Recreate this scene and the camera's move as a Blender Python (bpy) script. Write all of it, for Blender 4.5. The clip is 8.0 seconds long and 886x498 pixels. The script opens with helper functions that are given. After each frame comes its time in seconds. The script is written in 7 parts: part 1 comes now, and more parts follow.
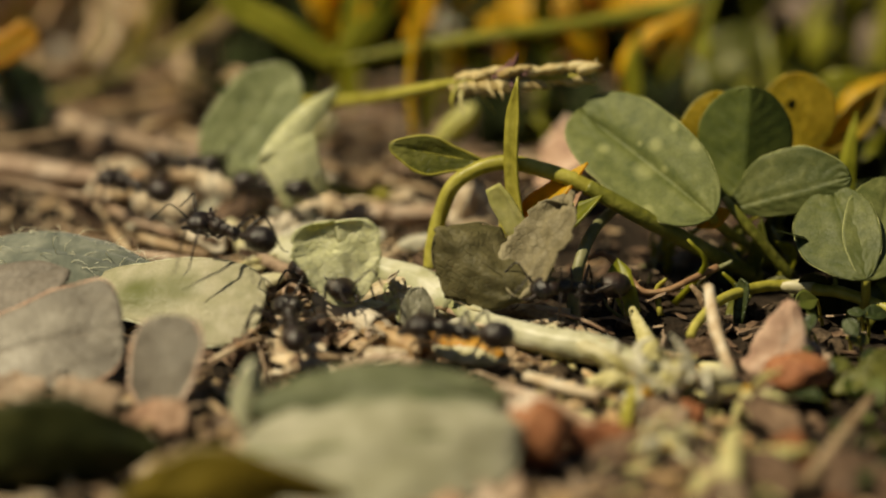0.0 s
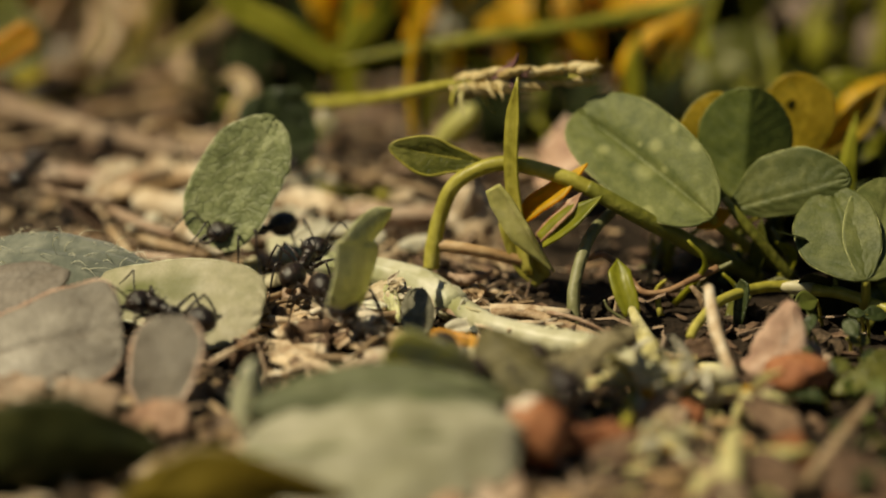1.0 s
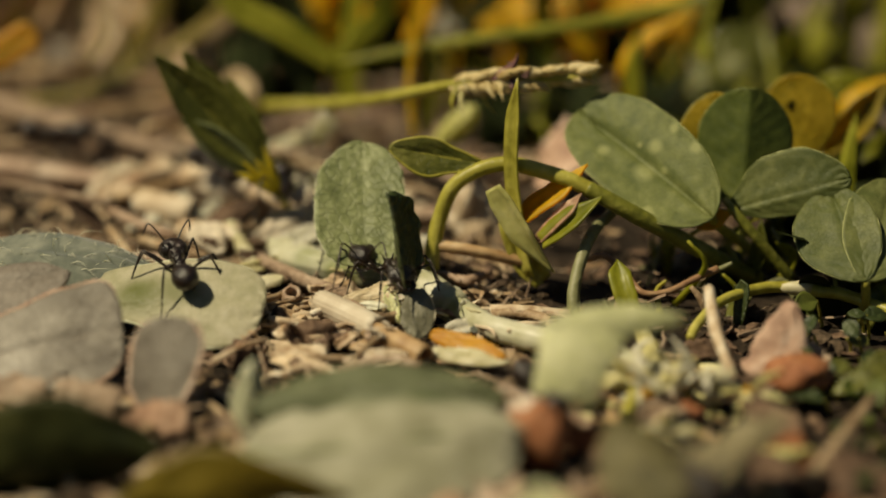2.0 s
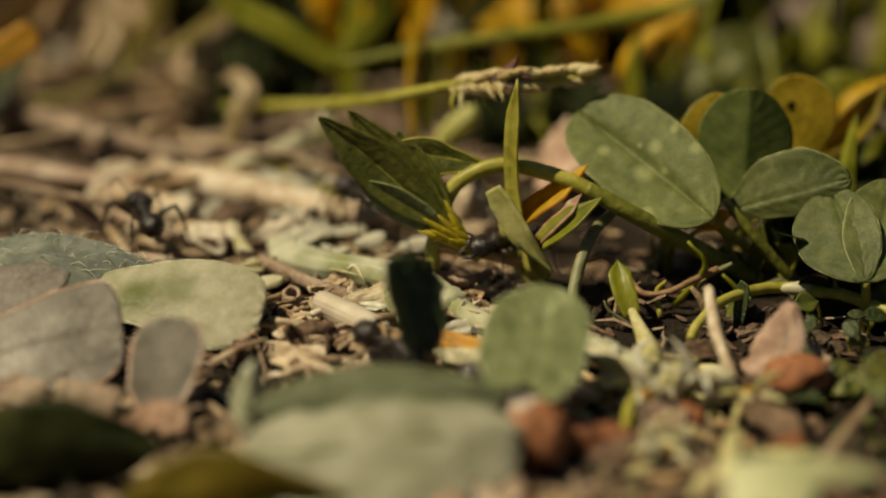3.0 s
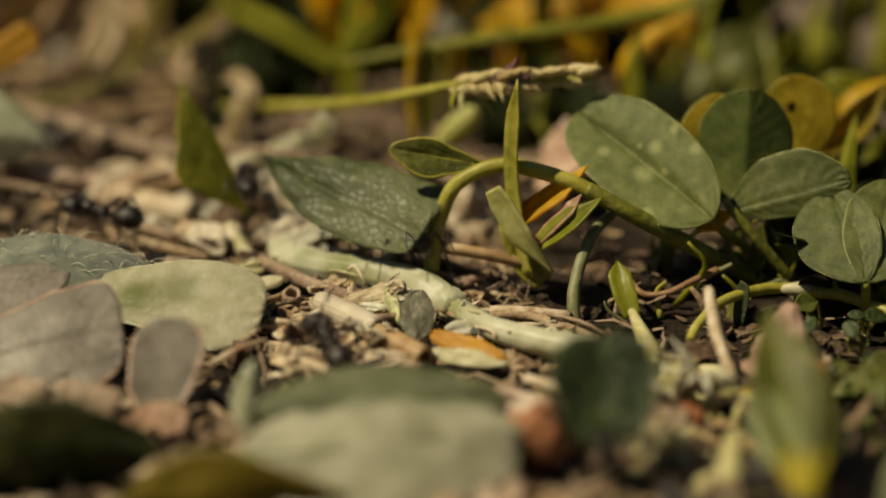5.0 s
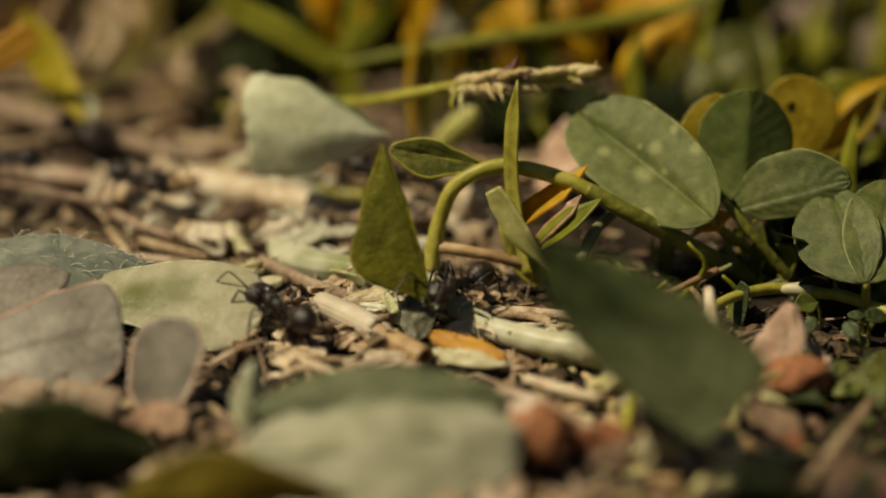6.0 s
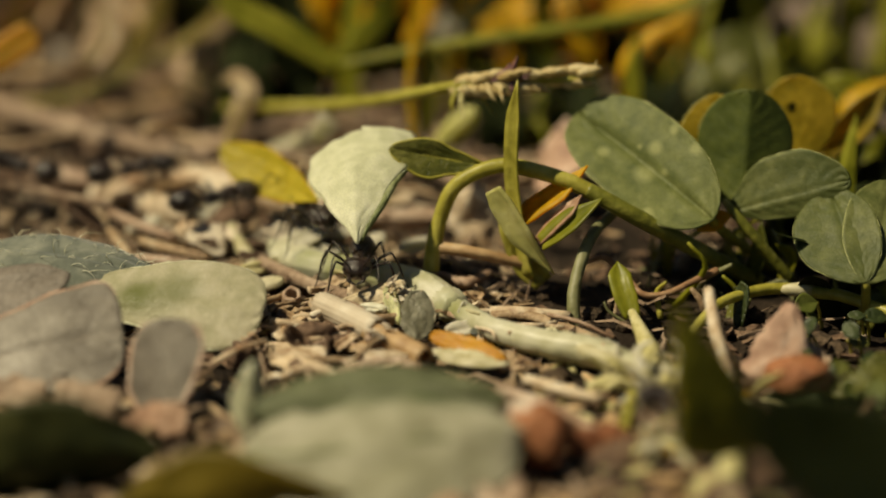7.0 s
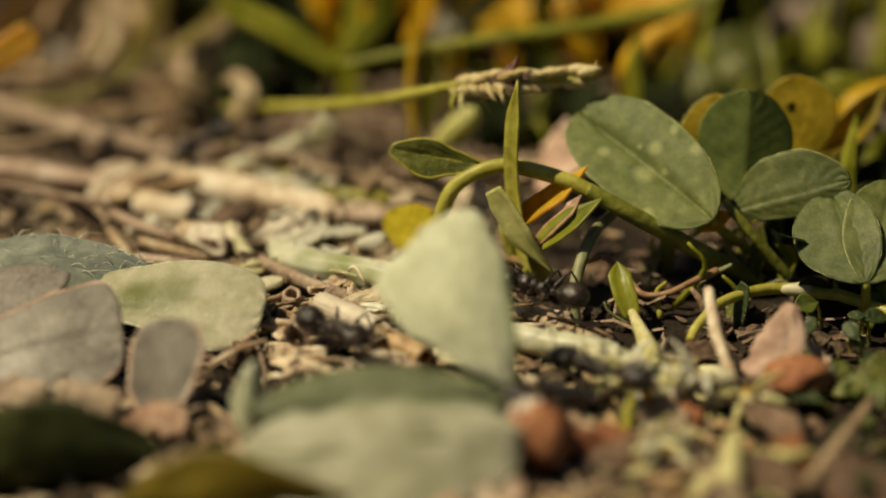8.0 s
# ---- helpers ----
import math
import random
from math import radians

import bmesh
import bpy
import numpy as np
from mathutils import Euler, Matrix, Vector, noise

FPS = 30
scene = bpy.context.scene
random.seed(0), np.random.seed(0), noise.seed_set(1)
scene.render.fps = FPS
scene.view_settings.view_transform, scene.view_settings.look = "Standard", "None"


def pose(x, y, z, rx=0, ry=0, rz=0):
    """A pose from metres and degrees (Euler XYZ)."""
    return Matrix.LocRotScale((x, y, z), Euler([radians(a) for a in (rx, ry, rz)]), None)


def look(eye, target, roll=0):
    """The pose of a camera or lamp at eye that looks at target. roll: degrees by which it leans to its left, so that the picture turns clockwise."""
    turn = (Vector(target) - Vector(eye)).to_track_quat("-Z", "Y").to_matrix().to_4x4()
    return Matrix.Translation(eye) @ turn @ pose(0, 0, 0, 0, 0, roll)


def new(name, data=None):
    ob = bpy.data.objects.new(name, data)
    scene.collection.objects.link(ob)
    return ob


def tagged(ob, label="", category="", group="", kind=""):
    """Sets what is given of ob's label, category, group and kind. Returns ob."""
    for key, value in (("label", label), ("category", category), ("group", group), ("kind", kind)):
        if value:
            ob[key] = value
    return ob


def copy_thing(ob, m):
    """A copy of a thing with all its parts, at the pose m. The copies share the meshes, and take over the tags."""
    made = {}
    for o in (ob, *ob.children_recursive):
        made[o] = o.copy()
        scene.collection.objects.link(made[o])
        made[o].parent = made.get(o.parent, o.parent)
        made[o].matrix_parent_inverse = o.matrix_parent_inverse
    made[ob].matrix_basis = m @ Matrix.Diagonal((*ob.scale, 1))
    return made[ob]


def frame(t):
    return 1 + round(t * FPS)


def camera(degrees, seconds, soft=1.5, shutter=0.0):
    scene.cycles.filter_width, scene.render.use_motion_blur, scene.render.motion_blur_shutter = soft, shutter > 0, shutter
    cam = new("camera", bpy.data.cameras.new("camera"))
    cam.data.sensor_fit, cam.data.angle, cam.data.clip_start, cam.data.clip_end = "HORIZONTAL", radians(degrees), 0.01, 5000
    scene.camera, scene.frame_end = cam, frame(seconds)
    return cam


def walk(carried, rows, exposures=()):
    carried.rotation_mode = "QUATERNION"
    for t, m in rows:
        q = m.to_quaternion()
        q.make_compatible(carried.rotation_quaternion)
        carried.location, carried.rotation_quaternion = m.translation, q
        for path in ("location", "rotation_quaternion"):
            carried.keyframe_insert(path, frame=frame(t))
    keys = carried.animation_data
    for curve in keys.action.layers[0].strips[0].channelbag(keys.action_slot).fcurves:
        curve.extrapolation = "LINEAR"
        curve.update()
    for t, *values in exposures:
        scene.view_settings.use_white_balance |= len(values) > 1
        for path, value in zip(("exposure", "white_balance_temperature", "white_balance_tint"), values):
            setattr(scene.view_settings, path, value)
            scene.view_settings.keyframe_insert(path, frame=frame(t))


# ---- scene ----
# ---- camera and its walk ----
MM = 0.001
cam = camera(26, 8.0, soft=2.0, shutter=0.25)
cam.data.dof.use_dof = True
cam.data.dof.focus_distance = 0.171
cam.data.dof.aperture_fstop = 9.5
walk(cam, [(0, pose(0, 0, 0.0645, 69.9325)), (1, pose(0, 0, 0.0645, 69.955)), (1.5, pose(0, 0, 0.0645, 69.966)),
           (3, pose(0, 0, 0.0645, 69.993)), (4, pose(0, 0, 0.0645, 70)), (6, pose(0, 0, 0.0645, 70.02)), (8, pose(0, 0, 0.0645, 70.025))],
     exposures=[(0, 0.24, 7200, -1), (1.5, 0.13, 7200, -1), (3.5, -0.05, 7200, -1), (5, -0.04, 7200, -1), (6.5, 0.0, 7200, -1), (8, 0.18, 7200, -1)])

# ---- light: warm afternoon sun from one side, clear sky ----
SUN_EL, SUN_AZ = 57, -106      # azimuth from the far direction, negative to the west
world = bpy.data.worlds.new("sky")
scene.world = world
world.use_nodes = True
sky = world.node_tree.nodes.new("ShaderNodeTexSky")
sky.sky_type = "NISHITA"
sky.sun_disc = False
sky.sun_elevation, sky.sun_rotation = radians(SUN_EL), radians(SUN_AZ)
background = world.node_tree.nodes["Background"]
background.inputs["Strength"].default_value = 0.027
world.node_tree.links.new(sky.outputs[0], background.inputs[0])
sun = new("sun", bpy.data.lights.new("sun", "SUN"))
sun.data.energy, sun.data.angle, sun.data.color = 4.8, radians(0.6), (1.0, 0.86, 0.66)
sun_way = Vector((math.sin(radians(SUN_AZ)) * math.cos(radians(SUN_EL)), math.cos(radians(SUN_AZ)) * math.cos(radians(SUN_EL)), math.sin(radians(SUN_EL))))
sun.matrix_basis = look(sun_way * 2, (0, 0, 0))


# ---- materials ----
def shader(name, colours, scale, rough=0.6, trans=0.0, glow=None, bump=0.3, fine=6.0, cells=0.0, spec=0.4, coat=0.0, stretch=(1, 1, 1), sheen=0.0, vary=0.0, spots=(), spot_colour=(0.5, 0.5, 0.22)):
    """A surface with mottling at two scales, fine relief and, for leaves, light that passes through."""
    m = bpy.data.materials.new(name)
    m.use_nodes = True
    n, link = m.node_tree.nodes, m.node_tree.links.new
    bsdf, out = n["Principled BSDF"], n["Material Output"]
    coord, mapping = n.new("ShaderNodeTexCoord"), n.new("ShaderNodeMapping")
    mapping.inputs["Scale"].default_value = stretch
    link(coord.outputs["Object"], mapping.inputs["Vector"])
    info, shift = n.new("ShaderNodeObjectInfo"), n.new("ShaderNodeVectorMath")
    shift.operation = "ADD"
    link(mapping.outputs[0], shift.inputs[0])
    link(info.outputs["Random"], shift.inputs[1])
    big, small = n.new("ShaderNodeTexNoise"), n.new("ShaderNodeTexNoise")
    for tex, s, d in ((big, scale, 3.0), (small, scale * fine, 5.0)):
        tex.inputs["Scale"].default_value, tex.inputs["Detail"].default_value = s, d
        link(shift.outputs[0], tex.inputs["Vector"])
    mix = n.new("ShaderNodeMath")
    mix.operation = "MULTIPLY_ADD"
    mix.inputs[1].default_value = 0.45
    link(small.outputs["Fac"], mix.inputs[0])
    half = n.new("ShaderNodeMath")
    half.operation = "MULTIPLY"
    half.inputs[1].default_value = 0.6
    link(big.outputs["Fac"], half.inputs[0])
    link(half.outputs[0], mix.inputs[2])
    ramp = n.new("ShaderNodeValToRGB")
    span = ramp.color_ramp
    span.elements[0].position, span.elements[1].position = 0.36, 0.7
    for i, c in enumerate(colours):
        if i == 0:
            e = span.elements[0]
        elif i == len(colours) - 1:
            e = span.elements[len(span.elements) - 1]
        else:
            e = span.elements.new(0.36 + 0.34 * i / (len(colours) - 1))
        e.color = (*c, 1)
    link(mix.outputs[0], ramp.inputs[0])
    colour, height = ramp.outputs[0], small.outputs["Fac"]
    if vary:
        isle, tone, hue = n.new("ShaderNodeNewGeometry"), n.new("ShaderNodeMapRange"), n.new("ShaderNodeHueSaturation")
        tone.inputs[3].default_value, tone.inputs[4].default_value = 1 - vary, 1 + vary
        link(isle.outputs["Random Per Island"], tone.inputs[0])
        link(tone.outputs[0], hue.inputs["Value"])
        link(colour, hue.inputs["Color"])
        colour = hue.outputs[0]
    if cells:
        net, edge, veins = n.new("ShaderNodeTexVoronoi"), n.new("ShaderNodeMapRange"), n.new("ShaderNodeMixRGB")
        net.feature = "DISTANCE_TO_EDGE"
        net.inputs["Scale"].default_value = cells
        link(shift.outputs[0], net.inputs["Vector"])
        link(net.outputs["Distance"], edge.inputs[0])
        edge.inputs[2].default_value = 0.12
        veins.blend_type = "MULTIPLY"
        veins.inputs[0].default_value = 0.4
        pale = n.new("ShaderNodeMapRange")
        pale.inputs[3].default_value, pale.inputs[4].default_value = 0.68, 1.06
        link(edge.outputs[0], pale.inputs[0])
        link(pale.outputs[0], veins.inputs[2])
        link(colour, veins.inputs[1])
        colour = veins.outputs[0]
        blend = n.new("ShaderNodeMath")
        blend.operation = "MULTIPLY_ADD"
        blend.inputs[1].default_value = 0.18
        link(edge.outputs[0], blend.inputs[0])
        link(small.outputs["Fac"], blend.inputs[2])
        height = blend.outputs[0]
    for place, size in spots:
        gap, soft_edge, fleck = n.new("ShaderNodeVectorMath"), n.new("ShaderNodeMapRange"), n.new("ShaderNodeMixRGB")
        gap.operation = "DISTANCE"
        gap.inputs[1].default_value = [q * MM for q in place]
        link(coord.outputs["Object"], gap.inputs[0])
        link(gap.outputs["Value"], soft_edge.inputs[0])
        soft_edge.inputs[1].default_value, soft_edge.inputs[2].default_value = size * MM, size * 0.35 * MM
        soft_edge.inputs[3].default_value, soft_edge.inputs[4].default_value = 0.0, 0.5
        link(soft_edge.outputs[0], fleck.inputs[0])
        link(colour, fleck.inputs[1])
        fleck.inputs[2].default_value = (*spot_colour, 1)
        colour = fleck.outputs[0]
    link(colour, bsdf.inputs["Base Color"])
    bsdf.inputs["Roughness"].default_value = rough
    bsdf.inputs["Specular IOR Level"].default_value = spec
    bsdf.inputs["Coat Weight"].default_value = coat
    bsdf.inputs["Sheen Weight"].default_value = sheen
    relief = n.new("ShaderNodeBump")
    relief.inputs["Strength"].default_value, relief.inputs["Distance"].default_value = bump, 0.0004
    link(height, relief.inputs["Height"])
    link(relief.outputs[0], bsdf.inputs["Normal"])
    if trans:
        through_leaf, both = n.new("ShaderNodeBsdfTranslucent"), n.new("ShaderNodeMixShader")
        tint = n.new("ShaderNodeMixRGB")
        tint.blend_type = "MULTIPLY"
        tint.inputs[0].default_value = 1.0
        tint.inputs[2].default_value = (*(glow or (1, 1, 0.6)), 1)
        link(colour, tint.inputs[1])
        link(tint.outputs[0], through_leaf.inputs["Color"])
        link(relief.outputs[0], through_leaf.inputs["Normal"])
        both.inputs[0].default_value = trans
        link(bsdf.outputs[0], both.inputs[1])
        link(through_leaf.outputs[0], both.inputs[2])
        link(both.outputs[0], out.inputs["Surface"])
    return m


SOIL = shader("soil", [(0.007, 0.0045, 0.0028), (0.02, 0.013, 0.008), (0.05, 0.034, 0.022)], 260, 0.9, bump=0.9, spec=0.2)
CRUMB = shader("soil crumb", [(0.014, 0.0098, 0.007), (0.056, 0.0385, 0.0245), (0.119, 0.084, 0.056)], 500, 0.9, bump=0.8, spec=0.2, vary=0.5)
STRAW = shader("dry straw", [(0.15, 0.085, 0.042), (0.36, 0.25, 0.145), (0.53, 0.43, 0.3)], 300, 0.6, trans=0.15, glow=(1, 0.8, 0.5), bump=0.5, vary=0.4)
STRAW_PALE = shader("bleached straw", [(0.27, 0.15, 0.075), (0.56, 0.44, 0.3), (0.76, 0.68, 0.55)], 190, 0.55, trans=0.15, glow=(1, 0.85, 0.6), bump=0.6)
STRAW_PINK = shader("pinkish dry straw", [(0.19, 0.105, 0.062), (0.38, 0.265, 0.185), (0.54, 0.43, 0.34)], 220, 0.55, trans=0.12, glow=(1, 0.7, 0.5), bump=0.5)
STRAW_TAN = shader("tan straw", [(0.3, 0.17, 0.075), (0.5, 0.34, 0.18), (0.66, 0.53, 0.36)], 110, 0.5, trans=0.2, glow=(1, 0.8, 0.5), bump=0.4)
STRAW_RIB = shader("whitish ribbed straw", [(0.44, 0.35, 0.25), (0.62, 0.54, 0.42), (0.75, 0.69, 0.58)], 80, 0.5, trans=0.2, glow=(1, 0.85, 0.6), bump=0.4)
STRAW_SHEATH = shader("tan papery sheath", [(0.42, 0.33, 0.19), (0.66, 0.55, 0.37), (0.82, 0.74, 0.56)], 200, 0.5, trans=0.3, glow=(1, 0.85, 0.5), bump=0.6)
TWIG = shader("grey twig", [(0.13, 0.08, 0.05), (0.27, 0.19, 0.13), (0.4, 0.31, 0.23)], 220, 0.8, bump=0.8)
BARK = shader("brown bark flake", [(0.039, 0.0221, 0.013), (0.0975, 0.0553, 0.0325), (0.221, 0.143, 0.091)], 260, 0.8, bump=0.8)
PINK_BARK = shader("pinkish bark", [(0.16, 0.075, 0.042), (0.3, 0.175, 0.11), (0.5, 0.35, 0.25)], 200, 0.7, bump=0.6)
# serves only as the painted sunlight on the pellet's top
ROSE = shader("pinkish white weathered flake", [(0.4, 0.3, 0.22), (0.56, 0.46, 0.37), (0.7, 0.61, 0.52)], 150, 0.7, bump=0.7)
FLESH = shader("pinkish weathered flake", [(0.2, 0.1, 0.065), (0.44, 0.29, 0.21), (0.64, 0.52, 0.43)], 110, 0.7, bump=0.8)
PELLET = shader("red-brown pellet", [(0.13, 0.042, 0.016), (0.25, 0.09, 0.036), (0.33, 0.145, 0.065)], 240, 0.7, bump=0.7)
CLOVER = shader("clover leaf", [(0.06, 0.08, 0.018), (0.108, 0.125, 0.034), (0.2, 0.21, 0.07)], 100, 0.55, trans=0.33, glow=(1.1, 1.1, 0.3), bump=0.25, fine=9, cells=2600)
CLOVER_OLD = shader("ageing clover leaf", [(0.24, 0.19, 0.012), (0.42, 0.31, 0.02), (0.6, 0.45, 0.045)], 220, 0.5, trans=0.5, glow=(1.3, 1.05, 0.3), bump=0.3, cells=1900)
SPECK = shader("pale yellow leaf spot", [(0.27, 0.28, 0.1), (0.36, 0.36, 0.15), (0.45, 0.44, 0.2)], 400, 0.6, bump=0.3)
LEAF_BROWNING = shader("browning olive leaf", [(0.1, 0.075, 0.006), (0.17, 0.125, 0.01), (0.26, 0.19, 0.02)], 160, 0.5, trans=0.4, glow=(1.2, 1.0, 0.3), bump=0.3)
LEAF_YELLOW = shader("yellow-olive leaf", [(0.36, 0.29, 0.016), (0.53, 0.44, 0.03), (0.67, 0.57, 0.065)], 160, 0.45, trans=0.5, glow=(1.2, 1.1, 0.25), bump=0.3, cells=1870)
LEAF_DARK = shader("dark leaf", [(0.018, 0.028, 0.008), (0.04, 0.055, 0.017), (0.1, 0.12, 0.048)], 150, 0.42, trans=0.22, glow=(0.9, 1.0, 0.3), bump=0.6, fine=7, cells=1100)
CLOVER_DEEP = shader("deep green clover leaf", [(0.058, 0.08, 0.013), (0.105, 0.13, 0.024), (0.18, 0.2, 0.045)], 110, 0.5, trans=0.38, glow=(1.1, 1.1, 0.3), bump=0.25, cells=2400, spots=(((26.1, 170.8, 14.7), 0.45), ((27.6, 170.6, 14.1), 0.25)))
# the pale spots paint light falling on the blade near its base
LEAF_LONG = shader("dark leaf, light painted in towards its cut base", [(0.038, 0.055, 0.014), (0.082, 0.1, 0.03), (0.2, 0.212, 0.095)], 70, 0.45, trans=0.32, glow=(1, 1.1, 0.4), bump=0.6, fine=8, cells=1400, spots=(((2.5, 0, 1.5), 9.0), ((-2.5, 0, 4.0), 7.0), ((-3, 0, 9), 4.5)), spot_colour=(0.17, 0.18, 0.085))
LEAF_LIME = shader("pale lime leaf underside", [(0.5, 0.51, 0.25), (0.69, 0.69, 0.42), (0.83, 0.82, 0.58)], 140, 0.5, trans=0.42, glow=(1, 1, 0.45), bump=0.5, cells=1300)
LEAF_SPRIG = shader("olive sprig leaf", [(0.075, 0.085, 0.016), (0.13, 0.135, 0.026), (0.23, 0.225, 0.06)], 220, 0.32, trans=0.4, glow=(1.1, 1.1, 0.3), bump=0.35, cells=1700)
LEAF_MID = shader("dull green leaf", [(0.145, 0.168, 0.065), (0.25, 0.275, 0.12), (0.43, 0.445, 0.25)], 150, 0.5, trans=0.3, glow=(1, 1.1, 0.4), bump=0.6, fine=7, cells=1100)
LEAF_PALE = shader("pale leaf underside", [(0.52, 0.53, 0.33), (0.69, 0.69, 0.5), (0.82, 0.81, 0.65)], 120, 0.55, trans=0.33, glow=(1, 1, 0.6), bump=0.25, cells=3200)
LEAF_DULL = shader("brownish leaf", [(0.15, 0.125, 0.065), (0.25, 0.21, 0.12), (0.4, 0.345, 0.215)], 160, 0.6, trans=0.3, glow=(1, 0.9, 0.4), bump=0.5, cells=1870)
LEAF_KHAKI = shader("dark khaki leaf", [(0.06, 0.052, 0.018), (0.105, 0.09, 0.035), (0.17, 0.145, 0.065)], 160, 0.6, trans=0.25, glow=(1, 0.9, 0.4), bump=0.5, cells=1870)
LEAF_FLAKE = shader("olive grey flake", [(0.1, 0.095, 0.06), (0.16, 0.15, 0.1), (0.27, 0.255, 0.19)], 300, 0.42, trans=0.2, glow=(1, 1, 0.4), bump=0.5, cells=1700)
LEAF_OLIVE = shader("olive leaf", [(0.15, 0.148, 0.014), (0.24, 0.228, 0.024), (0.36, 0.33, 0.05)], 150, 0.45, trans=0.48, glow=(1.1, 1.1, 0.3), bump=0.4, cells=1200)
LEAF_DRY = shader("greyish dry leaf", [(0.12, 0.09, 0.064), (0.245, 0.2, 0.155), (0.4, 0.34, 0.28)], 60, 0.6, trans=0.25, glow=(1, 0.95, 0.6), bump=0.3, fine=9, cells=1500)
LEAF_WILT = shader("wilting pale leaf", [(0.36, 0.34, 0.2), (0.5, 0.46, 0.32), (0.64, 0.6, 0.47)], 85, 0.5, trans=0.3, glow=(1, 1, 0.5), bump=0.4, fine=9, cells=3600, spots=(((-27.1, 156, 2.8), 2.8), ((-26.3, 156, 4.2), 2.2), ((-24.4, 156, 2.6), 3), ((-22.8, 156, 4.2), 2.4), ((-21.7, 156, 1.5), 2.6), ((-27.5, 156, 3.9), 2), ((-24, 156, 1), 1.8), ((-19.5, 156, 0.7), 1), ((-21.7, 156, 3.4), 1), ((-17.7, 156, 2.6), 1.1)), spot_colour=(0.11, 0.13, 0.012))
LEAF_ASH = shader("ashen pale leaf", [(0.26, 0.25, 0.15), (0.42, 0.4, 0.29), (0.55, 0.52, 0.41)], 60, 0.6, trans=0.3, glow=(1, 1, 0.6), bump=0.35, cells=2400, spots=(((-5.8, 0.5, -8), 2.4), ((-6.2, 0.5, -4.5), 2.8), ((-5.8, 0.5, -1), 3.0), ((-6.0, 0.5, 2.5), 3.6), ((-5.6, 0.5, 6), 3.8), ((-4.6, 0.8, 9), 2.8), ((-4.2, 0.6, 3.8), 1.6)), spot_colour=(0.03, 0.075, 0.0))
LEAF_GREY = shader("greyish green leaf", [(0.08, 0.09, 0.045), (0.135, 0.148, 0.075), (0.24, 0.245, 0.15)], 70, 0.6, trans=0.25, glow=(1, 1, 0.5), bump=0.35, cells=1200)
LEAF_UMBER = shader("brownish grey leaf", [(0.09, 0.073, 0.056), (0.155, 0.129, 0.104), (0.24, 0.205, 0.172)], 90, 0.6, trans=0.2, glow=(1, 0.9, 0.5), bump=0.35, cells=1300)
LEAF_FADED = shader("faded beige leaf", [(0.12, 0.1, 0.08), (0.25, 0.22, 0.18), (0.43, 0.39, 0.34)], 48, 0.55, trans=0.25, glow=(1, 0.95, 0.6), bump=0.3, fine=7, cells=1500)
# green taken almost to black: the shade between plants is in the colour
LEAF_GAP_SHADE = shader("near-black green leaf, gap shade in its colour", [(0.0075, 0.011, 0.003), (0.015, 0.02, 0.005), (0.03, 0.037, 0.01)], 160, 0.75, trans=0.15, bump=0.3, spec=0.1)
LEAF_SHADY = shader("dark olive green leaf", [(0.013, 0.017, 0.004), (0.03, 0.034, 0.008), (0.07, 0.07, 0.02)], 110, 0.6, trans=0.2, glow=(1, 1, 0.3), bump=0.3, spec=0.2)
LEAF_WOOLLY = shader("grey-green woolly leaf", [(0.05, 0.062, 0.05), (0.115, 0.128, 0.1), (0.25, 0.255, 0.2)], 110, 0.8, trans=0.2, bump=0.6, sheen=0.5)
HAIR = shader("pale leaf hair", [(0.7, 0.68, 0.55), (0.8, 0.78, 0.66)], 300, 0.4, trans=0.3)
GRASS = shader("grass blade", [(0.16, 0.175, 0.012), (0.28, 0.28, 0.024), (0.42, 0.4, 0.055)], 150, 0.4, trans=0.45, glow=(1.2, 1.1, 0.25), bump=0.3, stretch=(1, 1, 0.25))
GRASS_DRY = shader("drying olive grass", [(0.15, 0.11, 0.018), (0.25, 0.185, 0.035), (0.36, 0.28, 0.07)], 150, 0.5, trans=0.4, glow=(1.2, 1.0, 0.3), bump=0.3, stretch=(1, 1, 0.25))
GRASS_YELLOW = shader("yellowed grass", [(0.46, 0.29, 0.006), (0.66, 0.43, 0.012), (0.8, 0.58, 0.035)], 150, 0.45, trans=0.6, glow=(1.2, 0.9, 0.2), bump=0.3, stretch=(1, 1, 0.25))
STEM = shader("green stem", [(0.25, 0.225, 0.03), (0.41, 0.37, 0.065), (0.55, 0.5, 0.14)], 160, 0.38, trans=0.25, glow=(1.1, 1.1, 0.3), bump=0.35)
GRASS_PALE = shader("pale yellow-green blade", [(0.4, 0.39, 0.12), (0.54, 0.52, 0.19), (0.66, 0.63, 0.3)], 150, 0.45, trans=0.35, glow=(1.1, 1.0, 0.4), bump=0.3)
STEM_OLD = shader("older olive stem", [(0.1, 0.105, 0.014), (0.18, 0.18, 0.026), (0.3, 0.275, 0.06)], 200, 0.45, trans=0.15, glow=(1.1, 1.1, 0.3), bump=0.4)
STEM_GREY = shader("grey-green stem", [(0.119, 0.119, 0.051), (0.187, 0.187, 0.085), (0.255, 0.246, 0.128)], 200, 0.5, trans=0.15, bump=0.35)
STEM_PALE = shader("pale cut stem", [(0.33, 0.29, 0.12), (0.58, 0.53, 0.35), (0.77, 0.73, 0.6)], 130, 0.5, trans=0.2, bump=0.5)
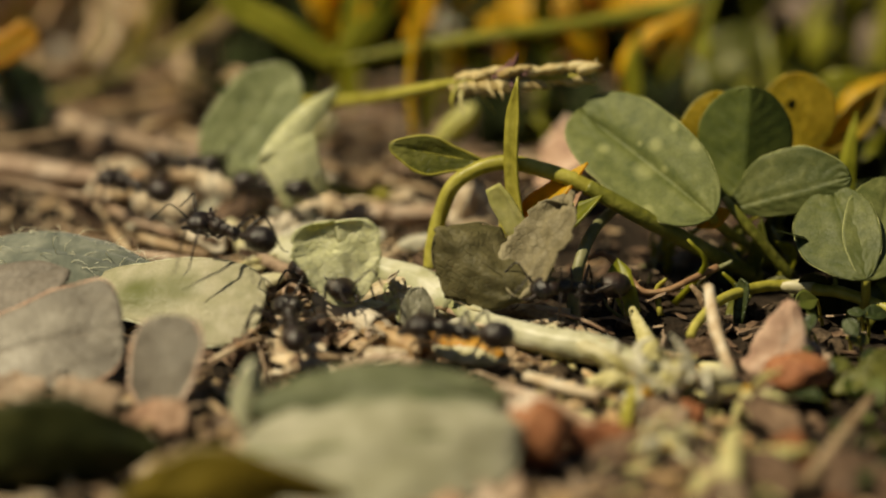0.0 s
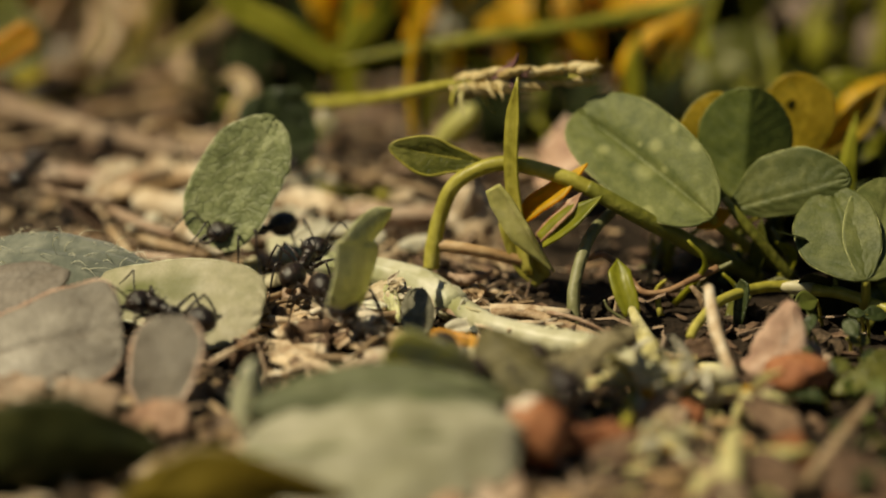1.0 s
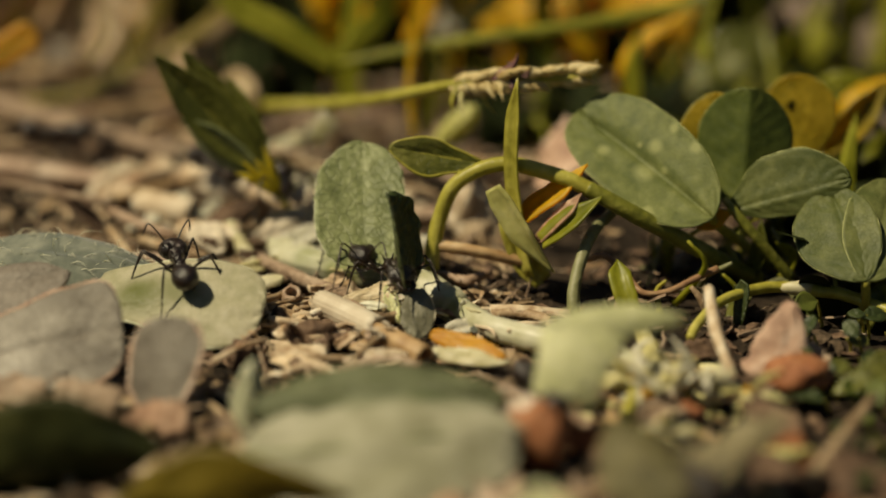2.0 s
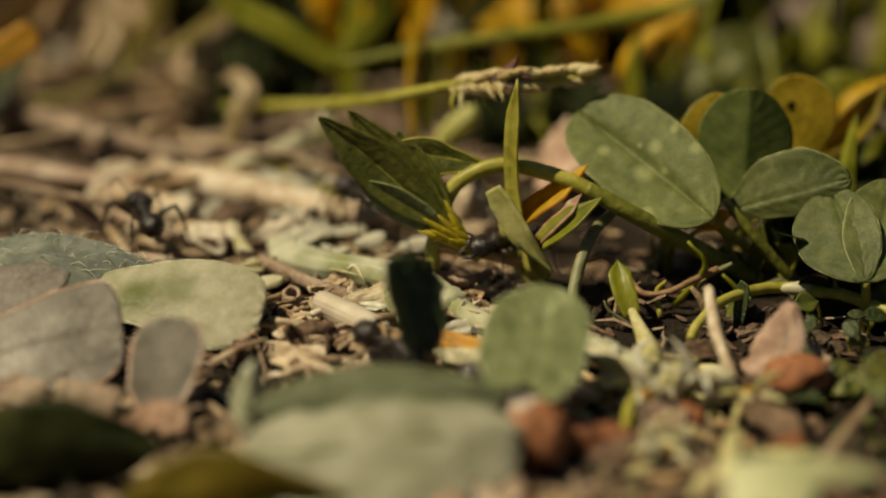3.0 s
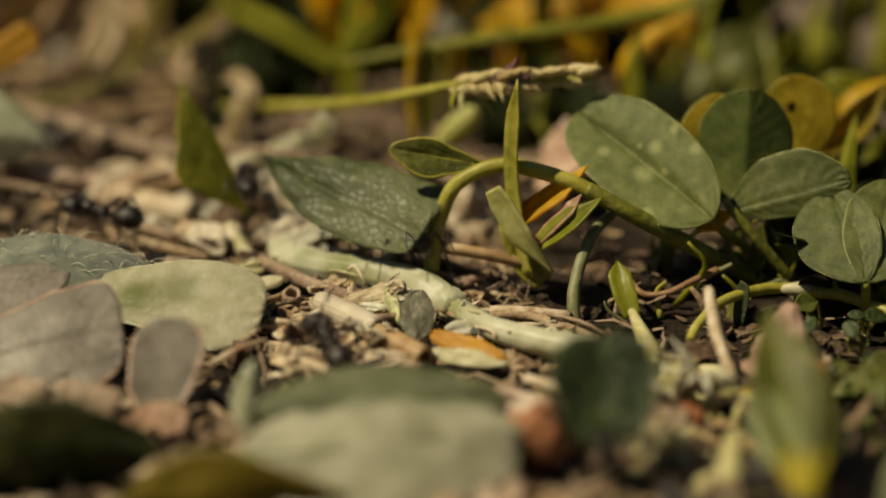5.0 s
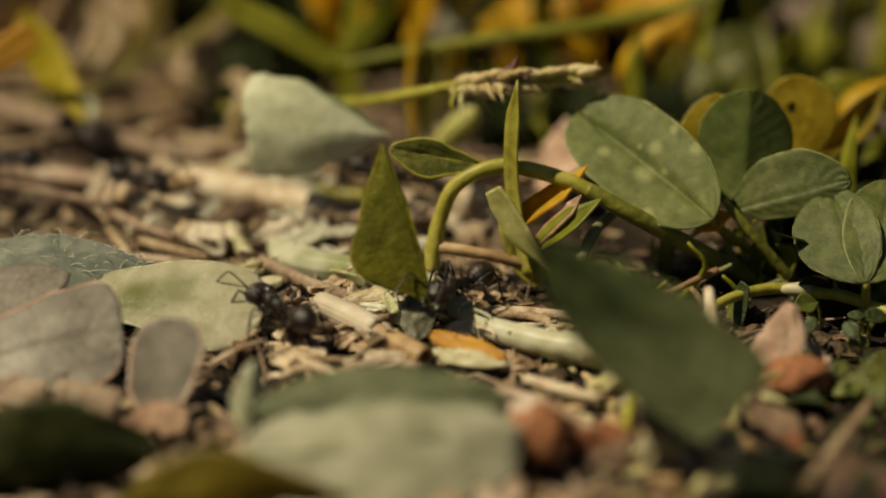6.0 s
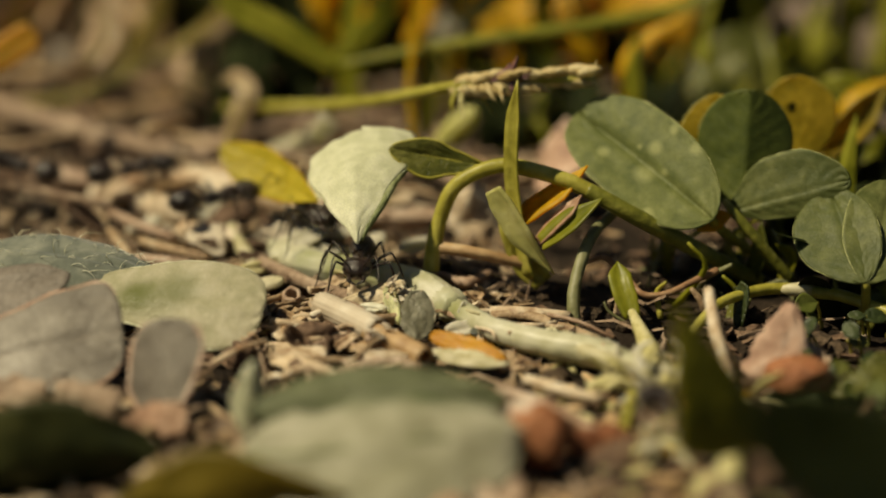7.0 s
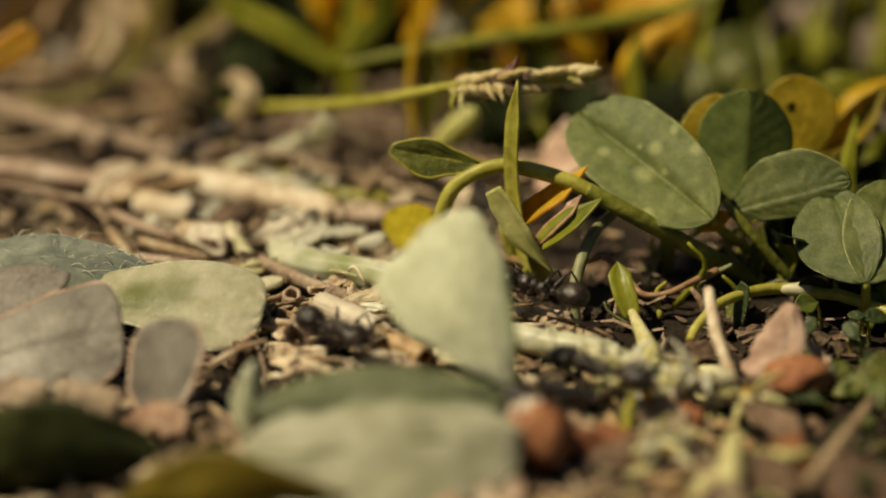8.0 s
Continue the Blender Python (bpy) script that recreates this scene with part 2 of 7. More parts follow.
STEM_CUT = shader("pale cut stem with green patches", [(0.4, 0.38, 0.22), (0.58, 0.56, 0.41), (0.74, 0.72, 0.62)], 100, 0.42, trans=0.2, bump=0.35, spots=(((-9.7, 168.2, 2), 3.2), ((-9, 165.6, 2), 2.6), ((-9.8, 166.2, 2), 2.4), ((-4.3, 161.9, 2), 2.6), ((0, 156.8, 2), 3), ((-1, 163, 2), 1.6), ((-13, 169.3, 2), 2), ((-6.4, 164.8, 2), 1.6)), spot_colour=(0.14, 0.17, 0.0))
STEM_RED = shader("reddish stem", [(0.2, 0.1, 0.05), (0.33, 0.19, 0.1), (0.45, 0.31, 0.18)], 240, 0.5, trans=0.2, bump=0.35)
ORANGE = shader("orange petal", [(0.45, 0.19, 0.012), (0.58, 0.29, 0.02), (0.66, 0.4, 0.05)], 200, 0.5, trans=0.4, glow=(1.1, 0.9, 0.4), bump=0.3)
BUD = shader("yellow-green bud", [(0.42, 0.37, 0.13), (0.64, 0.58, 0.29), (0.8, 0.75, 0.52)], 240, 0.5, trans=0.3, bump=0.6)
PETAL = shader("white petal", [(0.6, 0.56, 0.46), (0.75, 0.72, 0.62)], 300, 0.5, trans=0.4, bump=0.3)
SPIKELET = shader("spikelet husk", [(0.4, 0.27, 0.09), (0.64, 0.51, 0.25), (0.82, 0.72, 0.45)], 420, 0.5, trans=0.3, bump=0.4)
PURPLE = shader("purple anther", [(0.12, 0.05, 0.06), (0.22, 0.1, 0.1)], 500, 0.5)
STONE = shader("pale stone", [(0.12, 0.084, 0.06), (0.18, 0.132, 0.102), (0.252, 0.198, 0.162)], 90, 0.8, bump=0.5)
ANT = shader("ant cuticle", [(0.006, 0.0036, 0.0026), (0.016, 0.009, 0.006), (0.04, 0.021, 0.012)], 500, 0.32, bump=0.5, spec=0.5, coat=0.25)
ANT_LEG = shader("ant leg cuticle", [(0.008, 0.0045, 0.003), (0.02, 0.01, 0.006)], 900, 0.36, bump=0.2, spec=0.5)
ANT_EYE = shader("ant eye", [(0.004, 0.004, 0.004), (0.008, 0.008, 0.008)], 900, 0.15, bump=0.0, spec=0.6)


# ---- building helpers; all sizes below are millimetres ----
def at(x, y, z, rx=0, ry=0, rz=0):
    return pose(x * MM, y * MM, z * MM, rx, ry, rz)


def turn(x, y, z, roll, yaw, tilt):
    """A leaf's pose: yaw round its length, lean to the side, then tilt back."""
    r = Matrix.Rotation(radians(tilt), 4, "X") @ Matrix.Rotation(radians(roll), 4, "Y") @ Matrix.Rotation(radians(yaw), 4, "Z")
    return Matrix.Translation((x * MM, y * MM, z * MM)) @ r


def part(name, bm, material, parent=None, label="", m=None):
    mesh = bpy.data.meshes.new(name)
    bmesh.ops.scale(bm, vec=(MM, MM, MM), verts=bm.verts)
    bmesh.ops.recalc_face_normals(bm, faces=bm.faces)
    for face in bm.faces:
        face.smooth = True
    bm.to_mesh(mesh)
    bm.free()
    mesh.materials.append(material)
    ob = new(name, mesh)
    if parent is not None:
        ob.parent = parent
    if m is not None:
        ob.matrix_basis = m
    return tagged(ob, label)


def thing(name, m, label, category, group="", kind=""):
    ob = new(name)
    ob.empty_display_size = 0.002
    ob.matrix_basis = m
    return tagged(ob, label, category, group, kind)


def smooth_path(points, steps=6):
    """Points and their share of the way, on a smooth line through the given points."""
    p = [Vector(q) for q in points]
    p = [p[0] * 2 - p[1], *p, p[-1] * 2 - p[-2]]
    found = []
    for i in range(1, len(p) - 2):
        for k in range(steps):
            t = k / steps
            a, b, c, d = p[i - 1], p[i], p[i + 1], p[i + 2]
            found.append(0.5 * (2 * b + (c - a) * t + (2 * a - 5 * b + 4 * c - d) * t * t + (3 * b - a - 3 * c + d) * t ** 3))
    found.append(p[-2])
    return [(q, i / (len(found) - 1)) for i, q in enumerate(found)]


def tube(points, radii, sides=10, steps=6, bm=None, rough=0.0, ridges=0, seed=0.0, flat=1.0):
    """A stem along a smooth line; radii are spread along it; ridges run lengthways."""
    bm = bm or bmesh.new()
    path, rings = smooth_path(points, steps), []
    side = Vector((0, 0, 1))
    for i, (q, u) in enumerate(path):
        way = (path[min(i + 1, len(path) - 1)][0] - path[max(i - 1, 0)][0]).normalized()
        side = (side - way * side.dot(way))
        side = side.normalized() if side.length > 1e-4 else way.orthogonal().normalized()
        other = way.cross(side)
        s = u * (len(radii) - 1)
        j = min(int(s), len(radii) - 2)
        r = radii[j] + (radii[j + 1] - radii[j]) * (s - j)
        ring = []
        for k in range(sides):
            a = 2 * math.pi * k / sides
            w = r * (1 + (0.1 * math.cos(a * ridges) if ridges else 0) + rough * noise.noise(Vector((q.x * 0.9 + seed, q.y * 0.9 + k * 1.7, q.z * 0.9))))
            ring.append(bm.verts.new(q + side * (math.cos(a) * w * flat) + other * (math.sin(a) * w)))
        rings.append(ring)
    for a, b in zip(rings, rings[1:]):
        for k in range(sides):
            bm.faces.new((a[k], a[(k + 1) % sides], b[(k + 1) % sides], b[k]))
    for ring in (rings[0], rings[-1]):
        bm.faces.new(ring)
    return bm


def hollow(points, r, wall=0.3, sides=12, rough=0.05, seed=0.0, ribs=6):
    """A cut straw: a tube with an open bore and a frayed rim at both ends."""
    bm = bmesh.new()
    path = smooth_path(points, 5)
    rings = []
    for inner in (False, True):
        line = path if not inner else path[::-1]
        for i, (q, u) in enumerate(line):
            way = (line[min(i + 1, len(line) - 1)][0] - line[max(i - 1, 0)][0]).normalized()
            side = (Vector((0, 0, 1)) - way * way.z).normalized()
            other = way.cross(side) * (-1 if inner else 1)
            end = i in (0, len(line) - 1)
            ring = []
            for k in range(sides):
                a = 2 * math.pi * k / sides
                w = (r - wall if inner else r) * (1 + rough * noise.noise(Vector((k * 15.6 / sides + seed, i * 0.1, 0))) + 0.05 * math.cos(ribs * a))
                fray = way * (noise.noise(Vector((k * 25.2 / sides, seed, 3.0))) * 0.7 * r if end else 0)
                ring.append(bm.verts.new(q + side * (math.cos(a) * w) + other * (math.sin(a) * w) + fray))
            rings.append(ring)
    loop = rings + [rings[0]]
    for a, b in zip(loop, loop[1:]):
        for k in range(sides):
            bm.faces.new((a[k], a[(k + 1) % sides], b[(k + 1) % sides], b[k]))
    return bm


def sheet(f, nu, nv, th, bm=None):
    """A thin body between f(u, v) and its copy th behind it; u from 0 to 1, v from -1 to 1."""
    bm = bm or bmesh.new()
    grid = [[Vector(f(i / nu, 2 * j / nv - 1)) for j in range(nv + 1)] for i in range(nu + 1)]
    top, low = [], []
    for i in range(nu + 1):
        a, b = [], []
        for j in range(nv + 1):
            du = grid[min(i + 1, nu)][j] - grid[max(i - 1, 0)][j]
            dv = grid[i][min(j + 1, nv)] - grid[i][max(j - 1, 0)]
            nrm = du.cross(dv)
            nrm = nrm.normalized() if nrm.length > 1e-9 else Vector((0, -1, 0))
            a.append(bm.verts.new(grid[i][j] + nrm * th / 2))
            b.append(bm.verts.new(grid[i][j] - nrm * th / 2))
        top.append(a)
        low.append(b)
    for i in range(nu):
        for j in range(nv):
            bm.faces.new((top[i][j], top[i][j + 1], top[i + 1][j + 1], top[i + 1][j]))
            bm.faces.new((low[i][j], low[i + 1][j], low[i + 1][j + 1], low[i][j + 1]))
    for j in range(nv):
        for i in (0, nu):
            bm.faces.new((top[i][j], low[i][j], low[i][j + 1], top[i][j + 1]))
    for i in range(nu):
        for j in (0, nv):
            bm.faces.new((top[i][j], top[i + 1][j], low[i + 1][j], low[i][j]))
    return bm


PROFILES = {
    "round": lambda u: max(0.0, 1 - (2 * u - 1) ** 2) ** 0.5,
    "lance": lambda u: max(0.02, math.sin(math.pi * u ** 0.85)) ** 0.9,
    "oval": lambda u: max(0.0, math.sin(math.pi * u ** 0.95)) ** 0.62,
    "wedge": lambda u: 0.08 + 0.92 * u ** 0.7 if u < 0.8 else (0.08 + 0.92 * 0.8 ** 0.7) * max(0, 1 - ((u - 0.8) / 0.2) ** 2) ** 0.5 + 0.02,
    "cut": lambda u: 0.45 + 0.55 * math.sin(math.pi * min(1, u * 0.8 + 0.1)) if 0.03 < u < 0.97 else 0.5,
}


def leaf_form(length, width, shape, fold=0.0, cup=0.0, curl=0.0, wave=0.0, bite=0.0, twist=0.0, seed=0.0):
    """The surface of a leaf standing along z, facing -y."""
    profile = PROFILES[shape]

    def f(u, v):
        edge = 1 + bite * noise.noise(Vector((u * 5 + seed, (2.0 if v > 0 else -2.0), seed))) + bite * 0.5 * noise.noise(Vector((u * 17, v * 3, seed)))
        hw = width / 2 * profile(u) * edge
        x, z = v * hw, (u - 0.5) * length
        y = fold * abs(v) * hw + cup * v * v * width + curl * length * (u - 0.5) ** 2 * 4
        y += wave * width * noise.noise(Vector((u * 2.6 + seed, v * 1.6, seed * 1.7))) + wave * 0.35 * width * noise.noise(Vector((u * 7, v * 4 + seed, 1)))
        a = twist * (u - 0.5)
        return (x * math.cos(a) - y * math.sin(a), x * math.sin(a) + y * math.cos(a), z)
    return f


def spread(values, u):
    """The value at share u of an even row of values, smoothly."""
    x = min(max(u, 0.0), 1.0) * (len(values) - 1)
    i = min(int(x), len(values) - 2)
    k = x - i
    k = k * k * (3 - 2 * k)
    return values[i] * (1 - k) + values[i + 1] * k


def spanned(base, tip, facing, left, right, blunt=(2.0, 2.0), fold=0.0, arch=0.0, cup=0.0, wave=0.0, notch=0.0, teeth=0.0, side_veins=0.0, seed=0.0, hollow_rib=0.0, slant=0.0, ragged=0.0):
    """A blade from base to tip whose face looks along facing; left and right are rows of half widths from base to tip."""
    a, b = Vector(base), Vector(tip)
    axis = (b - a).normalized()
    length = (b - a).length
    n = Vector(facing)
    n = (n - axis * n.dot(axis)).normalized()
    across = axis.cross(n)

    def f(u, v):
        u = 0.5 - 0.5 * math.cos(math.pi * u)
        p = blunt[0] if u < 0.5 else blunt[1]
        w = max(0.0, 1 - abs(2 * u - 1) ** p) ** (1 / p) * spread(left if v < 0 else right, u)
        if teeth:
            w *= 1 + teeth * (0.6 * abs(math.sin(u * 75)) + noise.noise(Vector((u * 31, 2.0 if v > 0 else -2.0, seed))))
        if ragged:
            side = 2.0 if v > 0 else -2.0
            w *= 1 + ragged * (noise.noise(Vector((u * 7 + seed, side, seed))) + 0.6 * noise.noise(Vector((u * 19, side, seed))) + 0.4 * noise.noise(Vector((u * 43, side, seed))))
        h = fold * abs(v) * w + cup * v * v * w + arch * length * (1 - (2 * u - 1) ** 2)
        h += wave * (noise.noise(Vector((u * 2.4 + seed, v * 1.3, seed * 1.7))) + 0.4 * noise.noise(Vector((u * 6, v * 3.5 + seed, 1.0)))) * length * 0.3
        h -= hollow_rib * math.exp(-(v / 0.1) ** 2)
        h += side_veins * math.sin((u * 9 - abs(v) * 2.2) * 2 * math.pi) * min(1, abs(v) * 4) * (1 - abs(v) ** 3)
        cut = notch * length * max(0, u - 0.6) / 0.4 * (1 - abs(v)) ** 1.5
        if ragged:
            cut += ragged * length * 0.5 * u ** 5 * (noise.noise(Vector((v * 2.7, seed, 5.0))) + 0.6 * noise.noise(Vector((v * 8, seed, 7.0))))
        return a + axis * (u * length - cut + slant * v * u) + across * (v * w) + n * h
    return f


def holed(bm, spot, size):
    """Cuts a ragged hole through a blade."""
    gone = [q for q in bm.faces if (q.calc_center_median() - Vector(spot)).length < size]
    bmesh.ops.delete(bm, geom=gone, context="FACES")
    return bm


def midrib(f, r, u0=0.02, u1=0.95, back=-0.04):
    return tube([Vector(f(u0 + (u1 - u0) * k / 5, 0)) + Vector((0, back, 0)) for k in range(6)], [r, r * 0.3], 6, 3)


def leaf_parts(owner, f, material, rib, th=0.22, nu=26, nv=18, r=0.22, name="blade"):
    """A blade with its midrib under the owner."""
    blade = part(name, sheet(f, nu, nv, th), material, owner)
    part("midrib", midrib(f, r), rib, blade)
    return blade


def ribbon(points, width, th=0.18, keel=0.25, facing=(0, -1, 0.35), steps=7, bm=None, taper=0.35, twist=0.0):
    """A grass blade along a smooth line, keeled along its middle and tapering to the last point."""
    path = smooth_path(points, steps)
    face = Vector(facing).normalized()

    def f(u, v):
        s = u * (len(path) - 1)
        i = min(int(s), len(path) - 2)
        q = path[i][0].lerp(path[i + 1][0], s - i)
        way = (path[min(i + 2, len(path) - 1)][0] - path[max(i - 1, 0)][0]).normalized()
        across = way.cross(face).normalized()
        up = across.cross(way)
        a = twist * u
        across, up = across * math.cos(a) + up * math.sin(a), up * math.cos(a) - across * math.sin(a)
        w = width / 2 * min(1.0, (1 - u) / max(taper, 1e-3) + 0.03) * (0.7 + 0.3 * min(1, u * 4))
        return q + across * (v * w) + up * (keel * (abs(v) - 0.5) * w)
    return sheet(f, len(path) - 1, 4, th, bm)


def egg(centre, radii, bm=None, rough=0.0, seed=0.0, sub=2, point=0.0, m=None):
    """A rounded body; point narrows its +x end."""
    bm = bm or bmesh.new()
    made = bmesh.ops.create_icosphere(bm, subdivisions=sub, radius=1.0)["verts"]
    for v in made:
        k = 1 + rough * noise.noise(v.co * 1.6 + Vector((seed, 0, 0))) + rough * 0.5 * noise.noise(v.co * 4 + Vector((seed, 3, 0)))
        n = 1 - point * max(0, v.co.x)
        v.co = Vector((v.co.x * radii[0] * k, v.co.y * radii[1] * k * n, v.co.z * radii[2] * k * n))
        if m is not None:
            v.co = m @ v.co
        v.co += Vector(centre)
    return bm


def solo(name, bm, material, label, category, m=None, group="", kind=""):
    return tagged(part(name, bm, material, None, label, m), "", category, group, kind)


# ---- ground ----
def ground_height(x, y):
    near = max(0.0, 1 - max(abs(x), abs(y - 180)) / 600)
    return (0.9 * noise.noise(Vector((x / 22, y / 22, 0.3))) + 0.5 * noise.noise(Vector((x / 6, y / 6, 4.0))) + 0.18 * noise.noise(Vector((x / 1.6, y / 1.6, 9.0)))) * near - 1.0


def build_ground():
    reach = [-60000, -9000, -2000, -700, -350, -220]
    xs = reach + list(np.linspace(-150, 150, 190)) + [-r for r in reach[::-1]]
    ys = [-60000, -9000, -2000, -500, -100, 40] + list(np.linspace(90, 330, 160)) + [400, 520, 800, 2000, 9000, 60000]
    verts = [(x * MM, y * MM, ground_height(x, y) * MM) for y in ys for x in xs]
    w = len(xs)
    faces = [(j * w + i, j * w + i + 1, (j + 1) * w + i + 1, (j + 1) * w + i) for j in range(len(ys) - 1) for i in range(w - 1)]
    mesh = bpy.data.meshes.new("ground")
    mesh.from_pydata(verts, [], faces)
    mesh.shade_smooth()
    mesh.materials.append(SOIL)
    tagged(new("ground", mesh), "dark crumbly bare soil with straw litter", "soil", kind="structure")


build_ground()


def stuff(name, verts, faces, material, label, category):
    mesh = bpy.data.meshes.new(name)
    mesh.from_pydata([tuple(q * MM for q in v) for v in verts], [], faces)
    mesh.materials.append(material)
    return tagged(new(name, mesh), label, category, kind="stuff")


def litter(count, size, thin, material, name, label, category, seed, xr=(-75, 75), yr=(112, 300), lift=0.6, tilt=0.25, keep=None):
    """Many small flat or long scraps lying on the soil."""
    rng = random.Random(seed)
    verts, faces = [], []
    while count:
        x, y = rng.uniform(*xr), rng.uniform(*yr)
        if keep and not keep(x, y, rng):
            continue
        count -= 1
        a, length = rng.uniform(0, math.pi), rng.uniform(*size)
        w = length * rng.uniform(*thin)
        d = Vector((math.cos(a), math.sin(a), rng.gauss(0, tilt))).normalized()
        s = d.cross(Vector((rng.gauss(0, 0.35), rng.gauss(0, 0.35), 1))).normalized()
        n = s.cross(d)
        c = Vector((x, y, ground_height(x, y) + lift * rng.uniform(0.2, 1.2)))
        b = len(verts)
        h = min(w * 0.5, 0.35)
        for u, k in ((-0.5, 0.6), (-0.2, 1.0), (0.2, 0.9), (0.5, 0.35)):
            bend = n * (rng.uniform(-0.08, 0.08) * length)
            for v, z in ((-1, 0), (0, h), (1, 0), (0, -h * 0.6)):
                verts.append(c + d * (u * length) + s * (v * w / 2 * k) + n * (z * k) + bend)
        for r in range(3):
            for q in range(4):
                faces.append((b + r * 4 + q, b + r * 4 + (q + 1) % 4, b + r * 4 + 4 + (q + 1) % 4, b + r * 4 + 4 + q))
        faces += [(b, b + 3, b + 2, b + 1), (b + 12, b + 13, b + 14, b + 15)]
    return stuff(name, verts, faces, material, label, category)


def open_side(x, y, rng):
    """Straw lies thick on the open trodden side, thin under the clover."""
    return rng.random() < (0.9 if x < 8 else 0.04) * (1.0 if y < 195 else 0.3)


def crumbs(count, material, name, label, seed, size=(0.25, 1.1)):
    rng = random.Random(seed)
    bm = bmesh.new()
    bmesh.ops.create_icosphere(bm, subdivisions=1, radius=1)
    base, tris = [v.co.copy() for v in bm.verts], [[v.index for v in f.verts] for f in bm.faces]
    bm.free()
    verts, faces = [], []
    for i in range(count):
        x, y = rng.uniform(-75, 75), rng.uniform(112, 300)
        r = rng.uniform(*size) ** 1.5
        q = Vector((x, y, ground_height(x, y) + r * 0.35))
        squash = Vector((rng.uniform(0.6, 1.4), rng.uniform(0.6, 1.4), rng.uniform(0.5, 1.0)))
        b = len(verts)
        verts += [q + Vector((c.x * squash.x, c.y * squash.y, c.z * squash.z)) * (r * rng.uniform(0.75, 1.2)) for c in base]
        faces += [[b + k for k in t] for t in tris]
    return stuff(name, verts, faces, material, label, "soil")


crumbs(3200, CRUMB, "soil_crumbs", "loose dark brown crumbs of soil", 3)
litter(1500, (1.5, 6), (0.08, 0.3), STRAW, "straw_litter", "fine beige straw scraps lying on soil", "straw", 5, keep=open_side)
litter(2200, (2, 8), (0.025, 0.09), TWIG, "twig_litter", "thin grey-brown twig fibres on soil", "twigs", 9, lift=1.2, tilt=0.22, keep=lambda x, y, rng: rng.random() < (1 if x < 10 else 0.35))
litter(1100, (1.2, 4), (0.2, 0.6), BARK, "bark_litter", "small brown bark and leaf scraps on soil", "litter", 6)
litter(500, (1.5, 5), (0.15, 0.4), STRAW_PALE, "pale_litter", "small bleached chips of straw on soil", "straw", 7, keep=open_side)
litter(170, (1.0, 3.6), (0.15, 0.45), STRAW_TAN, "tan_litter", "small tan plant scraps between the fallen flowers", "litter", 27, xr=(5, 24), yr=(116, 152), lift=0.8)
litter(60, (1.0, 3.0), (0.2, 0.5), BUD, "petal_litter", "small pale yellow petal scraps on soil", "litter", 28, xr=(8, 25), yr=(118, 150), lift=0.8)


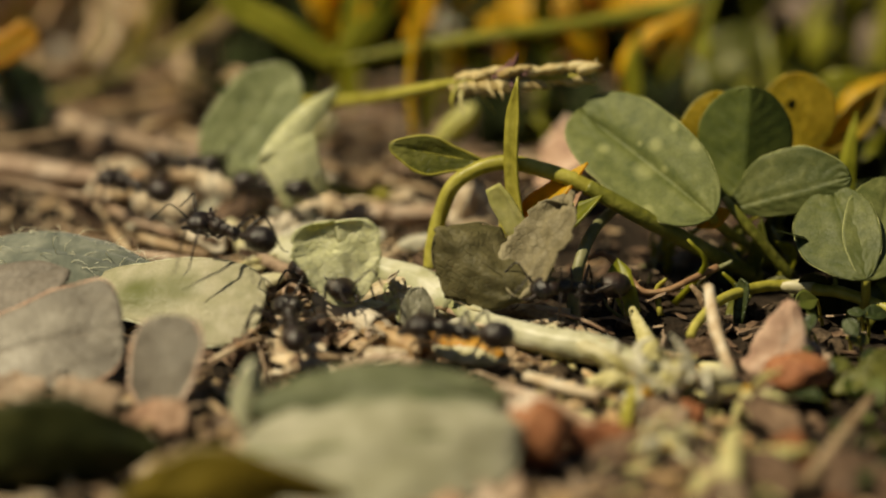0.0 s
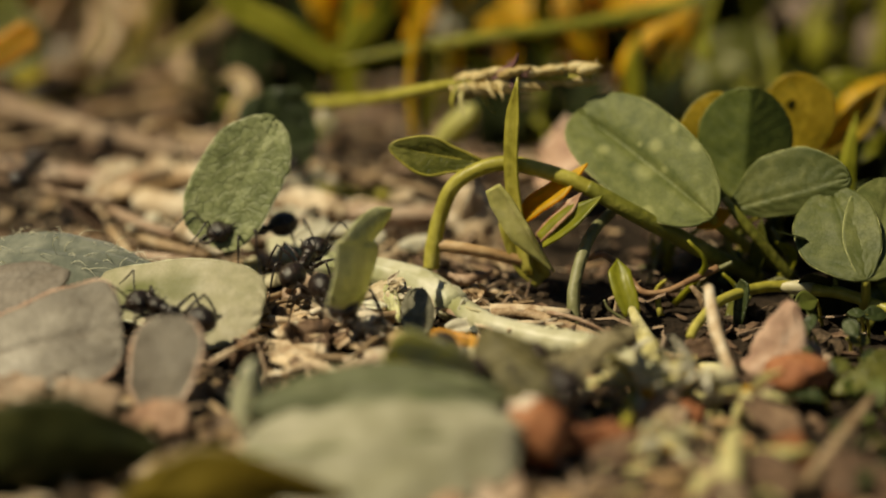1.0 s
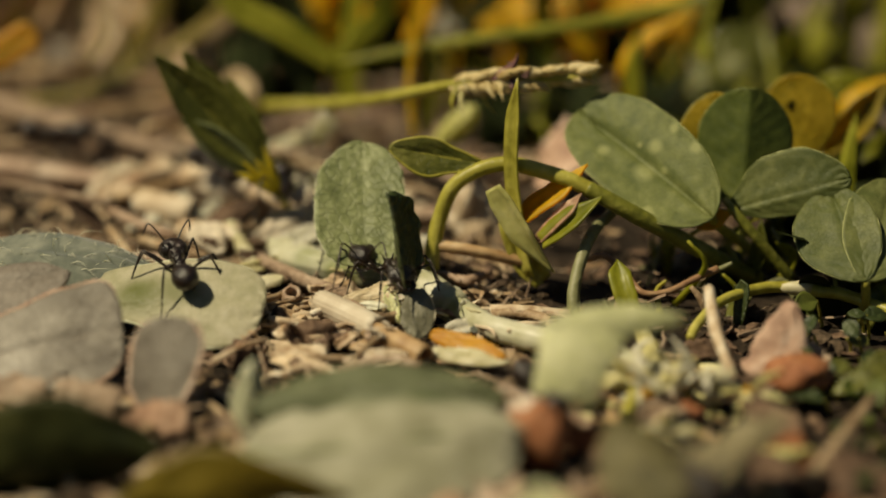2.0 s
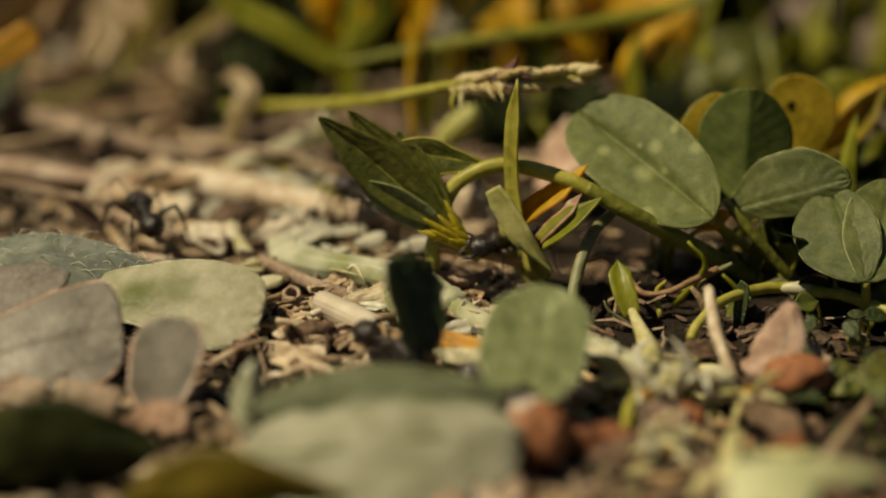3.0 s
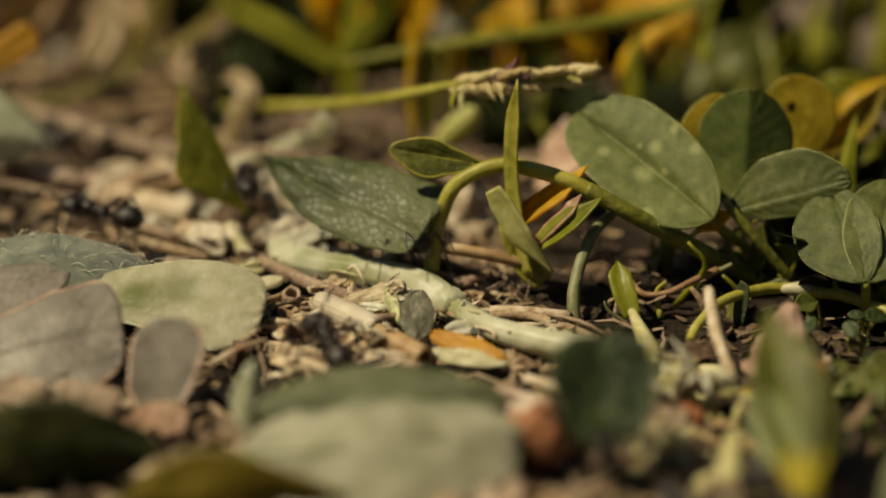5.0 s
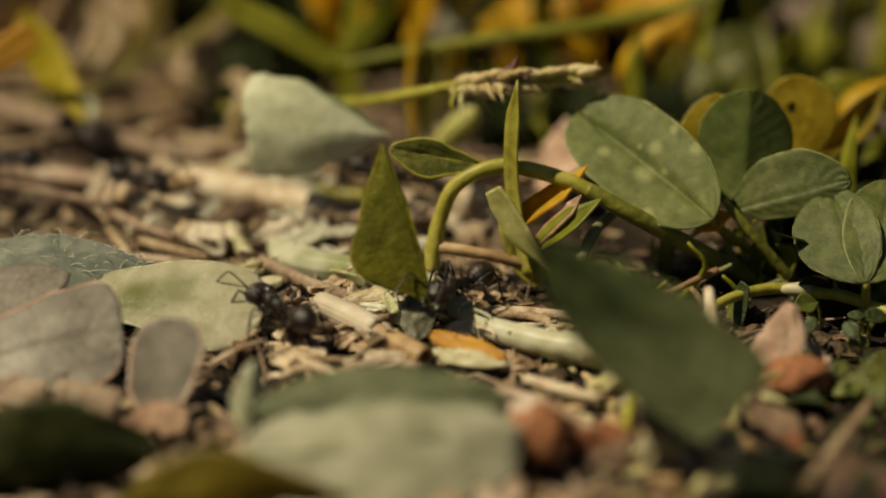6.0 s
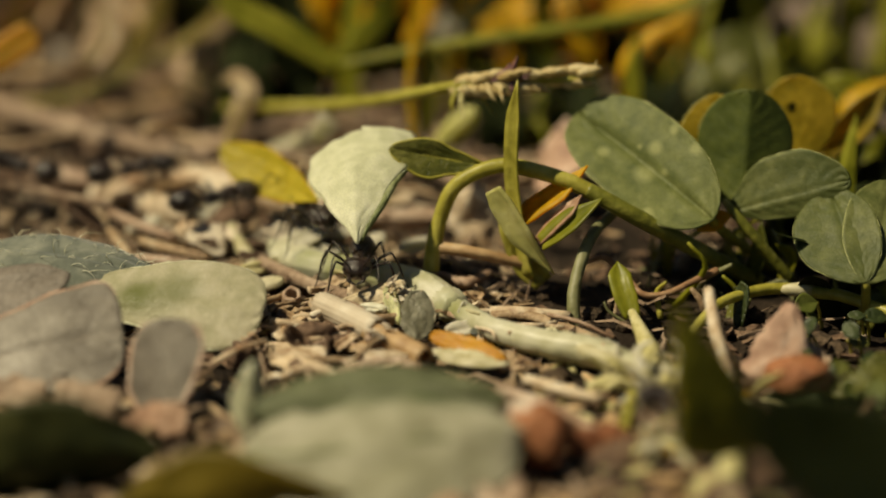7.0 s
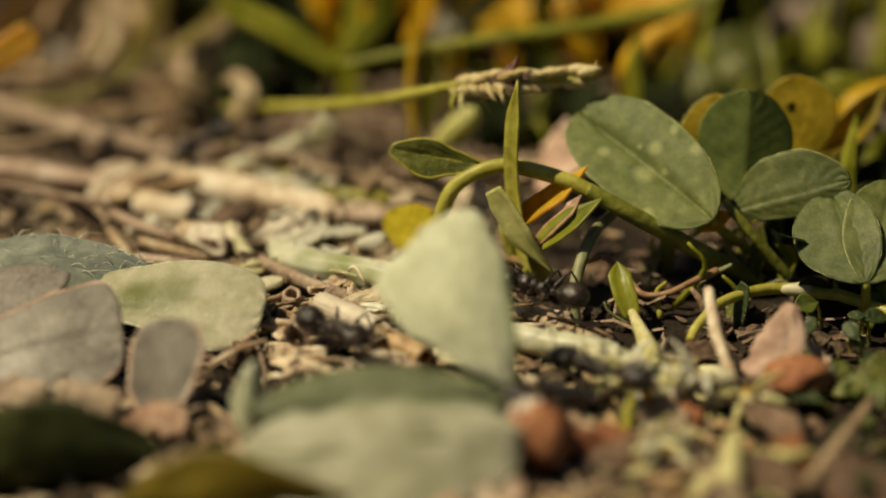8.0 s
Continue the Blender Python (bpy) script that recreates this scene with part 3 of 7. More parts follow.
# ---- ants ----
def build_ant(m):
    K = 1.2
    ant = thing("ant", m, "dark brown leafcutter ant with long thin legs", "ant", "ants on the trail")
    z = 2.5

    def piece(name, bm, material, owner, m=None):
        bmesh.ops.scale(bm, vec=(K, K, K), verts=bm.verts)
        return part(name, bm, material, owner, "", m)

    head = egg((2.75, 0, z + 0.35), (1.0, 1.12, 0.86), sub=3, point=0.25)
    for s in (-1, 1):
        egg((2.2, s * 0.5, z + 0.5), (0.62, 0.58, 0.6), head, sub=2)
        tube([(2.2, s * 0.6, z + 0.6), (1.75, s * 0.95, z + 1.25)], [0.16, 0.02], 6, 2, head)
    head_ob = piece("head", head, ANT, ant)
    for s in (-1, 1):
        piece("eye", egg((3.05, s * 0.84, z + 0.5), (0.17, 0.12, 0.17), sub=2), ANT_EYE, head_ob)
        piece("mandible", tube([(3.35, s * 0.5, z + 0.1), (3.85, s * 0.55, z - 0.1), (4.15, s * 0.2, z - 0.25), (4.2, s * 0.02, z - 0.3)], [0.2, 0.16, 0.1, 0.03], 7, 3), ANT, head_ob)
        piece("antenna", tube([(3.35, s * 0.35, z + 0.55), (3.9, s * 1.0, z + 1.5), (4.3, s * 1.5, z + 1.95), (5.0, s * 1.7, z + 1.3), (5.9, s * 1.8, z + 0.5)], [0.08, 0.06, 0.06, 0.07, 0.045], 7, 4), ANT_LEG, head_ob)
    body = egg((1.15, 0, z + 0.35), (0.78, 0.58, 0.66), sub=3)
    egg((0.45, 0, z + 0.25), (0.6, 0.42, 0.48), body, sub=2)
    egg((-0.3, 0, z + 0.1), (0.72, 0.48, 0.54), body, sub=2)
    thorax = piece("thorax", body, ANT, ant)
    for x, h in ((1.3, 1.3), (0.75, 1.1), (-0.55, 0.95)):
        for s in (-1, 1):
            piece("spine", tube([(x, s * 0.25, z + 0.45), (x - 0.15, s * 0.48, z + h)], [0.13, 0.02], 6, 2), ANT, thorax)
    waist = egg((-1.1, 0, z + 0.0), (0.3, 0.24, 0.3), sub=2)
    egg((-1.6, 0, z + 0.05), (0.32, 0.34, 0.36), waist, sub=2)
    piece("waist", waist, ANT, ant)
    piece("gaster", egg((-2.75, 0, z + 0.05), (1.25, 1.0, 0.98), sub=3, rough=0.03), ANT, ant)
    for i, (x, fan) in enumerate(((1.1, 48), (0.35, 92), (-0.35, 138))):
        for s in (-1, 1):
            leg = tube([(0, 0, 0), (0.6, 0, -0.15)], [0.17, 0.13], 7, 2)
            tube([(0.5, 0, -0.15), (1.3, 0, 0.45), (2.2, 0, 0.9)], [0.1, 0.125, 0.075], 7, 3, leg)
            ob = piece("leg", leg, ANT_LEG, ant, at(K * x, K * s * 0.38, K * (z - 0.05), 0, 0, s * fan))
            piece("shin", tube([(2.16, 0, 0.9), (2.6, 0, 0.05), (3.0, 0, -1.2)], [0.075, 0.095, 0.06], 7, 3), ANT_LEG, ob)
            piece("foot", tube([(3.0, 0, -1.2), (3.3, 0, -2.0), (3.75, 0, -2.35)], [0.055, 0.045, 0.03], 6, 3), ANT_LEG, ob)
            ob["fan"], ob["beat"] = s * fan, 1 if (i + (s > 0)) % 2 else -1
    return ant


first_ant = build_ant(at(-200, 300, 0))
ants = [first_ant] + [copy_thing(first_ant, at(-200 - 15 * k, 300, 0)) for k in range(1, 11)]
carriers = []
for k in range(10):
    carriers.append(tagged(copy_thing(first_ant, at(-200 - 15 * k, 330, 0)), "dark brown leafcutter ant holding up a cut leaf piece"))


# ---- leaf pieces that the ants carry ----
def cut_leaf(label, f, material, rib, r=0.1, th=0.16, nu=40, nv=26, rim=None):
    """A leaf piece standing on its base point, with midrib, side veins and a cut rim."""
    owner = thing("leaf_piece", at(-220, 280, 10), label, "leaf piece", "leaf pieces on the trail")
    blade = part("blade", sheet(f, nu, nv, th), material, owner)
    part("midrib", tube([f(0.03 + 0.17 * k, 0.0) for k in range(6)], [r, r * 0.4], 6, 4), rib, blade)
    for k in range(4):
        for side in (-1, 1):
            part("vein", tube([f(0.2 + 0.16 * k + 0.05 * j, side * (0.05 + 0.26 * j)) for j in range(4)], [r * 0.4, r * 0.35, r * 0.15], 5, 3), rib, blade)
    for side in (-1, 1):
        part("cut_edge", tube([f(0.05 + 0.9 * k / 11, side) for k in range(12)], [r * 0.4, r * 0.8, r * 0.8, r * 0.4], 5, 3, rough=0.8, seed=side), rim or rib, blade, "paler cut edge")
    return owner


def piece(length, left, right, blunt, **how):
    """A leaf piece's surface, its base at the origin, its face towards -y."""
    return spanned((0, 0, 0), (0, 0, length), (0, -1, 0), left, right, blunt, **how)


def kinked(u, v):
    """A strip that stands up to a crease and then bends over to one side and away."""
    frayed = 1 + 0.1 * noise.noise(Vector((u * 6, 2.0 if v > 0 else -2.0, 3.0)))
    if u < 0.5:
        k = u * 2
        return Vector((v * (2.3 + 0.8 * k) * frayed, 0.5 * v * v - 0.4 * math.sin(k * 3), 5.8 * k + 0.25 * v * k))
    k = u * 2 - 1
    w = 3.1 * (1 - k ** 2.5 * 0.8) * frayed
    return Vector((v * w * 0.9 + 6.6 * k, 2.2 * k + 0.4 * v * v + 0.15 * v * w, 5.8 + 0.25 * v + 5.0 * k - 1.6 * k * k - 0.3 * v * w * k))


leaf_round = cut_leaf("rounded grey-green cut leaf piece carried by an ant", piece(13, (3.8, 4.6, 4.5, 3.5), (3.1, 3.6, 3.8, 3.2), (4.2, 2.6), cup=0.12, wave=0.035, notch=0.05, side_veins=0.05, hollow_rib=0.1, ragged=0.1, seed=1.0), LEAF_MID, LEAF_MID, rim=LEAF_PALE)
leaf_folded = cut_leaf("pale green folded leaf piece carried by an ant", kinked, LEAF_LIME, LEAF_LIME, r=0.06)
leaf_crumpled = cut_leaf("pale green crumpled leaf piece carried by an ant", piece(7.6, (2.2, 2.9, 4.0, 4.8), (2.2, 3.0, 3.6, 4.0), (2.4, 3.4), fold=-0.3, cup=0.3, wave=0.13, notch=0.28, side_veins=0.02, ragged=0.14, seed=3.0), LEAF_LIME, LEAF_LIME)
leaf_dull = cut_leaf("dull brownish curled leaf piece carried by an ant", spanned((0, 0, 0), (-6.4, 0.4, 7.8), (0.25, -1, 0.1), (1.6, 3.2, 3.6, 2.6), (2.4, 3.8, 4.0, 2.6), (1.9, 2.8), cup=-0.6, wave=0.26, side_veins=0.03, ragged=0.16, seed=4.0), LEAF_KHAKI, LEAF_KHAKI, rim=LEAF_DULL)
flap = spanned((-1.2, 0.1, 0.2), (5.0, 0.9, 7.6), (-0.3, -0.8, 0.45), (2.6, 3.6, 3.0, 2.6), (1.4, 2.4, 2.6, 2.2), (2.2, 4.0), fold=-0.4, cup=0.7, wave=0.34, ragged=0.25, side_veins=0.05, seed=6.0)
part("flap", sheet(flap, 34, 18, 0.16), LEAF_DULL, leaf_dull, "paler crumpled flap")
leaf_dark = cut_leaf("dark green folded leaf piece carried by an ant", piece(8.2, (2.6, 3.4, 4.0, 3.4), (2.4, 3.5, 3.9, 3.4), (3.6, 5.0), fold=0.35, wave=0.12, side_veins=0.08, ragged=0.14, seed=5.0), LEAF_DARK, LEAF_MID, rim=LEAF_MID)
leaf_long = cut_leaf("large dark green lance-shaped leaf piece carried by an ant", piece(18.6, (2.6, 3.4, 3.5, 2.9), (5.6, 5.0, 3.7, 2.3), (9.0, 1.6), fold=0.12, cup=-0.2, arch=-0.03, wave=0.08, side_veins=0.1, hollow_rib=0.2, ragged=0.07, seed=6.0), LEAF_LONG, LEAF_LONG, rim=LEAF_MID)
leaf_olive = cut_leaf("translucent olive leaf blade carried by an ant", piece(14.8, (1.6, 6.0, 4.0, 2.2), (0.3, 0.45, 0.45, 0.3), (1.7, 1.6), cup=-0.05, arch=0.03, wave=0.05, side_veins=0.05, ragged=0.06, seed=7.0), LEAF_OLIVE, LEAF_OLIVE, rim=LEAF_YELLOW)
pale_form = piece(14.2, (0.9, 3.0, 4.9, 5.3), (0.8, 2.7, 4.7, 5.2), (1.8, 7.0), slant=0.5, cup=-0.3, arch=0.1, wave=0.05, side_veins=0.04, ragged=0.05, seed=8.0)
leaf_pale = cut_leaf("broad pale green cupped leaf piece carried by an ant", pale_form, LEAF_PALE, LEAF_PALE)
part("folded_edge", tube([pale_form(0.12 + 0.09 * k, 1) + Vector((0.1, 0.2, 0)) for k in range(6)], [0.15, 0.35, 0.38, 0.12], 10, 4, rough=0.2), LEAF_MID, leaf_pale, "rolled darker edge")

leaf_sprig = thing("leaf_sprig", at(-220, 280, 10), "dark green sprig with a yellow-green bud carried by an ant", "leaf piece", "leaf pieces on the trail")
# the paler LEAF_MID blade stands in for the sprig's sunlit left face
for tip, half, material in (((-0.4, 0, 18.6), 2.3, LEAF_SPRIG), ((1.9, 1.2, 17.0), 2.0, LEAF_SPRIG), ((3.6, 2.4, 12.5), 1.5, LEAF_SPRIG), ((-2.4, 0.9, 12.4), 1.7, LEAF_MID)):
    form = spanned((0.2, 0.2, 2.2), tip, (-0.15 if material is LEAF_SPRIG else -0.7, -1, 0.3), (half * 0.5, half, half, half * 0.7), (half * 0.5, half * 0.9, half, half * 0.7), (1.7, 1.6), fold=0.3, arch=-0.04, wave=0.05, side_veins=0.05, hollow_rib=0.12, seed=half)
    blade = part("blade", sheet(form, 34, 16, 0.18), material, leaf_sprig)
    part("midrib", midrib(form, 0.1), STEM, blade)
bud_form = bmesh.new()
for k in range(30):
    a = k * 2.4
    tip = Vector((math.cos(a) * (0.7 + 0.05 * k), math.sin(a) * 1.1, 1.6 + 0.14 * k))
    tube([(0, 0, 0.2), tip * 0.6 + Vector((0.1, 0, 0.2)), tip], [0.25, 0.36, 0.06], 6, 3, bud_form)
part("bud", bud_form, LEAF_YELLOW, leaf_sprig, "frilly yellow-green bud")
part("stem", tube([(0.1, 0.1, 2.4), (0, 0, 0.6), (-0.2, 0.2, -0.8)], [0.5, 0.45, 0.35], 9, 3), STEM, leaf_sprig)

leaf_yellow = cut_leaf("yellow-olive oval leaf blade carried by an ant", piece(15.5, (0.9, 2.0, 2.6, 2.3), (0.8, 1.8, 2.3, 2.0), (1.9, 2.1), fold=0.15, arch=-0.06, wave=0.03, seed=12), LEAF_YELLOW, GRASS_YELLOW)
second = spanned((0.5, 0.6, 0), (1.9, 1.2, 3.4), (0, -1, 0.1), (0.7, 1.0, 1.1, 0.9), (0.7, 1.0, 1.1, 0.9), (1.9, 2.4), fold=0.2, wave=0.04, seed=13)
part("blade", sheet(second, 26, 14, 0.16), LEAF_PALE, leaf_yellow, "shorter pale green blade")



# ---- clover and the plants beside it ----
def leaflet(owner, f, material, rib=0.09, rim=0.05, gap=None):
    """A clover leaflet: blade, midrib and thin serrated margin."""
    bm = sheet(f, 44, 30, 0.2)
    if gap:
        holed(bm, *gap)
    blade = part("leaflet", bm, material, owner)
    part("midrib", tube([f(0.03 + 0.15 * k, 0) for k in range(6)], [rib, rib * 0.5], 6, 3), material, blade)
    if rim:
        for side in (-1, 1):
            part("margin", tube([f(0.08 + 0.86 * k / 11, side) for k in range(12)], [rim * 0.6, rim, rim, rim * 0.6], 5, 4, rough=0.9, seed=side), SPECK, blade, "pale serrated margin")
    return blade


origin = at(0, 0, 0)
clover = thing("clover_leaf", origin, "green clover leaf with pale specks on a stem", "clover", "clover leaves")
big_form = spanned((24.5, 164.5, 7.6), (12.9, 175, 14.6), (-0.25, -0.7, 0.66), (4.7, 4.75, 4.5, 4.5), (3.9, 4.5, 4.6, 4.3), (2.3, 2.6), fold=0.26, arch=0.02, wave=0.04, notch=0.12, teeth=0.012, side_veins=0.035, hollow_rib=0.4, seed=21)
CLOVER_SPOTTED = shader("frosted clover leaf with spots", [(0.1, 0.124, 0.034), (0.185, 0.205, 0.064), (0.34, 0.35, 0.145)], 80, 0.58, trans=0.3, glow=(1.0, 1.1, 0.35), bump=0.25, fine=10, cells=2600, spots=[(big_form(u, v), r) for u, v, r in ((0.47, -0.18, 1.3), (0.5, 0.36, 0.9), (0.49, 0.88, 0.6), (0.38, 0.88, 0.8), (0.65, -0.4, 0.8), (0.42, 0.12, 0.5), (0.34, -0.86, 0.8), (0.55, 0.2, 0.4))])
leaflet(clover, big_form, CLOVER_SPOTTED)
part("petiole", tube([(24.4, 165, 7.6), (25.4, 167, 5.9), (30.4, 172, 1), (33.7, 174, -2.5)], [0.4, 0.5, 0.6], 9), STEM, clover)
withered = part("stipule", sheet(spanned((23.4, 166, 6), (26.3, 166.5, 7.4), (-0.2, -0.7, 0.7), (0.9, 1.3, 0.7), (0.6, 0.9, 0.5), wave=0.1, seed=2), 16, 8, 0.2), GRASS_YELLOW, clover, "orange-yellow withered stipule")

clover_b = thing("clover_leaf", origin, "green clover leaf with rounded leaflets on a bent stem", "clover", "clover leaves")
leaflet(clover_b, spanned((27.8, 169.5, 6.7), (28.6, 172.5, 17.5), (-0.12, -0.93, 0.3), (3.6, 4.3, 4.5, 4.0), (3.4, 4.2, 4.3, 3.6), (2.2, 2.5), fold=-0.42, arch=-0.02, wave=0.03, notch=0.03, teeth=0.014, side_veins=0.03, seed=23), CLOVER_DEEP)
leaflet(clover_b, spanned((26.5, 168.5, 6.9), (36.9, 165.5, 11), (0.05, -0.9, 0.42), (2.2, 3.9, 4.0, 3.1), (1.0, 1.8, 2.2, 2.0), (2.1, 2.4), fold=-0.1, arch=0.05, wave=0.05, notch=0.04, teeth=0.016, side_veins=0.05, hollow_rib=0.12, seed=25), CLOVER)
leaflet(clover_b, spanned((27.2, 173.5, 6.9), (25.8, 175.5, 16.2), (-0.5, -0.85, 0.2), (2.6, 3.7, 3.9, 3.2), (2.5, 3.0, 3.4, 3.4), (2.2, 2.4), fold=0.25, wave=0.06, teeth=0.03, seed=26), CLOVER_OLD, rim=0.07)
part("petiole", tube([(26.1, 168.3, 8), (26.6, 166.6, 7.6), (28.3, 166, 5.7), (30.4, 166, 3.2), (32.2, 166, 1.2)], [0.3, 0.44, 0.5, 0.52, 0.5], 10), STEM_OLD, clover_b)

clover_c = thing("clover_leaf", origin, "ageing olive clover leaf behind the green ones", "clover", "clover leaves")
leaflet(clover_c, spanned((34.8, 178, 8.9), (33.9, 180, 16.8), (-0.15, -0.95, 0.2), (2.6, 3.3, 3.6, 3.0), (2.8, 3.6, 3.8, 3.2), (2.1, 2.4), fold=-0.1, wave=0.06, notch=0.03, teeth=0.025, seed=28), CLOVER_OLD, rim=0.06, gap=((33.8, 179.3, 13.9), 0.5))
leaflet(clover_c, spanned((37.5, 184, 7), (44.1, 186, 14.4), (0.3, -0.9, 0.3), (1.0, 1.9, 1.8, 1.0), (0.9, 1.5, 1.6, 1.0), (1.6, 1.7), fold=0.4, arch=0.08, wave=0.06, seed=29), CLOVER_OLD, rim=0.04)
part("petiole", tube([(34.9, 178.2, 8.9), (36.1, 179, 1.8), (36.7, 178, -2)], [0.4, 0.45, 0.5], 9), STEM, clover_c)

clover_d = thing("clover_leaf", origin, "grey-green notched clover leaf low over the soil", "clover", "clover leaves")
leaflet(clover_d, spanned((37, 157, 4.3), (35.3, 166, 9.8), (-0.25, -0.75, 0.6), (3.6, 4.6, 4.6, 3.8), (2.2, 2.8, 2.9, 2.2), (2.0, 2.4), fold=0.06, arch=0.03, wave=0.06, notch=0.09, teeth=0.012, side_veins=0.03, hollow_rib=0.18, seed=30), CLOVER)
leaflet(clover_d, spanned((37.1, 157, 4.3), (41, 166.5, 10.5), (-0.1, -0.75, 0.6), (2.6, 3.2, 3.3, 2.6), (3.2, 4.4, 4.4, 3.4), (2.0, 2.4), fold=0.06, arch=0.03, wave=0.05, notch=0.06, teeth=0.012, side_veins=0.03, hollow_rib=0.18, seed=31), CLOVER)
part("petiole", tube([(37.1, 157.2, 4.3), (37.5, 159, 0.7), (36.5, 163, -1.4)], [0.4, 0.45, 0.5], 9), STEM, clover_d)

rng = random.Random(61)
for k in range(58):
    if k < 34:
        x, y = rng.uniform(29, 42), rng.uniform(140, 160)
    else:
        # extra dark leaves, added to darken the near right soil like shade
        x, y = rng.uniform(29.5, 38), rng.uniform(124, 144)
    z, size, a = rng.uniform(-0.3, 2.2) * max(0.3, (y - 132) / 24), rng.uniform(1.6, 3.6), rng.uniform(0, 6.28)
    foot = Vector((x, y, z))
    tip = foot + Vector((math.cos(a), math.sin(a) * 0.6, rng.uniform(-0.1, 0.7))) * size
    low = thing("low_leaf", origin, "small dark green leaf in the shade of the clover", "leaf", "low leaves under the clover")
    form = spanned(foot, tip, (rng.gauss(-0.3, 0.4), -0.5, 0.8), (size * 0.2, size * 0.33, size * 0.3), (size * 0.2, size * 0.33, size * 0.3), (1.8, 2.0), fold=0.3, wave=0.12, seed=k)
    part("blade", sheet(form, 12, 8, 0.12), (LEAF_DARK, LEAF_SPRIG, LEAF_DARK, CLOVER_DEEP)[k % 4], low)
    part("petiole", tube([foot, foot + Vector((0.5, 0.8, -0.7 * z - 0.4)), foot + Vector((0.7, 1.2, -1.2 - z))], [0.12, 0.14, 0.16], 6), STEM, low)

runner = thing("clover_runner", origin, "arched yellow-green clover runner rooted in soil", "stem")
part("stem", tube([(-1.1, 166, 2), (-0.9, 166.4, 4.1), (-0.3, 167, 6.6), (0.8, 167, 9.5), (2.8, 167, 11.1), (5.4, 167, 11.9), (8.1, 166.6, 11.6), (11.5, 165.6, 10.8), (14, 164.9, 9.7)], [0.74, 0.74, 0.72, 0.7, 0.68, 0.7, 0.72, 0.73, 0.74], 16, 8, rough=0.04), STEM, runner)
part("old_stem", tube([(13.1, 165.1, 10.2), (14.6, 164.8, 9.4), (18.2, 164.6, 7.4), (23.8, 166, 3.9), (27.8, 167.5, 1.3), (29.7, 168, 0.3)], [0.72, 0.76, 0.8, 0.8, 0.75, 0.7], 14, 8, rough=0.08), STEM_OLD, runner, "older olive length of the runner")
small = spanned((4.7, 167.7, 11.5), (-4.9, 168, 13.2), (0.35, -0.85, 0.3), (0.25, 1.3, 2.2, 1.7), (0.25, 0.9, 1.6, 1.3), (1.6, 1.9), fold=0.5, cup=-0.2, arch=-0.04, wave=0.06, side_veins=0.04, seed=4)
sprout = part("leaf", sheet(small, 34, 20, 0.16), LEAF_SPRIG, runner, "small folded olive leaf")
part("midrib", midrib(small, 0.12), STEM, sprout)
for side in (-1, 1):
    part("margin", tube([small(0.04 + 0.92 * k / 11, side) for k in range(12)], [0.07, 0.14, 0.14, 0.07], 6, 3, rough=0.3, seed=side), STEM, sprout, "yellow-green rim")

side_stem = thing("bent_stalk", origin, "grey-green bent stem standing in soil", "stem")
part("stem", tube([(12.1, 158, -1.5), (11.6, 159, 1.1), (12, 161, 3.3), (13.4, 164, 6), (16, 168, 7.3)], [0.6, 0.58, 0.56, 0.54, 0.48], 12, 6, rough=0.12), STEM_GREY, side_stem)
creeper = thing("creeper", origin, "green creeping stem with a pale joint", "stem")
part("stem", tube([(21.2, 152, 1), (22.1, 154, 1.5), (24.6, 158, 2), (28.3, 161, 2), (31.2, 162, 1.8), (33.9, 161, 1.8), (36, 160, 1.8), (40.4, 156, 1.4)], [0.4, 0.45, 0.5, 0.55, 0.6, 0.5], 12, 6, rough=0.08), STEM, creeper)
part("joint", egg((32.4, 161.5, 1.9), (2.0, 0.8, 0.75), rough=0.15, sub=2), STEM_PALE, creeper, "pale swollen joint")
rng = random.Random(52)
for k in range(46):
    foot = Vector((rng.uniform(15, 42), rng.uniform(158, 178), -0.5))
    lean = rng.gauss(0, 0.6)
    tall = rng.uniform(2.5, 7.5) * (0.6 if foot.y < 163 else 1)
    tip = foot + Vector((math.sin(lean) * tall, rng.gauss(0, 1.5), math.cos(lean) * tall))
    bend = (foot + tip) / 2 + Vector((rng.gauss(0, 1.2), rng.gauss(0, 0.6), rng.uniform(0, 1)))
    if k % 3:
        r = rng.uniform(0.16, 0.42)
        solo("sprout", tube([foot, bend, tip], [r, r * 0.9, r * 0.5], 7, 4, rough=0.1, seed=k), (STEM, STEM_GREY, GRASS, STEM_GREY, STRAW)[k % 5], "thin bent sprout under the clover", "sprout", group="sprouts under the clover")
    else:
        solo("grass", ribbon([foot, bend, tip], rng.uniform(1.0, 2.2), keel=0.5, facing=(-0.6, -0.7, 0.4), steps=5), (GRASS, LEAF_SPRIG, LEAF_DARK)[(k // 3) % 3], "short grass blade under the clover", "grass", group="blades under the clover")
red_runner = thing("thin_runner", origin, "thin reddish bent runner", "stem")
part("stem", tube([(13.1, 166, 2.8), (14.8, 165, 3.7), (16.5, 163, 2.8), (17.9, 161, 1.7), (20.1, 161, 1.7), (22.8, 162, 2.6), (24.9, 163, 3.2)], [0.22, 0.3, 0.3, 0.28, 0.3, 0.35], 9, 6, rough=0.1), STEM_RED, red_runner)
shoot = thing("pale_shoot", origin, "short pale yellow-green shoot", "shoot")
part("stem", tube([(17.7, 147, 0), (17.5, 152, 0.5), (16.5, 156, 2)], [0.95, 0.85, 0.35], 10, 6, rough=0.1), BUD, shoot)
part("leaf", ribbon([(16.6, 156, 1.4), (15.7, 158, 3.9), (15.5, 160, 5.2)], 2.0, keel=0.5), GRASS, shoot)

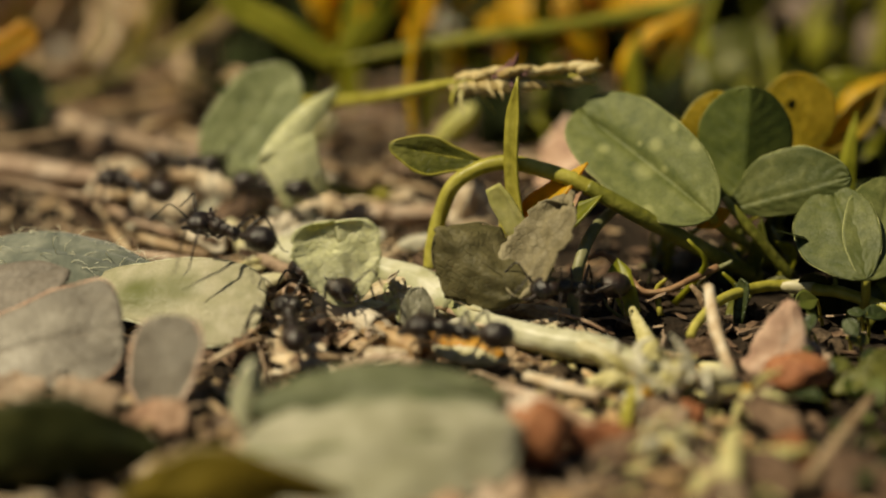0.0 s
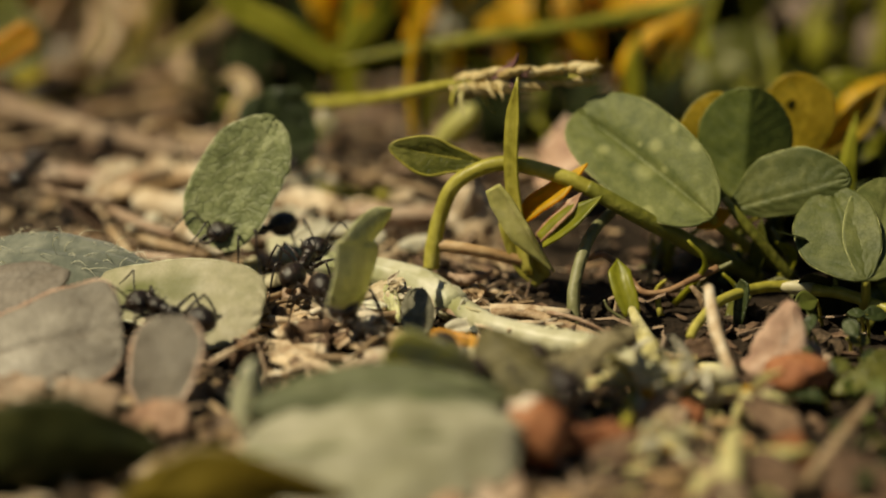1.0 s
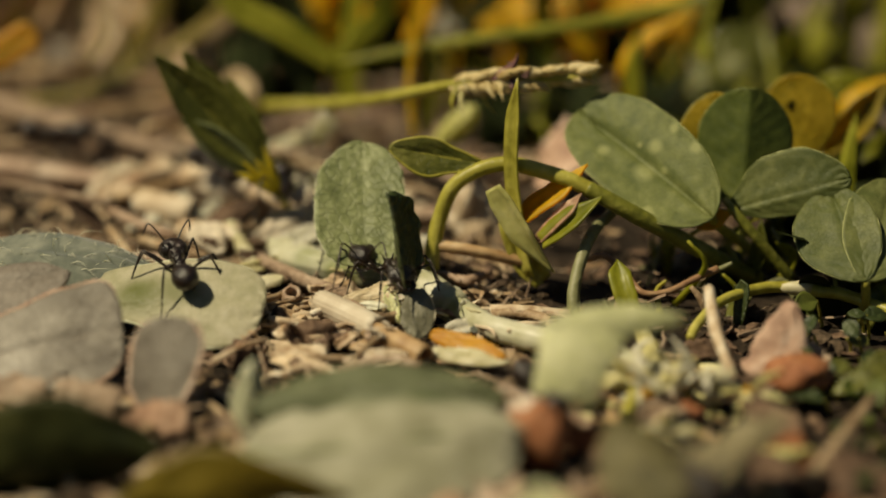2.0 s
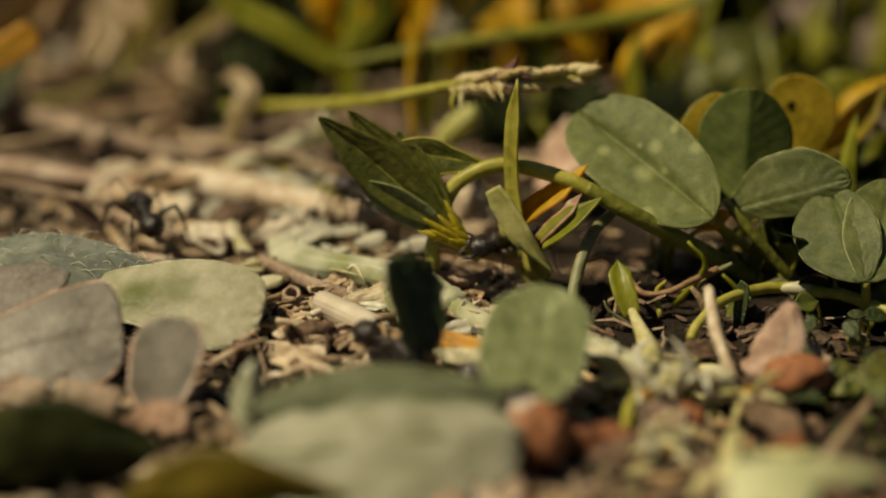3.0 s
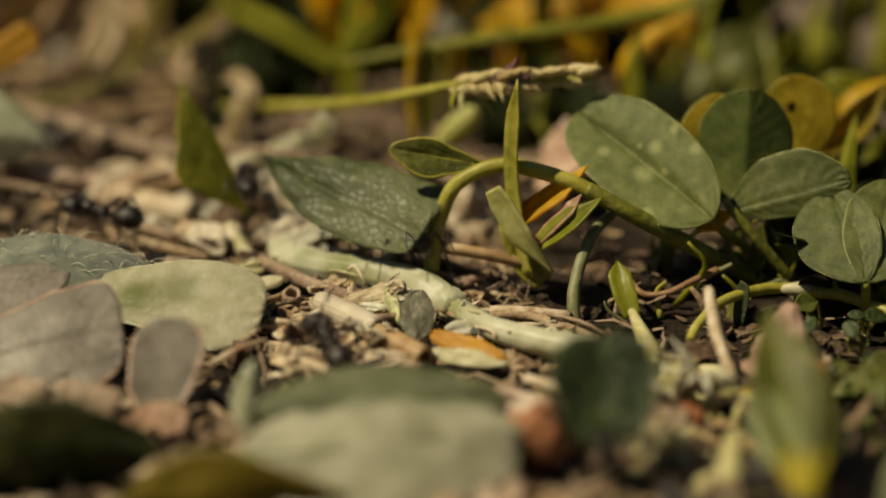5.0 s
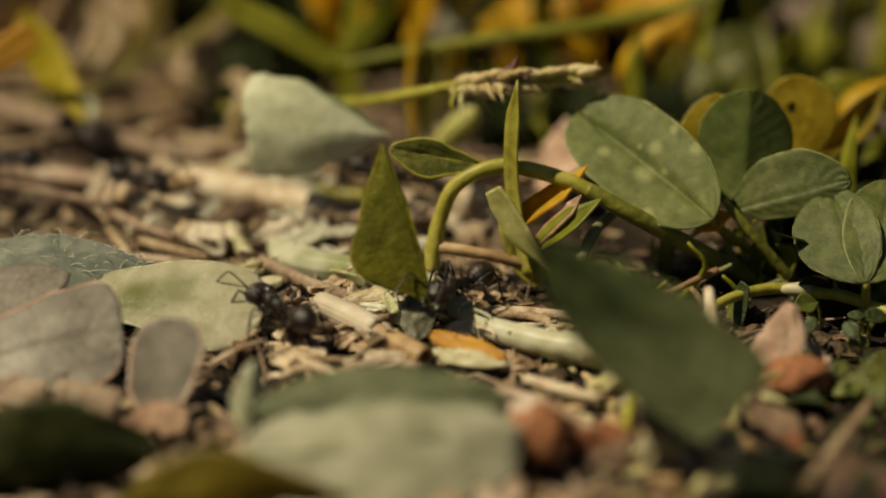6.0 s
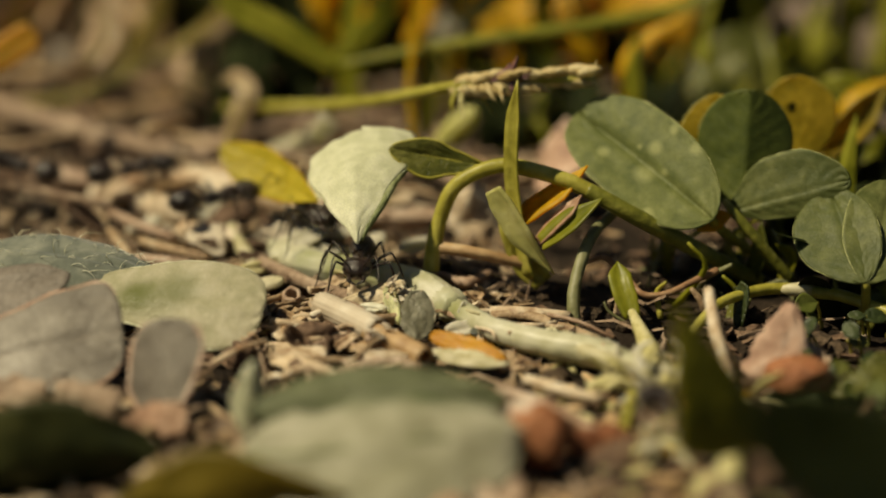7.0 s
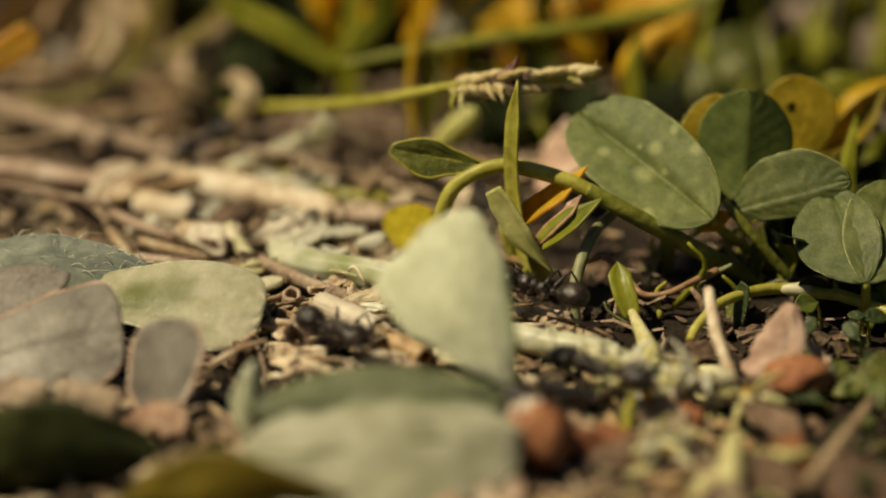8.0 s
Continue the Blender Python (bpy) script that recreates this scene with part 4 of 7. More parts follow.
blade_up = thing("grass", origin, "upright yellow-green grass blade by the runner", "grass", "near grass")
part("blade", ribbon([(8, 165, 1.7), (6.8, 165.5, 7.6), (6.3, 165.5, 13), (6.6, 165, 20.5)], 2.0, keel=0.5, facing=(-0.85, -0.6, 0.3), taper=0.16), STEM, blade_up)
blade_bent = thing("grass", origin, "bent pale grass blade drooping to soil", "grass", "near grass")
part("blade", ribbon([(4.5, 164, 10.6), (5.6, 163.6, 8.8), (7.4, 163, 6), (10.1, 163, 2.8)], 2.3, keel=0.4, taper=0.4, facing=(-0.7, -0.6, 0.6)), GRASS_PALE, blade_bent)
blade_root = thing("grass", origin, "short thick grass shoot base", "grass", "near grass")
part("blade", ribbon([(9.3, 165.5, 1), (7.6, 166, 3), (6.4, 166.5, 6.2), (5, 168, 9.5)], 2.6, keel=0.7), STEM, blade_root)
blade_gold = thing("grass", origin, "short yellow grass blade", "grass", "near grass")
part("blade", ribbon([(7.1, 165.5, 7.1), (8.5, 165.5, 8.4), (10.6, 165.5, 9.9), (13.1, 166, 12.2)], 2.5, keel=0.3, facing=(-0.5, -0.5, 0.7)), GRASS_YELLOW, blade_gold)
blade_low = thing("grass", origin, "short green blade with a brown edge", "grass", "near grass")
part("blade", ribbon([(8.9, 163.4, 5.6), (10.8, 163.2, 7.2), (12.6, 163, 8.7), (14.3, 163, 10.1)], 2.6, keel=0.5, facing=(-0.5, -0.5, 0.7), taper=0.5), GRASS, blade_low)
part("dry_edge", ribbon([(8.6, 164, 5.5), (10.1, 164, 7.2), (11.5, 164, 8.7), (12.5, 164, 10.1)], 1.6, keel=0.5, facing=(-0.5, -0.5, 0.7)), PINK_BARK, blade_low, "brown withered edge")

petal = thing("pink_flake", origin, "pinkish white weathered flake", "flake")
part("flake", sheet(spanned((10.4, 189, 2.2), (12.9, 194, 7.8), (-0.75, -0.45, 0.5), (2.2, 3.0, 3.2, 2.2), (2.0, 3.2, 2.8, 1.8), (2.2, 2.6), cup=-0.3, wave=0.3, ragged=0.36, seed=2), 34, 26, 0.5), FLESH, petal)
scrap = thing("dry_leaf", origin, "beige dry leaf scrap standing behind the runner", "leaf")
part("blade", sheet(leaf_form(6.5, 5.2, "cut", fold=0.3, wave=0.2, bite=0.3, seed=3), 16, 12, 0.2), STRAW_PALE, scrap, "", turn(3.5, 182, 1.6, -15, 20, -15))
solo("straw", tube([(-0.7, 166.5, 4.2), (3.4, 165.5, 3.9), (8.1, 166, 2.5)], [0.55, 0.52, 0.5], 12, 5, ridges=5), STRAW_TAN, "tan straw lying behind the runner", "straw")


# ---- seed spike ----
spike = thing("grass_spike", origin, "grass seed spike with pale husks on a leaning stem", "grass spike")
part("stem", tube([(-25.2, 215, 3.8), (-16.1, 200, 8.2), (-8.3, 190, 11.4), (-2.4, 181, 14.9), (1.4, 177, 16.7), (7.2, 175, 17.7), (13.9, 175, 17.9)], [0.6, 0.6, 0.62, 0.58, 0.5, 0.38, 0.3], 10, 6), STEM, spike)
rng = random.Random(14)
axis = smooth_path([(1.1, 177, 16.7), (4.6, 175, 17.7), (8.8, 175, 18), (13.6, 175, 18.3)], 8)
for k in range(22):
    q, u = axis[min(len(axis) - 1, int(k / 22 * len(axis)))]
    up = 1 if k % 2 else -1
    length = rng.uniform(1.25, 1.6)
    lean = rng.uniform(8, 28) * up
    husk = egg((length * 0.55, 0, 0), (length, 0.52, 0.55), rough=0.12, seed=k, sub=2, point=0.6)
    m = Matrix.Translation((q + Vector((0, rng.uniform(-0.5, 0.3), up * (0.35 if up > 0 else 0.5)))) * MM) @ pose(0, 0, 0, 0, -lean, rng.uniform(-25, 25))
    part("spikelet", husk, SPIKELET, spike, "", m)
for k in range(26):
    q, u = axis[int(rng.random() ** 1.6 * 0.6 * len(axis))]
    way = Vector((rng.uniform(-0.6, 0.9), rng.uniform(-0.8, 0.4), rng.uniform(-1.5, 0.6)))
    part("husk_scale", tube([q, q + way * 1.2, q + way * rng.uniform(1.8, 2.6) + Vector((0.4, 0, -0.3))], [0.28, 0.3, 0.03], 6, 3, flat=0.45), (SPIKELET, STEM, PURPLE, BUD)[k % 4], spike)
for a, b in (((5.9, 175, 18.4), (7, 175, 20.2)), ((5.1, 175, 18.1), (6.4, 175, 19.6)), ((13.6, 175, 18.4), (14.4, 175, 19.6)), ((13.3, 175, 18.5), (13.9, 175, 19.4))):
    part("awn", tube([a, (Vector(a) + Vector(b)) / 2 + Vector((0.2, 0, -0.1)), b], [0.3, 0.22, 0.03], 6, 3), PURPLE if a[0] < 10 else SPIKELET, spike)


# ---- fallen stems, straws and chips on the trail ----
pale_stem = thing("fallen_stalk", origin, "thick pale green cut stem lying on the trail", "stem")
part("stem", tube([(-16, 173.3, 0.8), (-11.9, 169.4, 1.2), (-7, 166.9, 1.3), (-2.3, 163.7, 1.3), (0.9, 158.6, 1.2)], [1.0, 1.4, 1.45, 1.55, 1.6, 1.35], 24, 10, rough=0.07, ridges=9), STEM_CUT, pale_stem)
part("ring", tube([(0.0, 160.2, 1.3), (0.6, 159.2, 1.25), (1.2, 158.2, 1.2)], [1.35, 1.62, 1.4], 20, 3, rough=0.1, ridges=9), STEM_CUT, pale_stem, "swollen ring at the joint")
part("stem", tube([(0.8, 159, 1.2), (4.2, 154, 1.2), (8.5, 150.8, 1.2), (13.1, 148.4, 1.2), (17.8, 143.5, 0.8)], [1.1, 1.0, 1.15, 1.25, 0.9], 20, 8, rough=0.16, ridges=9), STEM_CUT, pale_stem)
rng = random.Random(17)
for k in range(9):
    u = rng.random()
    q = Vector((-11.8, 167, 2.1)).lerp(Vector((14.8, 145.9, 1.5)), u) + Vector((rng.gauss(0, 0.8), rng.gauss(0, 1.0), rng.uniform(-0.6, 0.4)))
    part("fibre", tube([q, q + Vector((rng.uniform(0.6, 1.6), rng.gauss(-0.6, 0.6), rng.uniform(-0.1, 0.5))), q + Vector((rng.uniform(1.6, 3.4), rng.gauss(-1.0, 0.9), rng.uniform(-0.6, 0.6)))], [0.14, 0.2, 0.05], 5, 3), STEM_PALE if k % 3 else STRAW_PALE, pale_stem)
part("torn_end", sheet(spanned((-12.1, 171.6, 1.6), (-16.8, 175.6, 1.4), (0.0, -0.5, 0.8), (1.4, 1.5, 1.2), (1.3, 1.6, 1.3), (3.0, 4.0), cup=-0.6, wave=0.2, ragged=0.3, seed=11), 28, 16, 0.25), STEM_CUT, pale_stem, "split pale end")
ribbed = thing("straw", origin, "ribbed bleached straw broken at its end", "straw")
part("wall", hollow([(-10.9, 158, 1.9), (-8.5, 155.6, 1.8), (-5.6, 152.4, 1.6)], 1.12, 0.25, sides=44, ribs=15), STRAW_RIB, ribbed)
rng = random.Random(23)
for k in range(9):
    q = Vector((-5.8, 151.2, 2.4)) + Vector((rng.uniform(-1.0, 0.8), rng.uniform(-0.8, 0.5), rng.uniform(-0.5, 0.3)))
    way = Vector((rng.uniform(0.6, 1.6), rng.uniform(-1.2, -0.3), rng.uniform(-0.25, 0.3)))
    part("splinter", tube([q, q + way * 0.5 + Vector((0, 0, 0.08)), q + way], [0.2, 0.16, 0.02], 5, 3, flat=0.4), STRAW_RIB, ribbed, "split end")
for k, (a, b) in enumerate((((-11, 159.5, 1.2), (-12.4, 159.5, 1.4)), ((-10.9, 157.8, 2.4), (-9.8, 160.8, 2.2)), ((-9.2, 158, 2.2), (-6.7, 154.9, 2.6)))):
    part("splinter", tube([a, (Vector(a) + Vector(b)) / 2 + Vector((0, 0, 0.2)), b], [0.3, 0.26, 0.06], 6, 4, flat=0.4, rough=0.3, seed=k), STRAW_PINK, ribbed, "split sliver")
solo("straw", hollow([(-6.3, 152.9, 1.3), (-4, 150.6, 1.3), (-1.5, 147.9, 1)], 1.0, 0.3, sides=20, seed=3), STRAW_TAN, "pinkish broken straw beside the trail", "straw")
solo("straw", hollow([(-17.3, 170.8, 1.2), (-11.9, 164.4, 1.2), (-6.8, 160.8, 1)], 0.62, 0.2, seed=5, rough=0.15), TWIG, "brown straw under the trail litter", "straw")
solo("straw", hollow([(-14, 162, -1), (-13.8, 161, 0.5), (-13.5, 160, 2.1)], 0.85, 0.3, seed=8), STRAW_PINK, "short upright straw stub with an open bore", "straw")
curled = thing("dry_leaf", origin, "curled frayed dry leaf sheath", "leaf")
sheath_form = spanned((-9.5, 158, 2), (-3.4, 158, 3.3), (-0.3, -0.6, 0.75), (0.4, 1.1, 1.5, 1.5), (0.5, 1.1, 1.5, 1.3), (1.5, 7.0), cup=-0.5, wave=0.14, ragged=0.3, seed=4)
part("blade", sheet(sheath_form, 60, 30, 0.08), STRAW_SHEATH, curled)
for k in range(7):
    part("ridge", tube([sheath_form(0.1 + 0.17 * j, -0.8 + 0.27 * k + 0.05 * math.sin(j * 1.7 + k)) for j in range(6)], [0.05, 0.08, 0.05], 5, 3, rough=0.5, seed=k), STRAW_SHEATH, curled)
part("lining", sheet(spanned((-7.6, 157.3, 2), (-4.9, 156, 2.3), (-0.2, -0.8, 0.6), (0.3, 0.45, 0.3), (0.3, 0.4, 0.2), (1.8, 2.4), cup=-0.3, wave=0.2, ragged=0.25, seed=9), 24, 12, 0.06), STEM_CUT, curled, "pale green inner lining")
part("flap", sheet(spanned((-4.8, 158.5, 3.3), (-3.8, 155.3, 1.1), (-0.5, -0.8, 0.35), (0.5, 0.8, 0.9, 0.6), (0.4, 0.55, 0.6, 0.3), (3.6, 1.7), cup=0.7, wave=0.3, ragged=0.22, seed=12), 30, 18, 0.06), LEAF_LIME, curled, "hanging pale green flap")
rng = random.Random(15)
for k in range(22):
    u = k / 21
    q = Vector((-4.9, 158.2, 3.7)).lerp(Vector((-3.5, 157, 2.3)), u) + Vector((rng.gauss(0, 0.15), rng.gauss(-0.25, 0.2), rng.gauss(0, 0.15)))
    way = Vector((rng.uniform(0.4, 1.0), rng.gauss(-0.3, 0.3), 0.6 - 1.2 * u + rng.gauss(0, 0.3)))
    end = q + way * rng.uniform(0.7, 1.2)
    part("frill", sheet(spanned(q, end, (rng.gauss(-0.5, 0.5), -0.8, 0.6), (0.25, 0.22, 0.2), (0.25, 0.26, 0.16), (4.0, 1.5), cup=0.6, wave=0.4, ragged=0.5, seed=k), 10, 6, 0.05), STRAW_SHEATH if k % 3 else STRAW_RIB, curled, "frayed strip")
flake = thing("torn_leaf", origin, "small grey-green torn leaf flake", "leaf")
form = spanned((-2.4, 152.1, 1), (-1.9, 156.5, 3.6), (0.1, -0.8, 0.55), (1.1, 1.5, 1.45, 1.25), (1.2, 1.5, 1.4, 0.9), (2.6, 3.6), cup=-0.12, wave=0.1, ragged=0.12, seed=6.6)
leaf_parts(flake, form, LEAF_FLAKE, LEAF_GREY, th=0.12, nu=44, nv=26, r=0.04)
part("edge", tube([form(0.35 + 0.62 * k / 9, 1) for k in range(10)], [0.05, 0.09, 0.05], 5, 4, rough=0.9), STRAW_SHEATH, flake, "brown torn edge")
part("edge", tube([form(0.985, 0.95 - 1.9 * k / 9) for k in range(10)], [0.05, 0.1, 0.05], 5, 4, rough=0.9), STRAW_SHEATH, flake, "brown torn edge")
rng = random.Random(44)
for k, (a, b, w, material) in enumerate((
        ((-29.5, 184.6, 1.6), (-26.1, 187.1, 2.4), 1.3, PETAL), ((-25.1, 176.7, 1.2), (-20, 178.3, 1.8), 1.1, STRAW_PALE), ((-8.4, 175, 1.4), (-5.7, 175.6, 2), 0.9, PETAL), ((-4.3, 174, 1.3), (-1.2, 174.7, 1.9), 0.9, PETAL),
        ((-14.3, 173.4, 1.5), (-11.6, 177.7, 2.2), 1.0, PETAL), ((-36.2, 190.1, 1.4), (-32.2, 191.4, 2.4), 1.4, STRAW_PALE), ((-31.3, 191.1, 2), (-29.1, 194.5, 2.8), 1.2, STRAW_PALE), ((-5.5, 187.1, 1.5), (-3.2, 188.3, 2), 0.8, STRAW_PALE),
        ((-14.5, 148.6, 0.8), (-9.9, 148.9, 1.2), 0.9, STRAW_PALE), ((-7.9, 150.3, 0.8), (-4, 150.6, 1.3), 0.7, STRAW_TAN), ((-8.2, 147.3, 0.7), (-3, 147.9, 1.1), 0.8, STRAW_PALE), ((-15.7, 157.8, 0.8), (-13.7, 151.6, 1.2), 0.6, STRAW_PALE),
        ((-13, 151.3, 0.8), (-12.5, 153.8, 1.6), 0.6, PETAL), ((-17.7, 165.2, 0.9), (-14.8, 165.6, 1.3), 0.7, STEM_PALE), ((-14.4, 148.4, 0.5), (-10.5, 146.3, 0.8), 0.7, STRAW_TAN))):
    husk_form = spanned(a, b, (rng.gauss(0, 0.2), -0.6, 0.8), (w * 0.7, w, w * 0.8), (w * 0.6, w * 0.9, w * 0.9), (2.4, 3.0), cup=rng.choice((-0.55, -0.4, 0.35)), wave=0.14, teeth=0.06, side_veins=0.05, seed=k * 1.3)
    solo("husk_chip", sheet(husk_form, 24, 14, 0.25), material, "pale broken husk chip on the trail", "litter", group="husk chips")
for k, (q, r) in enumerate((((-10.9, 153.1, 1), (2.2, 1.4, 1.1)), ((-14.3, 155.8, 0.8), (0.9, 1.0, 1.2)), ((-8.5, 153.1, 0.6), (1.2, 1.0, 0.7)), ((-17, 149.9, 0.6), (1.6, 1.4, 1.1)))):
    solo("bark_lump", egg((0, 0, 0), r, rough=0.55, seed=k * 3.3, sub=3), BARK, "dark brown crumpled bark lump", "bark", at(*q, 0, 0, 20 * k), "bark lumps")
chip = thing("white_flake", origin, "white papery flakes beside the cut stem", "flake")
part("flake", sheet(leaf_form(3.2, 1.6, "cut", wave=0.2, bite=0.3, seed=5), 10, 8, 0.15), PETAL, chip, "", turn(1.8, 154.7, 0.9, 78, 0, -40))
part("flake", sheet(leaf_form(2.8, 0.9, "cut", wave=0.2, bite=0.3, seed=7), 10, 6, 0.15), PETAL, chip, "", turn(1.7, 156.6, 1.2, 8, 10, -10))
part("flake", egg((3.6, 154.5, 0.9), (1.1, 0.9, 0.8), rough=0.5, seed=4), LEAF_WOOLLY, chip, "grey-green crumb")
orange = thing("orange_petal", origin, "flat orange petal scrap on the litter", "petal")
part("blade", sheet(spanned((-1, 151.7, 1.6), (5.2, 147.2, 1.2), (0.1, -0.8, 0.6), (0.7, 1.0, 0.9), (0.8, 0.85, 0.6), (3.6, 2.0), wave=0.1, cup=-0.2, ragged=0.1, side_veins=0.04, seed=2), 30, 14, 0.14), ORANGE, orange)
solo("yellow_scrap", sheet(spanned((-2, 149.6, 0.9), (5.5, 147.1, 0.8), (0.0, -0.4, 0.9), (0.5, 0.9, 0.8), (0.5, 0.8, 0.6), (3.0, 2.5), wave=0.1, teeth=0.06, seed=5), 24, 10, 0.25), STEM_PALE, "yellowish stem scrap on the litter", "litter")

def twig(points, radii, material, label):
    """A dead twig: bark, a paler broken face at each end and a few knots."""
    owner = thing("twig", origin, label, "twig", "twigs on the ground")
    part("bark", tube(points, radii, 14, 7, rough=0.2, ridges=5, seed=radii[0]), material, owner)
    for end, inner, r in ((points[0], points[1], radii[0]), (points[-1], points[-2], radii[-1])):
        out = (Vector(end) - Vector(inner)).normalized()
        part("broken_end", egg(Vector(end) + out * 0.05, (r * 0.7, r * 0.7, r * 0.75), rough=0.4, seed=r, sub=2), STRAW_PALE, owner, "pale broken end")
    for k in range(1, len(points) - 1):
        part("knot", egg(Vector(points[k]) + Vector((0, -radii[min(k, len(radii) - 1)] * 0.5, radii[min(k, len(radii) - 1)] * 0.6)), (0.7, 0.5, 0.5), rough=0.4, seed=k, sub=2), material, owner)
    return owner


twig([(-27.7, 195.1, 1.4), (-22.8, 191.5, 1.5), (-17.2, 188.3, 1.5), (-10.5, 183.6, 1.4)], [1.75, 1.8, 1.7, 1.6], STRAW_PALE, "thick bleached grey twig on the ground")
twig([(-11, 184.1, 1.2), (-5.9, 183.1, 1.2), (0.9, 184, 1)], [1.1, 1.0, 0.95], STRAW_PINK, "thin pinkish twig on the ground")
twig([(-57.1, 222.2, 3), (-47.2, 213.2, 3.2), (-39.5, 206.3, 3.2), (-28.5, 199.7, 2.6)], [1.35, 1.3, 1.2, 1.0], TWIG, "long brown twig on the ground")
twig([(-52.4, 201.3, 1.2), (-44.1, 197.4, 1.3), (-35.1, 194.1, 1.2)], [1.3, 1.3, 1.1], STRAW_PINK, "pinkish twig on the ground")
twig([(-23.2, 195.5, 2.4), (-18, 199, 3.2), (-12.8, 205.2, 4.2)], [0.9, 1.1, 1.1], STEM_PALE, "pale olive stalk on the ground")
solo("stalk", tube([(-17.4, 197.9, 1), (-11.5, 191.7, 1.1), (-5.5, 189.8, 1)], [0.8, 0.8, 0.7], 10, 6, rough=0.1), STEM, "olive stem lying in the straw", "stem")
curl = solo("husk", sheet(leaf_form(10, 3.6, "cut", cup=0.5, curl=0.3, wave=0.12, bite=0.2, seed=8), 22, 12, 0.25), STRAW_PALE, "curled whitish husk on the ground", "husk", turn(-32.9, 190.3, 2.2, 55, 0, -40))
solo("husk", hollow([(-31.1, 187.7, 1.1), (-28.5, 185.8, 1.5), (-25.2, 184.1, 1.2)], 1.5, 0.4, seed=9, rough=0.2), STRAW_PALE, "bright bleached split husk chip", "husk")
solo("husk", hollow([(-25.9, 179.8, 0.9), (-23, 178.1, 1.2), (-19.7, 176.7, 1.2)], 1.25, 0.35, seed=12, rough=0.2), STRAW_PALE, "stubby bleached straw piece", "straw")
solo("straw", hollow([(-21, 178, 2.1), (-19.4, 175, 0.9), (-17.8, 172, -0.3)], 0.75, 0.25, seed=4), STEM_PALE, "short pale green stub", "straw")
solo("straw", ribbon([(-19.1, 169.3, 0.8), (-17, 169.9, 1), (-15.3, 172.2, 1.2)], 1.2, keel=0.4), BUD, "pale yellow leaf sliver", "litter")
for k, (a, b, c) in enumerate((((-35.5, 187.1, 0.5), (-32.3, 178.4, 0.8), (-29.9, 173.3, 0.6)), ((-34.6, 187.1, 0.8), (-30.9, 182.1, 1), (-26.4, 178.4, 0.8)), ((-33.8, 189.6, 1.5), (-34.9, 187.4, 1.3), (-35.5, 182.4, 0.6)),
                               ((-29.8, 178.2, 0.6), (-26.6, 175.2, 0.8), (-22.5, 173.3, 0.6)), ((-29.6, 173.6, 0.5), (-26.1, 172, 0.7), (-24, 172, 0.5)), ((-6.6, 142.4, 0.5), (-10.5, 146.3, 0.8), (-13.2, 145.1, 0.6)),
                               ((-14.6, 150.6, 0.5), (-12.1, 149.3, 0.8), (-9.7, 148, 0.6)), ((-8.6, 145.9, 0.5), (-4.9, 147.8, 0.7), (-1.8, 147, 0.5)), ((4.3, 159.5, 0.6), (7.3, 158.4, 0.9), (11.3, 158.1, 0.7)),
                               ((4.3, 158.6, 0.5), (7.8, 157.9, 0.7), (13.5, 153.1, 0.5)), ((0.3, 167.5, 0.8), (2.1, 165.5, 1), (4.4, 167.6, 1.2)), ((22.7, 153, 5.2), (22.8, 148, 3.2), (23.4, 141, 1.7)),
                               ((26.3, 124.8, 0.8), (29.4, 129.7, 1.6), (33.9, 137.9, 1.8)), ((4.4, 142.7, 0.4), (8.8, 139.2, 0.5), (12.8, 133.2, 0.4)), ((6.8, 144.9, 0.4), (9.9, 142.4, 0.5), (12.6, 141, 0.4)))):
    solo("straw", tube([a, b, c], [0.45, 0.55, 0.4], 9, 5, rough=0.15, ridges=4), (STRAW, STRAW_PINK, STRAW_PALE)[k % 3], "loose dry straw on the soil", "straw", group="loose straws")

# white broken chips where the ants gather
rng = random.Random(77)
for k in range(46):
    x, y = rng.uniform(-36, -8), rng.uniform(172, 200)
    form = leaf_form(rng.uniform(2.5, 7), rng.uniform(1.0, 3.0), "cut", cup=rng.uniform(-0.4, 0.5), fold=rng.uniform(-0.5, 0.5), wave=0.25, bite=0.4, twist=rng.uniform(-0.8, 0.8), seed=k * 2.3)
    solo("dry_chip", sheet(form, 10, 6, 0.25), (STRAW_RIB, PETAL, STRAW_PALE, PETAL, BARK)[k % 5], "pale broken husk chip on the trail", "litter", turn(x, y, rng.uniform(0.3, 1.6), rng.uniform(40, 140), rng.uniform(-30, 30), rng.uniform(-75, -15)), "husk chips")

# crumpled dry scraps in the trodden hollow
rng = random.Random(31)
for k in range(48):
    x, y = rng.gauss(-10.5, 5.5), rng.gauss(155.5, 4.2)
    form = leaf_form(rng.uniform(1.5, 5), rng.uniform(0.6, 2.2), "cut", cup=rng.uniform(-0.7, 0.7), curl=rng.uniform(-0.3, 0.3), wave=0.35, bite=0.4, twist=rng.uniform(-1, 1), seed=k * 1.7)
    solo("dry_scrap", sheet(form, 10, 6, 0.18), (STRAW, STRAW_PALE, STRAW_PALE, BARK)[k % 4], "crumpled dry leaf scrap in the trail litter", "litter", turn(x, y, rng.uniform(0, 1.2), rng.uniform(50, 130), rng.uniform(-30, 30), rng.uniform(-70, -10)), "dry scraps")


